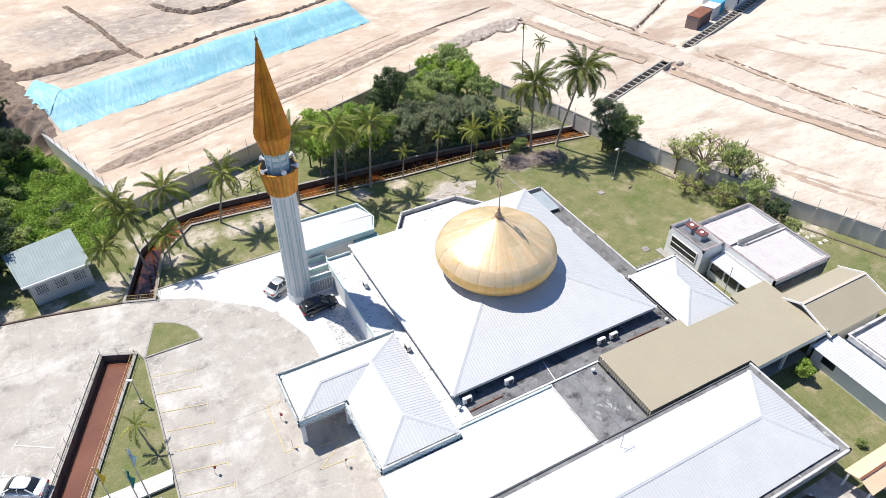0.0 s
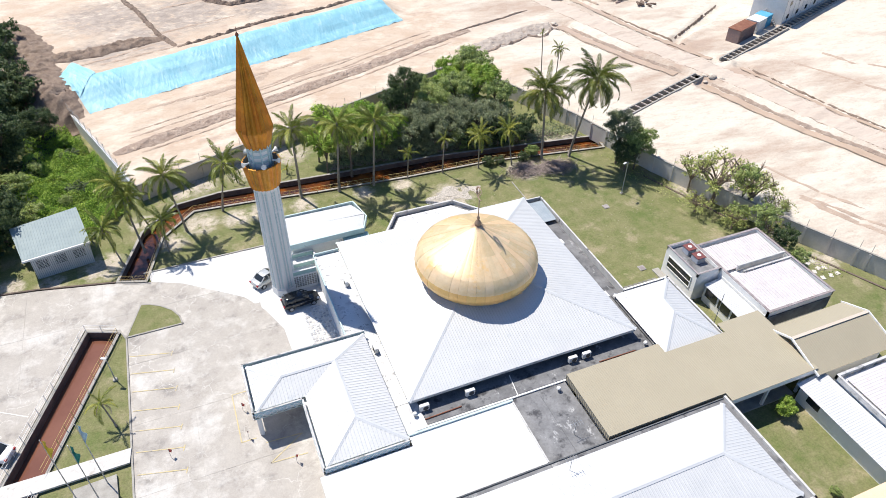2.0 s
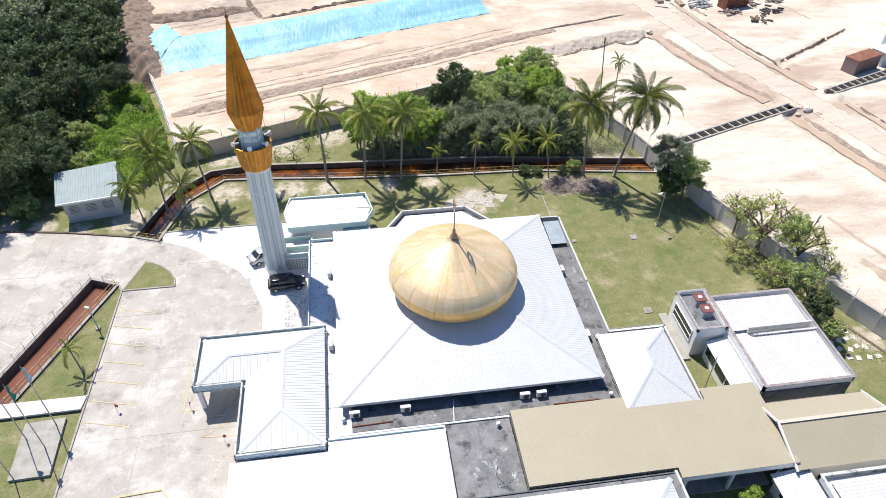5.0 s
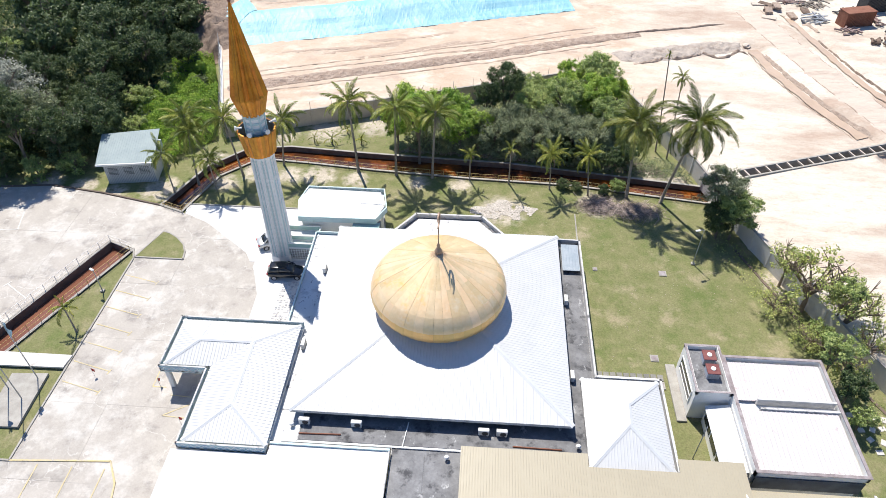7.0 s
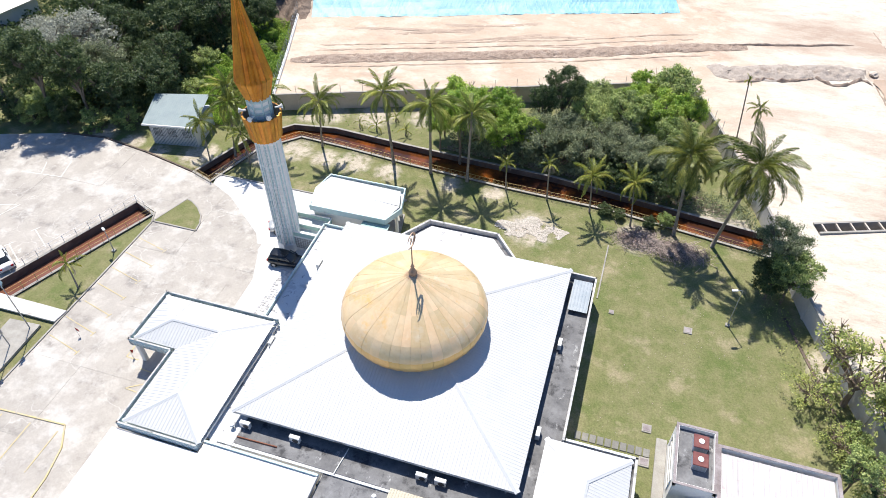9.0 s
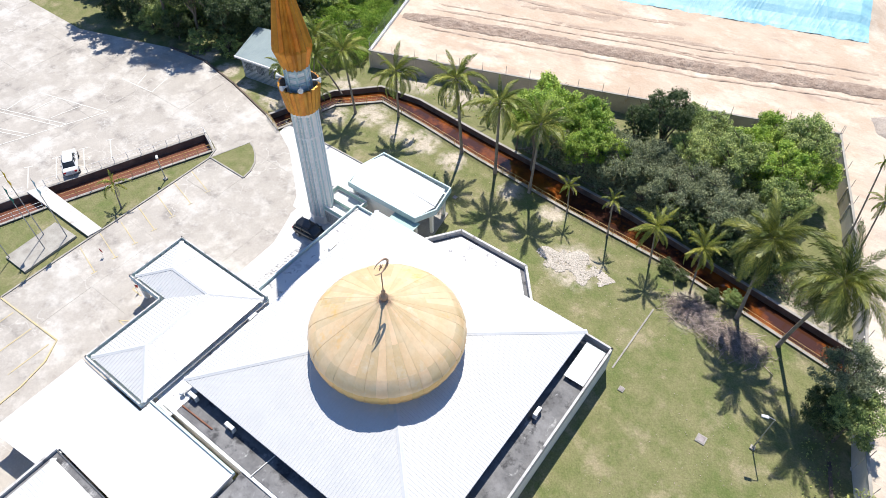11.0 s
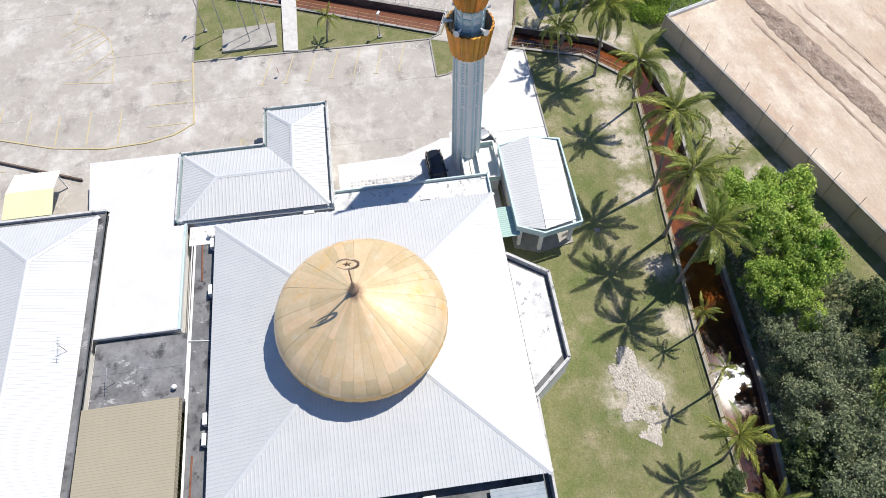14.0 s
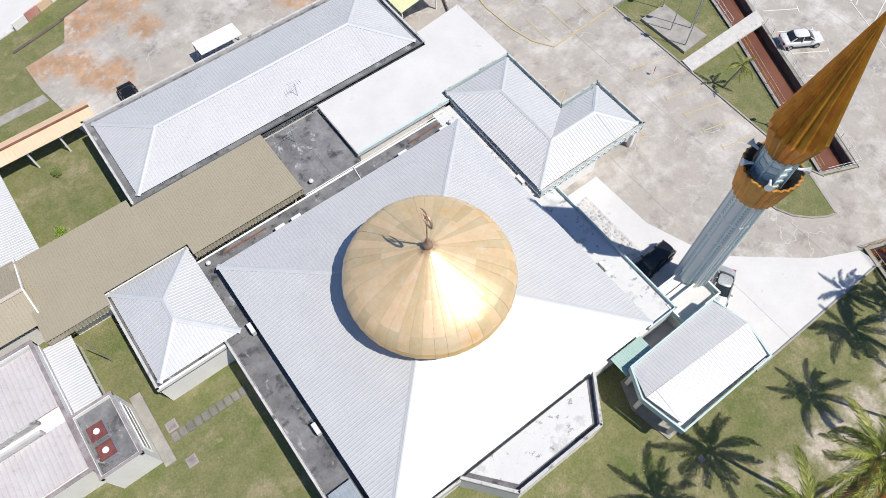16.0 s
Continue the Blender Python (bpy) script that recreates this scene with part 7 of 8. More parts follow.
def car(x, y, yaw, paint, label, length=4.3, tall=1.44, hatch=False):
    """A car along +x: lofted body, dark glasshouse, painted roof, wheels, lamps, mirrors."""
    c = thing("car", 0, 0, 0, label, "car", "parked cars")
    L, W = length / 2, 0.86
    tail = 0.97 if not hatch else 1.0
    rows = [(-L, 0.62, 0.40, 0.80), (-L + 0.12, 0.78, 0.28, tail - 0.04), (-L + 0.6, 0.85, 0.24, tail), (-0.7, W, 0.22, 0.96), (0.3, W, 0.22, 0.95), (L - 1.2, 0.85, 0.22, 0.93), (L - 0.5, 0.80, 0.24, 0.80), (L - 0.12, 0.70, 0.28, 0.66), (L, 0.52, 0.38, 0.56)]
    bm = bmesh.new()
    loft(bm, [[(px, -w * 0.9, lo), (px, -w, lo + (hi - lo) * 0.35), (px, -w * 0.98, lo + (hi - lo) * 0.75), (px, -w * 0.86, hi - 0.02), (px, 0, hi + 0.03), (px, w * 0.86, hi - 0.02), (px, w * 0.98, lo + (hi - lo) * 0.75), (px, w, lo + (hi - lo) * 0.35), (px, w * 0.9, lo)] for px, w, lo, hi in rows])
    rounded(part("body", bm, paint, c))
    back0, back1 = (-L + 0.12, -L + 0.45) if hatch else (-L + 0.55, -L + 1.15)
    front0, front1 = L - 1.05, L - 1.85
    bm = bmesh.new()
    mid = (back1 + front1) / 2
    loft(bm, [[(px, -w, 0.86), (px, -w * 0.97, 0.86 + (h - 0.86) * 0.5), (px, -w * 0.82, h), (px, 0, h + 0.02), (px, w * 0.82, h), (px, w * 0.97, 0.86 + (h - 0.86) * 0.5), (px, w, 0.86)]
              for px, w, h in ((back0, 0.66, 0.92), (back0 * 0.5 + back1 * 0.5, 0.72, 1.18), (back1, 0.73, tall - 0.03), (mid, 0.74, tall), (front1, 0.73, tall - 0.03), (front1 * 0.5 + front0 * 0.5, 0.72, 1.17), (front0, 0.68, 0.90))])
    rounded(part("glasshouse", bm, GLASS, c, "dark tinted glass"), 1)
    bm = bmesh.new()
    loft(bm, [[(px, -w, h - 0.05), (px, -w * 0.9, h), (px, 0, h + 0.025), (px, w * 0.9, h), (px, w, h - 0.05)] for px, w, h in ((back1 - 0.12, 0.56, tall - 0.05), (back1 + 0.15, 0.63, tall), (mid, 0.65, tall + 0.02), (front1 - 0.1, 0.63, tall), (front1 + 0.12, 0.56, tall - 0.05))])
    rounded(part("roof", bm, paint, c), 1)
    for s in (-1, 1):
        for a, b in (((back0 + 0.06, 0.68 * s, 0.93), (back1, 0.62 * s, tall - 0.04)), ((front0 - 0.06, 0.70 * s, 0.92), (front1, 0.62 * s, tall - 0.04)), ((mid, 0.755 * s, 0.93), (mid, 0.65 * s, tall - 0.04))):
            bm = bmesh.new()
            bar(bm, a, b, 0.09, 0.06)
            part("pillar", bm, paint, c)
    for wx in (-L + 0.78, L - 0.82):
        for s in (-1, 1):
            bm = bmesh.new()
            tube(bm, [(wx, s * 0.66, 0.31), (wx, s * 0.87, 0.31)], 0.31, 16)
            w = part("wheel", bm, RUBBER, c)
            bm = bmesh.new()
            tube(bm, [(wx, s * 0.80, 0.31), (wx, s * 0.885, 0.31)], 0.2, 12)
            part("rim", bm, STEEL, w)
    for s in (-1, 1):
        bm = bmesh.new()
        box(bm, L - 0.42, L - 0.10, s * 0.56 - 0.15, s * 0.56 + 0.15, 0.56, 0.70, 0.03)
        part("headlight", bm, LAMPGLASS, c)
        bm = bmesh.new()
        box(bm, -L + 0.0, -L + 0.16, s * 0.58 - 0.14, s * 0.58 + 0.14, 0.64, 0.84, 0.03)
        part("tail_light", bm, REDLENS, c)
        bm = bmesh.new()
        box(bm, L - 1.5, L - 1.36, s * 0.86 - 0.1, s * 0.86 + 0.1, 0.92, 1.04, 0.02)
        part("mirror", bm, paint, c)
    bm = bmesh.new()
    box(bm, L - 0.08, L + 0.005, -0.38, 0.38, 0.36, 0.48)
    part("grille", bm, DARK, c)
    c.matrix_basis = pose(x, y, 0.06, 0, 0, yaw)
    return c


car(-15.7, 42.9, 150, CARWHITE, "white saloon car parked in the concrete yard", 4.3)
car(10.9, 56.6, 28, CARSILVER, "silver saloon car beside the minaret", 3.9)
car(13.5, 51.6, 4, CARBLACK, "black people carrier beside the minaret", 4.05, 1.52, True)
car(40.5, 9.6, 90, CARBLACK, "black saloon car behind the long hall", 4.2)

# ---- link building between minaret and hall ----
gate = thing("link_block", 14.4, 56, 0, "low white block with teal lattice parapets beside the minaret", "building")
walls(gate, rect(12.9, 16.05, 54.6, 57.0), -0.1, 1.9, WALL)
for p, z0, z1 in (((12.4, 55.3, 16.4, 55.3), 1.9, 2.6), ((16.4, 55.3, 16.4, 57.0), 1.9, 2.6), ((16.4, 57.0, 12.4, 57.0), 1.9, 2.6), ((12.4, 57.0, 12.4, 55.6), 1.9, 2.6), ((13.3, 53.9, 16.0, 53.9), 2.0, 2.7)):
    a, b = V(p[0], p[1], 0), V(p[2], p[3], 0)
    bm = bmesh.new()
    for z in (z0 + 0.05, z1 - 0.05):
        bar(bm, a + V(0, 0, z), b + V(0, 0, z), 0.13, 0.08)
    n = max(2, int((b - a).length / 0.45))
    for i in range(n):
        q, r = a.lerp(b, i / n), a.lerp(b, (i + 1) / n)
        bar(bm, q + V(0, 0, z0 + 0.05), r + V(0, 0, z1 - 0.05), 0.035, 0.06)
        bar(bm, q + V(0, 0, z1 - 0.05), r + V(0, 0, z0 + 0.05), 0.035, 0.06)
    part("lattice_parapet", bm, WALL, gate, "white lattice on a teal parapet")
    bm = bmesh.new()
    bar(bm, a + V(0, 0, (z0 + z1) / 2), b + V(0, 0, (z0 + z1) / 2), 0.04, z1 - z0 - 0.1)
    part("parapet_back", bm, LINKTEAL, gate)
walls(gate, rect(13.3, 16.0, 53.86, 54.5), -0.1, 2.0, WALL, "screen_wall")
for i in range(9):
    for j in range(6):
        bm = bmesh.new()
        box(bm, 13.42 + i * 0.28, 13.62 + i * 0.28, 53.82, 53.858, 0.45 + j * 0.25, 0.61 + j * 0.25)
        part("screen_block", bm, KERB, gate)
bm = bmesh.new()
box(bm, 12.5, 16.3, 55.4, 56.9, 1.904, 1.95)
part("flat_roof", bm, WHITE_PAVE, gate)

# ---- air-conditioning units ----
ac0 = None


def ac_unit(x, y, z, yaw):
    global ac0
    if ac0 is None:
        ac0 = thing("ac_unit", 0, 0, 0, "white air-conditioning condenser on the flat roof", "air conditioner", "air conditioners")
        bm = bmesh.new()
        box(bm, -0.45, 0.45, -0.17, 0.17, 0.1, 0.75, 0.03)
        part("casing", bm, ACWHITE, ac0)
        bm = bmesh.new()
        tube(bm, [(0.1, -0.175, 0.42), (0.1, -0.19, 0.42)], 0.26, 16)
        part("fan_grille", bm, DARK, ac0)
        for s in (-0.35, 0.35):
            bm = bmesh.new()
            box(bm, s - 0.03, s + 0.03, -0.2, 0.2, 0, 0.1)
            part("foot", bm, STEEL, ac0)
        ac0.matrix_basis = pose(x, y, z, 0, 0, yaw)
        return ac0
    return copy_thing(ac0, pose(x, y, z, 0, 0, yaw))


for x, y, z, yaw in ((20.2, 31.75, 2.5, 0), (24.6, 31.75, 2.5, 0), (35.2, 31.7, 2.5, 0), (36.7, 31.7, 2.5, 0), (42.95, 47.2, 2.5, 90), (42.9, 37.9, 2.5, 90), (18.3, 50.0, 2.51, -90), (18.3, 39.9, 2.51, -90)):
    ac_unit(x, y, z, yaw)
for y in (40.15, 38.6):
    t = thing("chiller_unit", 55.05, y, 3.34, "boxy rooftop cooling unit with a rusty red top", "cooling unit", "rooftop cooling units")
    bm = bmesh.new()
    box(bm, 54.52, 55.58, y - 0.54, y + 0.54, 3.34, 4.05, 0.04)
    part("casing", bm, PLATE, t)
    for s_ in (-1, 1):
        for k in range(4):
            bm = bmesh.new()
            box(bm, 54.62 + k * 0.23, 54.79 + k * 0.23, y + s_ * 0.545 - 0.012, y + s_ * 0.545 + 0.012, 3.5, 3.95)
            part("coil_panel", bm, STEEL, t)
    bm = bmesh.new()
    box(bm, 54.48, 55.62, y - 0.58, y + 0.58, 4.054, 4.16, 0.03)
    part("top_plate", bm, MAROON, t)
    bm = bmesh.new()
    tube(bm, [(55.05, y, 4.16), (55.05, y, 4.22)], 0.22, 16)
    part("fan_cover", bm, WALL, t)


# ---- lamps, flags, railings ----
def lamp(x, y, h, yaw, label="grey street lamp with a bent arm", reach=1.0):
    t = thing("street_lamp", x, y, 0, label, "lamp post", "lamp posts")
    bm = bmesh.new()
    tube(bm, [(x, y, 0), (x, y, 0.5), (x, y, h)], [0.09, 0.06, 0.04], 7)
    part("pole", bm, STEEL, t)
    c, s = math.cos(radians(yaw)) * reach, math.sin(radians(yaw)) * reach
    bm = bmesh.new()
    tube(bm, [(x, y, h), (x + 0.3 * c, y + 0.3 * s, h + 0.12), (x + 0.55 * c, y + 0.55 * s, h + 0.14)], 0.035, 6)
    part("arm", bm, STEEL, t)
    bm = bmesh.new()
    box(bm, -0.28, 0.28, -0.13, 0.13, -0.06, 0.06, 0.03, pose(x + 0.75 * c, y + 0.75 * s, h + 0.14, 0, 0, yaw))
    part("head", bm, LAMPGLASS, t)
    bm = bmesh.new()
    box(bm, x - 0.2, x + 0.2, y - 0.2, y + 0.2, -0.05, 0.15, 0.02)
    part("base", bm, KERB, t)
    return t


lamp(57.9, 56.5, 4.9, 200)
lamp(-5.5, 47.9, 2.9, 150, "short grey lamp post on the grass strip", 0.3)
lamp(-9.2, 29.1, 5.2, 150)
pole = thing("leaning_pole", 53.0, 32.2, 0, "thin leaning grey steel pole beside the annex", "pole")
bm = bmesh.new()
tube(bm, [(53.0, 32.2, -0.1), (53.05, 32.3, 4.6)], [0.05, 0.035], 6)
part("shaft", bm, STEEL, pole)
slab = thing("flag_plinth", -7.3, 33.9, 0, "grey concrete flag plinth on the grass strip", "plinth")
bm = bmesh.new()
prism(bm, [(-8.8, 31.0), (-5.5, 31.1), (-5.7, 36.9), (-9.1, 36.7)], -0.05, 0.22)
part("plinth_slab", bm, KERB, slab)
for x, y, h, cl, name in ((-8.5, 35.0, 9.2, CLOTH_Y, "yellow"), (-6.7, 34.0, 8.9, CLOTH_G, "dark green"), (-6.4, 36.3, 8.3, CLOTH_B, "pale blue"), (-8.4, 31.2, 7.2, CLOTH_Y, "faded yellow")):
    t = thing("flagpole", x, y, 0.0, "thin white flagpole with a limp %s flag" % name, "flagpole", "flagpoles")
    bm = bmesh.new()
    tube(bm, [(x, y, -0.05), (x, y, h)], [0.06, 0.03], 6)
    part("pole", bm, STEEL, t)
    bm = bmesh.new()
    n = 6
    a = [bm.verts.new((x + 0.12 + 0.06 * i + 0.08 * math.sin(i * 2), y + 0.08 * math.sin(i * 1.7), h - 0.15 - 0.30 * i)) for i in range(n)]
    b = [bm.verts.new((x + 0.04 + 0.02 * math.sin(i), y - 0.05 + 0.04 * math.sin(i * 2.1), h - 0.95 - 0.28 * i)) for i in range(n)]
    for i in range(n - 1):
        bm.faces.new((a[i], a[i + 1], b[i + 1], b[i]))
    ob = part("flag", bm, cl, t)
    ob.modifiers.new("thick", "SOLIDIFY").thickness = 0.01

bridge = thing("footbridge", -9.7, 38.4, 0, "white concrete footbridge and path over the drain", "footbridge")
bm = bmesh.new()
prism(bm, [(-15.6, 37.4), (-4.6, 37.6), (-4.4, 39.1), (-14.9, 39.1)], 0.10, 0.30)
part("deck", bm, DECK, bridge)


def railing(name, pts, label, material, h=0.95, step=1.5, z0=0.1, bars=False):
    r = thing(name, pts[0][0], pts[0][1], 0, label, "railing")
    for a, b in zip(pts, pts[1:]):
        a, b = V(*a), V(*b)
        L = (b - a).length
        d = (b - a) / L
        n = max(1, round(L / step))
        for i in range(n):
            p = a + d * (L * i / n)
            bm = bmesh.new()
            box(bm, p.x - 0.022, p.x + 0.022, p.y - 0.022, p.y + 0.022, z0, z0 + h)
            part("post", bm, material, r)
        for z in (z0 + h, z0 + h * 0.5):
            bm = bmesh.new()
            bar(bm, (a.x, a.y, z), (b.x, b.y, z), 0.026, 0.026)
            part("rail", bm, material, r)
        if bars:
            bm = bmesh.new()
            k = 0.2
            while k < L:
                p = a + d * k
                bar(bm, (p.x, p.y, z0 + 0.1), (p.x, p.y, z0 + h), 0.011, 0.011)
                k += 0.16
            part("bar_screen", bm, material, r)
    return r


railing("drain_railing", [(-22.3, 20.2), (-15.5, 37.2)], "white pipe railing along the drain", WALL)
railing("drain_railing", [(-14.9, 39.2), (-8.05, 55.6), (-5.0, 54.4)], "white pipe railing along the drain", WALL)
railing("drain_railing", [(-5.0, 54.0), (-11.4, 39.1)], "thin yellow railing along the drain", OCHRE)
railing("drain_railing", [(-12.0, 37.2), (-16.5, 24.8)], "thin white railing along the drain", WALL)
railing("canal_railing", [(-4.4, 62.3), (-1.7, 61.3), (0.6, 68.8), (4.7, 73.0), (11.3, 72.4), (20.3, 71.4), (32.8, 70.4), (45.0, 69.9), (61.8, 67.3)], "yellow ochre steel railing along the rusty drain", OCHRE, 0.9, 1.8, 0.1, True)

for x, y, s in ((51.5, 42.8, 0.8), (51.55, 39.6, 0.85), (54.3, 54.7, 0.8), (47.0, 54.9, 0.5), (21.8, 65.0, 0.45)):
    t = thing("manhole", x, y, 0, "square concrete manhole cover in the lawn", "manhole", "manholes in the lawn")
    bm = bmesh.new()
    box(bm, x - s / 2, x + s / 2, y - s / 2, y + s / 2, -0.1, 0.06, 0.02)
    part("rim", bm, KERB, t)
    bm = bmesh.new()
    box(bm, x - s * 0.36, x + s * 0.36, y - s * 0.36, y + s * 0.36, 0.064, 0.085, 0.01)
    part("cover", bm, COPING, t)
kerb_line("lawn_gutter", [(45.4, 56.3), (45.5, 64.3)], "thin concrete gutter across the lawn", 0.14, 0.04)
kerb_line("wall_gutter", [(63.2, 59.1), (69.4, 41.7), (73.8, 32.4), (82.4, 13.6)], "dark narrow gutter beside the boundary wall", 0.28, 0.03, CANALWALL)
loose = thing("loose_slabs", 69.4, 35.4, 0, "broken pale paving slabs lying in the grass", "paving")
rl = random.Random(8)
for k in range(16):
    x, y = 68.0 + (k % 4) * 0.85 + rl.uniform(-0.2, 0.2) + k * 0.09, 37.4 - (k // 4) * 1.2 + rl.uniform(-0.2, 0.2)
    bm = bmesh.new()
    box(bm, -0.3, 0.3, -0.24, 0.24, -0.08, 0.015, 0.02, pose(x, y, 0, rl.uniform(-3, 3), rl.uniform(-3, 3), rl.uniform(0, 90)))
    part("slab", bm, PALEWALL, loose)
step = thing("stepping_stones", 48.5, 42.5, 0, "row of grey concrete stepping stones in the lawn", "path")
for i in range(10):
    bm = bmesh.new()
    box(bm, 45.75 + i * 0.63, 46.27 + i * 0.63, 40.1, 40.85, -0.1, 0.05, 0.02)
    part("stepping_stone", bm, STONE, step)
cano = thing("canopy", 12.3, 15.4, 0, "small canopy with cream and yellow roof slopes", "canopy")
for g in ([(14.7, 13.1, 2.3), (14.7, 17.4, 2.3), (12.2, 17.4, 2.75), (12.2, 13.2, 2.75)], [(9.9, 17.5, 2.35), (9.9, 13.4, 2.35), (12.2, 13.2, 2.75), (12.2, 17.4, 2.75)]):
    bm = bmesh.new()
    ribbed(bm, g, 0.35, 0.1, 0.03)
    part("roof_sheet", bm, CREAM if g[0][0] < 12 else PALE_LIME, cano)
for x in (10.2, 14.4):
    for y in (13.6, 17.1):
        bm = bmesh.new()
        box(bm, x - 0.06, x + 0.06, y - 0.06, y + 0.06, 0, 2.35)
        part("post", bm, WALL, cano)
rw = thing("retaining_kerb", 7, 12, 0, "low dark wall with rusty stains behind the yard", "wall", kind="structure")
bm = bmesh.new()
bar(bm, (4.4, 5.4, 0.12), (9.6, 18.4, 0.12), 0.15, 0.5)
part("wall", bm, CANALWALL, rw)
kiosk = thing("low_shed", 22, -11, 0, "low flat-roofed shed with yellow-green walls by the yard", "shed")
KIOSK = [(15.8, -15.6), (28.4, -12.2), (27.5, -7.8), (14.9, -11.2)]
walls(kiosk, KIOSK, -0.1, 1.25, OLIVE, "roof_block")
parapet(kiosk, KIOSK, -0.1, 1.6, 0.18, LIME)
for k in range(4):
    bm = bmesh.new()
    p, q = V(*KIOSK[1]).lerp(V(*KIOSK[0]), 0.04 + 0.05 * k), V(*KIOSK[2]).lerp(V(*KIOSK[3]), 0.04 + 0.05 * k)
    bar(bm, (p.x, p.y, 1.5), (q.x, q.y, 1.5), 0.09, 0.09)
    part("roof_rail", bm, LIME, kiosk)
aw = thing("awning", 31, 9.2, 0, "white flat awning beside the long hall", "awning")
bm = bmesh.new()
ribbed(bm, [(28.6, 8.1, 2.1), (33.0, 8.1, 2.1), (33.0, 10.3, 2.3), (28.6, 10.3, 2.3)], 0.3)
part("roof_sheet", bm, WALL, aw)
for x in (28.6, 33.0):
    bm = bmesh.new()
    box(bm, x - 0.05, x + 0.05, 8.4, 8.5, 0, 2.1)
    part("post", bm, STEEL, aw)
for x, y, yaw in ((-1.3, 37.0, 20), (5.3, 36.3, 80), (8.7, 32.4, 40), (5.3, 39.6, 0)):
    t = thing("marker_flag", x, y, 0.06, "small red pennant on a thin stick on the concrete yard", "marker", "marker flags")
    bm = bmesh.new()
    tube(bm, [(x, y, 0.06), (x, y, 1.25)], 0.018, 5)
    part("stick", bm, STEEL, t)
    bm = bmesh.new()
    c, s = math.cos(radians(yaw)), math.sin(radians(yaw))
    vs = [bm.verts.new((x + u * c + v * s, y + u * s - v * c, z)) for u, z, v in ((0.02, 1.22, 0), (0.26, 0.95, 0.05), (0.18, 0.55, -0.04), (0.02, 0.8, 0))]
    bm.faces.new(vs)
    ob = part("flag", bm, REDLENS, t)
    ob.modifiers.new("thick", "SOLIDIFY").thickness = 0.02

# ---- building site ----
tarp = thing("tarpaulin", 20, 112, 3, "long wrinkled bright blue tarpaulin over an earth bank", "tarpaulin")
nv = 16
for part_no in range(7):
    bm = bmesh.new()
    grid = []
    u0, u1 = part_no / 7, (part_no + 1) / 7 + 0.006
    for i in range(49):
        row = []
        u = u0 + (u1 - u0) * i / 48
        for j in range(nv + 1):
            v = j / nv
            x = -6.8 + 58.8 * u * 0.951 - v * 8.0 * 0.308
            y = 101.0 + 58.4 * u * 0.308 + v * 8.0 * 0.951
            if j in (0, nv):
                y += 0.25 * noise.noise(V(u * 45, j, 2))
            lean = u * 58 + 2.2 * noise.noise(V(u * 9, 1, 8))
            fold = (1 - abs(noise.noise(V(lean * 0.55 + v * 1.6, v * 0.5, 0)))) ** 4
            crease = (1 - abs(noise.noise(V(lean * 1.3 - v * 5.0, v * 0.9, 3)))) ** 6
            z = pad_z(x, y) + (0.10 if 0 < j < nv else -0.03) + 0.004 * part_no + 0.07 * fold + 0.05 * crease * max(0, 0.4 + noise.noise(V(u * 14, v * 2, 5))) + 0.10 * noise.noise(V(u * 12, v * 1.5, 6))
            row.append(bm.verts.new((x, y, z)))
        grid.append(row)
    for i in range(48):
        for j in range(nv):
            bm.faces.new((grid[i][j], grid[i + 1][j], grid[i + 1][j + 1], grid[i][j + 1]))
    part("tarpaulin_sheet", bm, TARP, tarp)
# the flap thrown round the bank's end, with a torn edge
bm = bmesh.new()
corner = [V(-7.6, 104.6), V(-10.9, 109.9), V(-8.8, 115.6), V(-5.2, 110.0)]
grid = []
for i in range(25):
    row = []
    for j in range(13):
        u, v = i / 24, j / 12
        p = corner[0].lerp(corner[3], u).lerp(corner[1].lerp(corner[2], u), v)
        if i == 0:
            p += V(-0.4, -0.7) * (abs((v * 4) % 1 - 0.5) * 2 - 0.3)
        row.append(bm.verts.new((p.x, p.y, pad_z(p.x, p.y) + 0.16 + 0.16 * abs(noise.noise(V(u * 9, v * 2, 4))) + 0.06 * abs(noise.noise(V(u * 22, v * 5, 3))) - (0.18 if j == 12 else 0))))
    grid.append(row)
for i in range(24):
    for j in range(12):
        bm.faces.new((grid[i][j], grid[i + 1][j], grid[i + 1][j + 1], grid[i][j + 1]))
part("tarpaulin_flap", bm, TARP, tarp)


def container(x, y, yaw, lx, material, label, h=2.5, roof=None):
    t = thing("container", 0, 0, 0, label, "container", "site containers")
    bm = bmesh.new()
    box(bm, -lx / 2, lx / 2, -1.2, 1.2, 0.1, h, 0.03)
    part("body", bm, material, t)
    bm = bmesh.new()
    k = -lx / 2 + 0.2
    while k < lx / 2 - 0.1:
        for s in (-1, 1):
            bar(bm, (k, s * 1.215, 0.25), (k, s * 1.215, h - 0.15), 0.1, 0.05)
        k += 0.28
    tagged(part("corrugation", bm, material, t), kind="stuff")
    bm = bmesh.new()
    box(bm, -lx / 2 - 0.05, lx / 2 + 0.05, -1.25, 1.25, h + 0.004, h + 0.1, 0.02)
    part("roof", bm, roof or material, t)
    bm = bmesh.new()
    box(bm, lx / 2 + 0.004, lx / 2 + 0.03, -1.0, -0.02, 0.25, h - 0.15)
    box(bm, lx / 2 + 0.004, lx / 2 + 0.03, 0.02, 1.0, 0.25, h - 0.15)
    part("door", bm, DARK, t)
    t.matrix_basis = pose(x, y, pad_z(x, y) - 0.1, 0, 0, yaw)
    return t


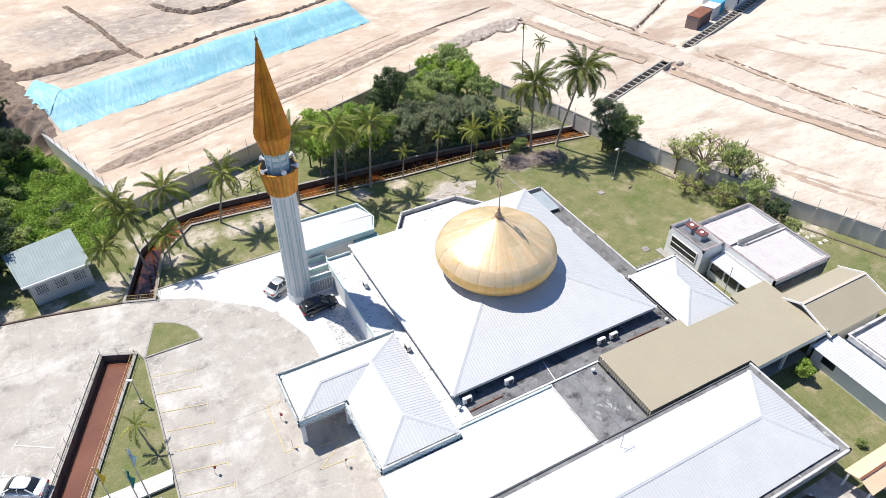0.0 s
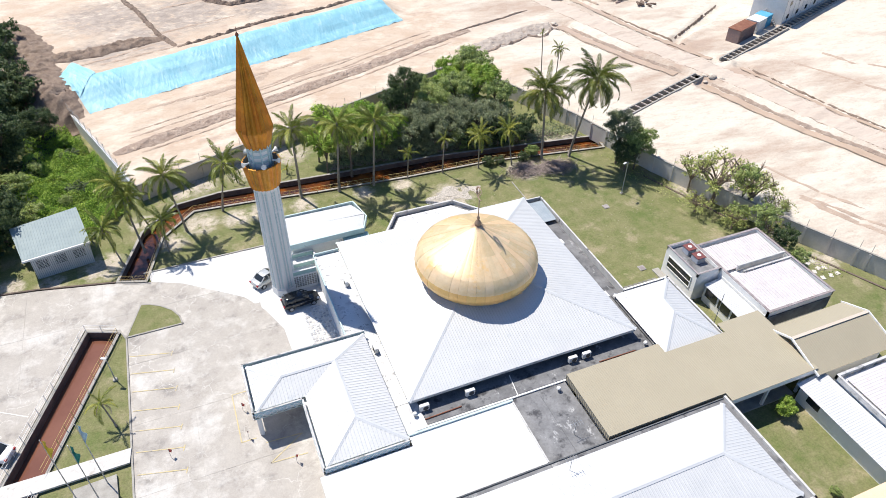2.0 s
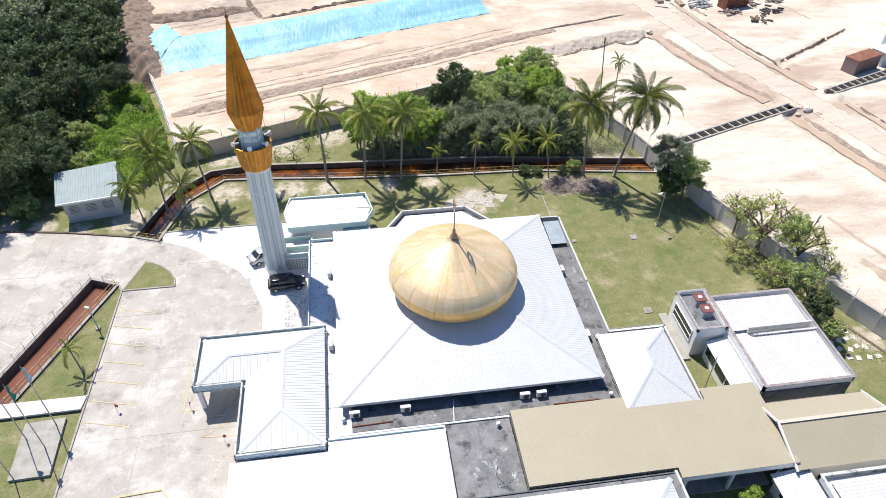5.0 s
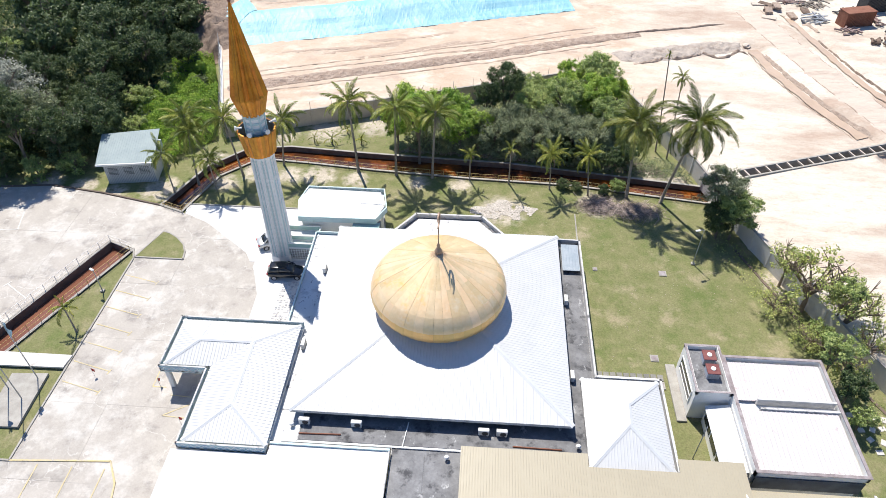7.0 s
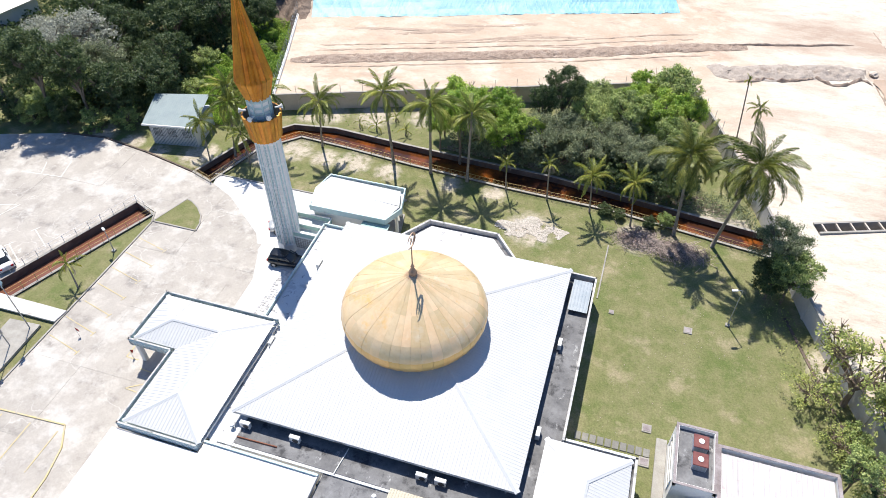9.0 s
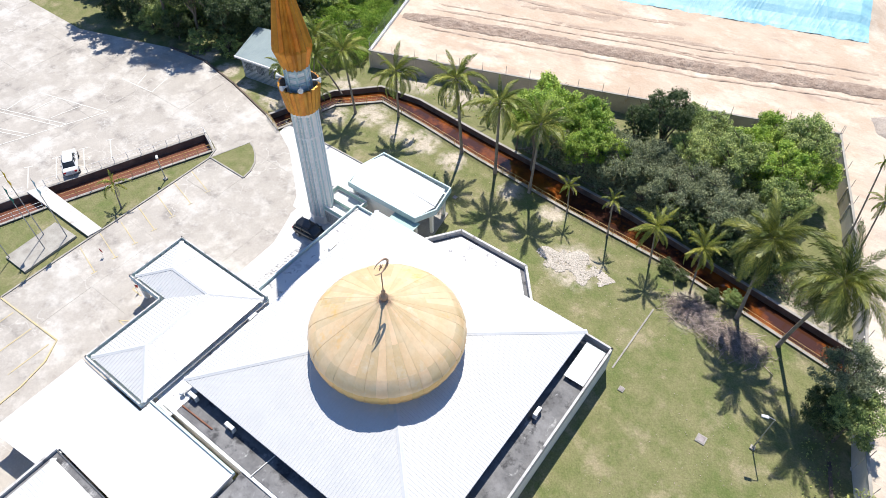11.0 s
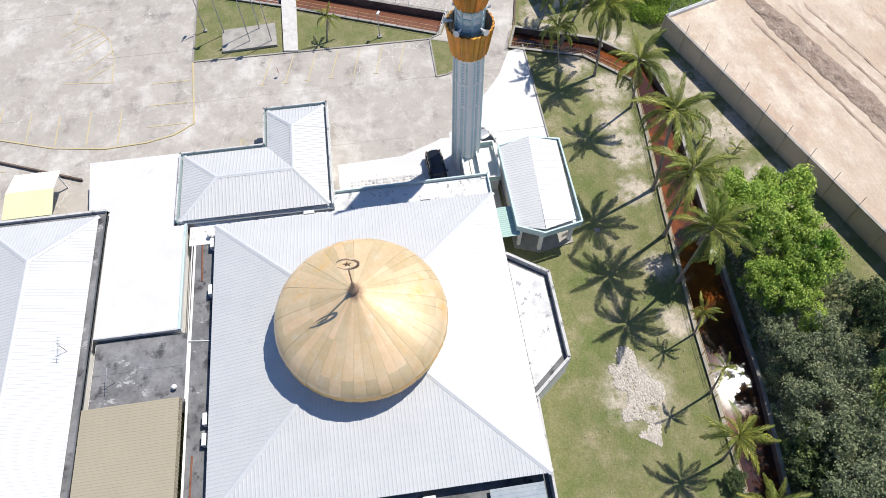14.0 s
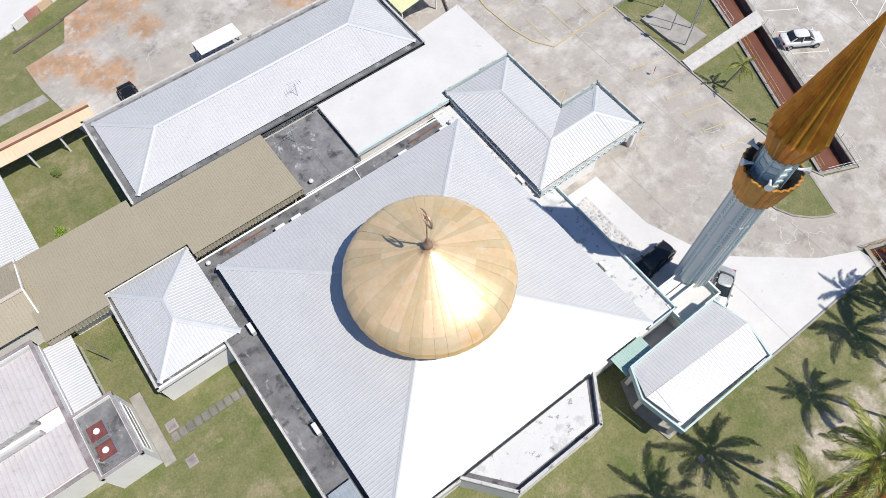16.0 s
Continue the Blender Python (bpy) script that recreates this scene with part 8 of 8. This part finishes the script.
container(105.2, 89.0, 21, 6.0, RUSTGREY, "rusty dark shipping container on the building site", 2.5, RUST)
container(110.6, 91.2, 21, 3.4, ACWHITE, "white site cabin with a pale roof", 2.4)
container(113.6, 92.6, 21, 2.6, BLUE_ROOF, "small cabin with a bright blue roof", 2.3)
so = thing("site_office", 125, 97, 2.0, "two-storey white panel site office with small windows", "building")
ux, uy = 0.935, 0.355


def at(u, v):
    return (117.0 + ux * u - uy * v, 91.0 + uy * u + ux * v)


bm = bmesh.new()
prism(bm, [at(0, 0), at(24, 0), at(24, 6.5), at(0, 6.5)], 1.9, 7.2)
part("wall", bm, ACWHITE, so)
bm = bmesh.new()
prism(bm, [at(-0.2, -0.2), at(24.2, -0.2), at(24.2, 6.7), at(-0.2, 6.7)], 7.204, 7.4)
part("roof", bm, ROOF, so)
for fl in (2.9, 5.4):
    for k in range(6):
        bm = bmesh.new()
        u = 1.6 + k * 4.0
        prism(bm, [at(u, -0.04), at(u + 0.9, -0.04), at(u + 0.9, 0.02), at(u, 0.02)], fl, fl + 0.8)
        part("window", bm, GLASS, so)
for k in range(13):
    bm = bmesh.new()
    u = k * 2.0 + 0.02
    prism(bm, [at(u - 0.03, -0.03), at(u + 0.03, -0.03), at(u + 0.03, 0.01), at(u - 0.03, 0.01)], 1.9, 7.2)
    part("panel_joint", bm, STEEL, so)
bm = bmesh.new()
for k in range(10):
    prism(bm, [at(-1.1, 0.6 + k * 0.3), at(-0.1, 0.6 + k * 0.3), at(-0.1, 0.9 + k * 0.3), at(-1.1, 0.9 + k * 0.3)], 2.0 + k * 0.26, 2.06 + k * 0.26)
part("outside_stair", bm, STEEL, so, "grey steel outside stair")
for i, (x, y, s) in enumerate(((98.2, 109.4, 1.5), (102.6, 113.0, 2.2), (94.4, 113.6, 1.6))):
    bm = bmesh.new()
    for k in range(14):
        r = random.Random(i * 50 + k)
        px, py = x + r.gauss(0, s * 0.6), y + r.gauss(0, s * 0.4)
        box(bm, -0.6, 0.6, -0.15, 0.15, 0, 0.25, 0, pose(px, py, pad_z(px, py) + r.uniform(0, 0.4), r.uniform(-15, 15), r.uniform(-10, 10), r.uniform(0, 180)))
    tagged(part("debris_pile", bm, (EARTH, DARK, RUSTGREY)[i]), "dark pile of scrap timber and steel on the site", "debris", "", "stuff")

container(96.8, 117.0, 15, 5.4, RUST, "brown site hut near the haul road", 2.6, RUST)
container(103.6, 123.6, 15, 7.5, DARK, "dark site hut with a low roof", 2.8, STEEL)
for k in range(10):
    r = random.Random(300 + k)
    x, y = 86.5 + r.uniform(-4, 4), 121.5 + r.uniform(-3, 3)
    bm = bmesh.new()
    box(bm, -1.2, 1.2, -0.6, 0.6, 0, 0.08 + 0.5 * r.random(), 0.02, pose(x, y, pad_z(x, y) + 0.05, 0, 0, r.uniform(0, 180)))
    tagged(part("plywood_board", bm, (PALE, GRAVEL, EARTH)[k % 3]), "flat stack of weathered plywood sheets", "timber", "plywood stacks on the site")
rd = random.Random(17)
for k in range(7):
    x0, y0 = ((92.5, 124.5), (97.5, 121.5), (100.5, 118.0), (91.0, 118.5), (106.0, 119.0), (95.5, 128.0), (88.5, 126.5))[k]
    bm = bmesh.new()
    for j in range(18):
        px, py = x0 + rd.gauss(0, 1.1), y0 + rd.gauss(0, 0.8)
        L = rd.uniform(0.6, 1.6)
        box(bm, -L, L, -0.12, 0.12, 0, 0.14, 0, pose(px, py, pad_z(px, py) + rd.uniform(0, 0.5), rd.uniform(-8, 8), rd.uniform(-6, 6), rd.choice((15, 15, 105)) + rd.uniform(-14, 14)))
    tagged(part("timber_pile", bm, (BARK, DARK, RUSTGREY, STEEL)[k % 4]), "untidy pile of weathered timber and steel lengths", "timber", "timber piles on the site", "stuff")
for x, y, s in ((88.2, 77.9, 0.5), (89.0, 77.0, 0.7), (87.6, 76.8, 0.4), (94.6, 82.0, 0.6), (90.2, 76.0, 0.45), (76.6, 108.2, 0.7)):
    bm = bmesh.new()
    bmesh.ops.create_icosphere(bm, subdivisions=2, radius=s)
    for v in bm.verts:
        v.co = v.co * (1 + 0.5 * noise.noise(v.co * 2 + V(x, y, 0)))
        v.co.z *= 0.5
        v.co += V(x, y, pad_z(x, y) + 0.25 * s)
    tagged(part("boulder", bm, PALE), "pale broken concrete lump beside the ditch", "rubble", "concrete lumps on the site")

# ---- bits on the flat roofs ----
for x, y, z in ((42.9, 30.9, 2.5), (32.3, 29.2, 2.46), (19.2, 31.4, 2.512)):
    t = thing("roof_vent", x, y, z, "small white mushroom vent on the flat roof", "vent", "roof vents")
    bm = bmesh.new()
    tube(bm, [(x, y, z), (x, y, z + 0.35)], 0.09, 8)
    part("pipe", bm, STEEL, t)
    bm = bmesh.new()
    lathe(bm, [(0.02, z + 0.55), (0.16, z + 0.5), (0.22, z + 0.38), (0.2, z + 0.33), (0.02, z + 0.33)], 10, x, y)
    part("cap", bm, ACWHITE, t)
for name, lab, m, pts in (("conduit", "white pipe along the flat roof", ACWHITE, [(18.6, 29.9, 2.6), (28.2, 29.95, 2.56), (33.3, 29.95, 2.56)]), ("conduit", "white pipe across the flat roof", ACWHITE, [(28.6, 30.0, 2.56), (28.9, 32.4, 2.56)]),
                          ("steel_pipe", "rusty red pipe lying on the flat roof", RUST, [(19.9, 30.75, 2.56), (23.4, 30.85, 2.56)]), ("steel_pipe", "rusty red pipe lying on the flat roof", RUST, [(37.6, 30.7, 2.56), (41.6, 30.65, 2.56)])):
    bm = bmesh.new()
    tube(bm, [V(*p) for p in pts], 0.05 if m is ACWHITE else 0.07, 6)
    tagged(part(name, bm, m), lab, "pipe")
for x, y, z in ((28.6, 21.2, 3.45), (31.2, 24.6, 2.46)):
    t = thing("tv_antenna", x, y, z, "thin metal television antenna on the roof", "antenna", "roof antennas")
    bm = bmesh.new()
    tube(bm, [(x, y, z), (x, y, z + 1.7)], 0.025, 5)
    part("mast", bm, STEEL, t)
    bm = bmesh.new()
    tube(bm, [(x - 0.6, y, z + 1.65), (x + 0.6, y + 0.1, z + 1.65)], 0.018, 4)
    part("boom", bm, STEEL, t)
    for k in range(5):
        bm = bmesh.new()
        q = -0.5 + k * 0.25
        tube(bm, [(x + q, y - 0.3, z + 1.66), (x + q, y + 0.3, z + 1.66)], 0.012, 4)
        part("element", bm, STEEL, t)

# ---- pavement last ----
slabs("yard_pavement", YARD, 7.6, 7.6, 0.06, CONCRETE, "worn grey concrete yard with stains and joints")
slabs("apron_pavement", APRON, 11.0, 11.0, 0.065, WHITE_PAVE, "bright white concrete apron round the minaret")
marks = thing("parking_markings", -2, 42, 0.06, "worn yellow parking bay lines on the concrete", "road marking", kind="structure")
for k in range(7):
    y = 51.0 - k * 2.36
    bm = bmesh.new()
    strip(bm, [(-4.1, y - 0.6), (-0.1, y - 1.6)], 0.09, 0.072)
    strip(bm, [(-0.25, y - 1.95), (-0.05, y - 1.35)], 0.09, 0.072, 0.010)
    part("bay_line", bm, YELLOW, marks)
for y, x0, x1 in ((9.2, -1.0, 3.0), (12.2, 0.2, 4.1), (15.1, 1.1, 4.9), (18.15, 0.9, 5.4), (21.2, 1.0, 5.6)):
    bm = bmesh.new()
    strip(bm, [(x0, y), (x1, y)], 0.1, 0.072)
    part("bay_line", bm, YELLOW, marks)
for x in (-2.0, 1.0, 3.8):
    bm = bmesh.new()
    strip(bm, [(x, 23.9), (x, 27.8)], 0.1, 0.072)
    part("bay_line", bm, YELLOW, marks)
for a, b in (((7.4, 6.2), (18.5, 6.5)), ((7.4, 6.2), (7.4, 10.9)), ((11.2, 6.3), (11.2, 9.4)), ((15.0, 6.4), (15.0, 9.4)), ((18.5, 6.5), (18.5, 9.5)), ((6.6, 35.4), (9.8, 35.2)), ((6.6, 33.2), (9.8, 33.0)), ((6.6, 33.2), (9.8, 35.2)),
             ((4.6, 36.2), (4.6, 41.8)), ((4.6, 36.2), (5.9, 36.2)), ((4.6, 41.8), (5.9, 41.8))):
    bm = bmesh.new()
    strip(bm, [a, b], 0.1, 0.072)
    part("marking_line", bm, YELLOW, marks)
for a, b in (((-14.6, 15.0), (-12.5, 14.7)), ((-12.5, 14.7), (-11.3, 17.3)), ((-11.3, 17.3), (-9.0, 19.0)), ((-9.0, 19.0), (-5.8, 19.7)), ((-5.8, 19.7), (-2.8, 19.8)), ((-2.8, 19.8), (-3.4, 14.8)),
             ((-8.8, 14.7), (-10.8, 17.6)), ((-6.5, 15.3), (-9.5, 18.7)), ((-4.8, 16.7), (-7.5, 19.5)), ((-10.4, 13.6), (-12.1, 16.0)), ((-3.6, 17.4), (-5.4, 19.6)), ((-7.6, 14.4), (-10.1, 18.2))):
    bm = bmesh.new()
    strip(bm, [a, b], 0.09, 0.072)
    part("marking_line", bm, YELLOW, marks)
# bays beyond the drain
for k in range(8):
    x, y = -20.6 + k * 1.09, 26.6 + k * 2.8
    bm = bmesh.new()
    strip(bm, [(x, y), (x - 3.1, y + 1.95)], 0.1, 0.072)
    strip(bm, [(x - 3.35, y + 1.6), (x - 2.85, y + 2.35)], 0.1, 0.072, 0.010)
    part("bay_line", bm, WHITE_PAINT, marks)
for a, b in (((-29.6, 29.9), (-36.2, 41.1)), ((-34.8, 38.8), (-24.5, 43.0)), ((-35.1, 38.2), (-24.3, 42.5)), ((-35.3, 42.3), (-22.8, 46.7)), ((-35.6, 41.7), (-22.7, 46.1)), ((-31.0, 48.3), (-21.1, 51.0)), ((-29.6, 29.9), (-22.8, 46.5)), ((-22.8, 46.5), (-20.8, 51.2)),
             ((-29.4, 36.8), (-29.5, 40.6)), ((-31.0, 43.5), (-31.5, 47.1)), ((-28.4, 45.2), (-28.2, 49.0)), ((-25.3, 46.3), (-24.4, 50.0)), ((-32.0, 33.6), (-27.4, 36.7)), ((-31.5, 33.0), (-27.9, 35.3)), ((-31.2, 32.2), (-27.8, 34.2)), ((-30.3, 36.0), (-26.2, 38.6))):
    bm = bmesh.new()
    strip(bm, [a, b], 0.1, 0.072)
    part("marking_line", bm, WHITE_PAINT, marks)
for a, b in (((-25.2, 56.4), (-19.8, 56.9)), ((-22.6, 56.8), (-23.5, 58.8)), ((-19.8, 56.9), (-20.7, 60.0))):
    bm = bmesh.new()
    strip(bm, [a, b], 0.1, 0.072)
    part("marking_line", bm, WHITE_PAINT, marks)
hump = bmesh.new()
box(hump, -27.6, -26.2, 32.2, 33.2, 0.06, 0.2, 0.05)
tagged(part("barrier_block", hump, YELLOW), "yellow plastic barrier lying on the yard", "barrier")

# cobbled strip beside the minaret
cob = thing("cobble_strip", 14.6, 47.2, 0.06, "strip of loose grey cobbles beside the hall", "paving", kind="structure")
bm = bmesh.new()
box(bm, 13.3, 15.9, 43.4, 50.6, 0.0, 0.085)
part("bed", bm, DECK, cob)
stone_meshes = []
for i in range(4):
    rs = random.Random(70 + i)
    bm = bmesh.new()
    n = 7
    ring = [V(0.16 * rs.uniform(0.8, 1.15) * math.cos(k * math.tau / n), 0.15 * rs.uniform(0.8, 1.15) * math.sin(k * math.tau / n), 0) for k in range(n)]
    lo = [bm.verts.new(p) for p in ring]
    hi = [bm.verts.new(p * 0.75 + V(0, 0, 0.05)) for p in ring]
    bm.faces.new(hi)
    for k in range(n):
        bm.faces.new((lo[k], lo[(k + 1) % n], hi[(k + 1) % n], hi[k]))
    me = bpy.data.meshes.new("cobble")
    bm.to_mesh(me)
    bm.free()
    me.materials.append(COBBLE)
    stone_meshes.append(me)
rs = random.Random(77)
for i in range(8):
    for j in range(22):
        if rs.random() < 0.12:
            continue
        ob = link("cobble", stone_meshes[rs.randrange(4)], None, cob)
        ob.matrix_parent_inverse = Matrix.Identity(4)
        ob.matrix_basis = pose(13.47 + i * 0.325 + rs.uniform(-0.05, 0.05) - 14.6, 43.6 + j * 0.325 + rs.uniform(-0.05, 0.05) - 47.2, 0.022, 0, 0, rs.uniform(0, 360))
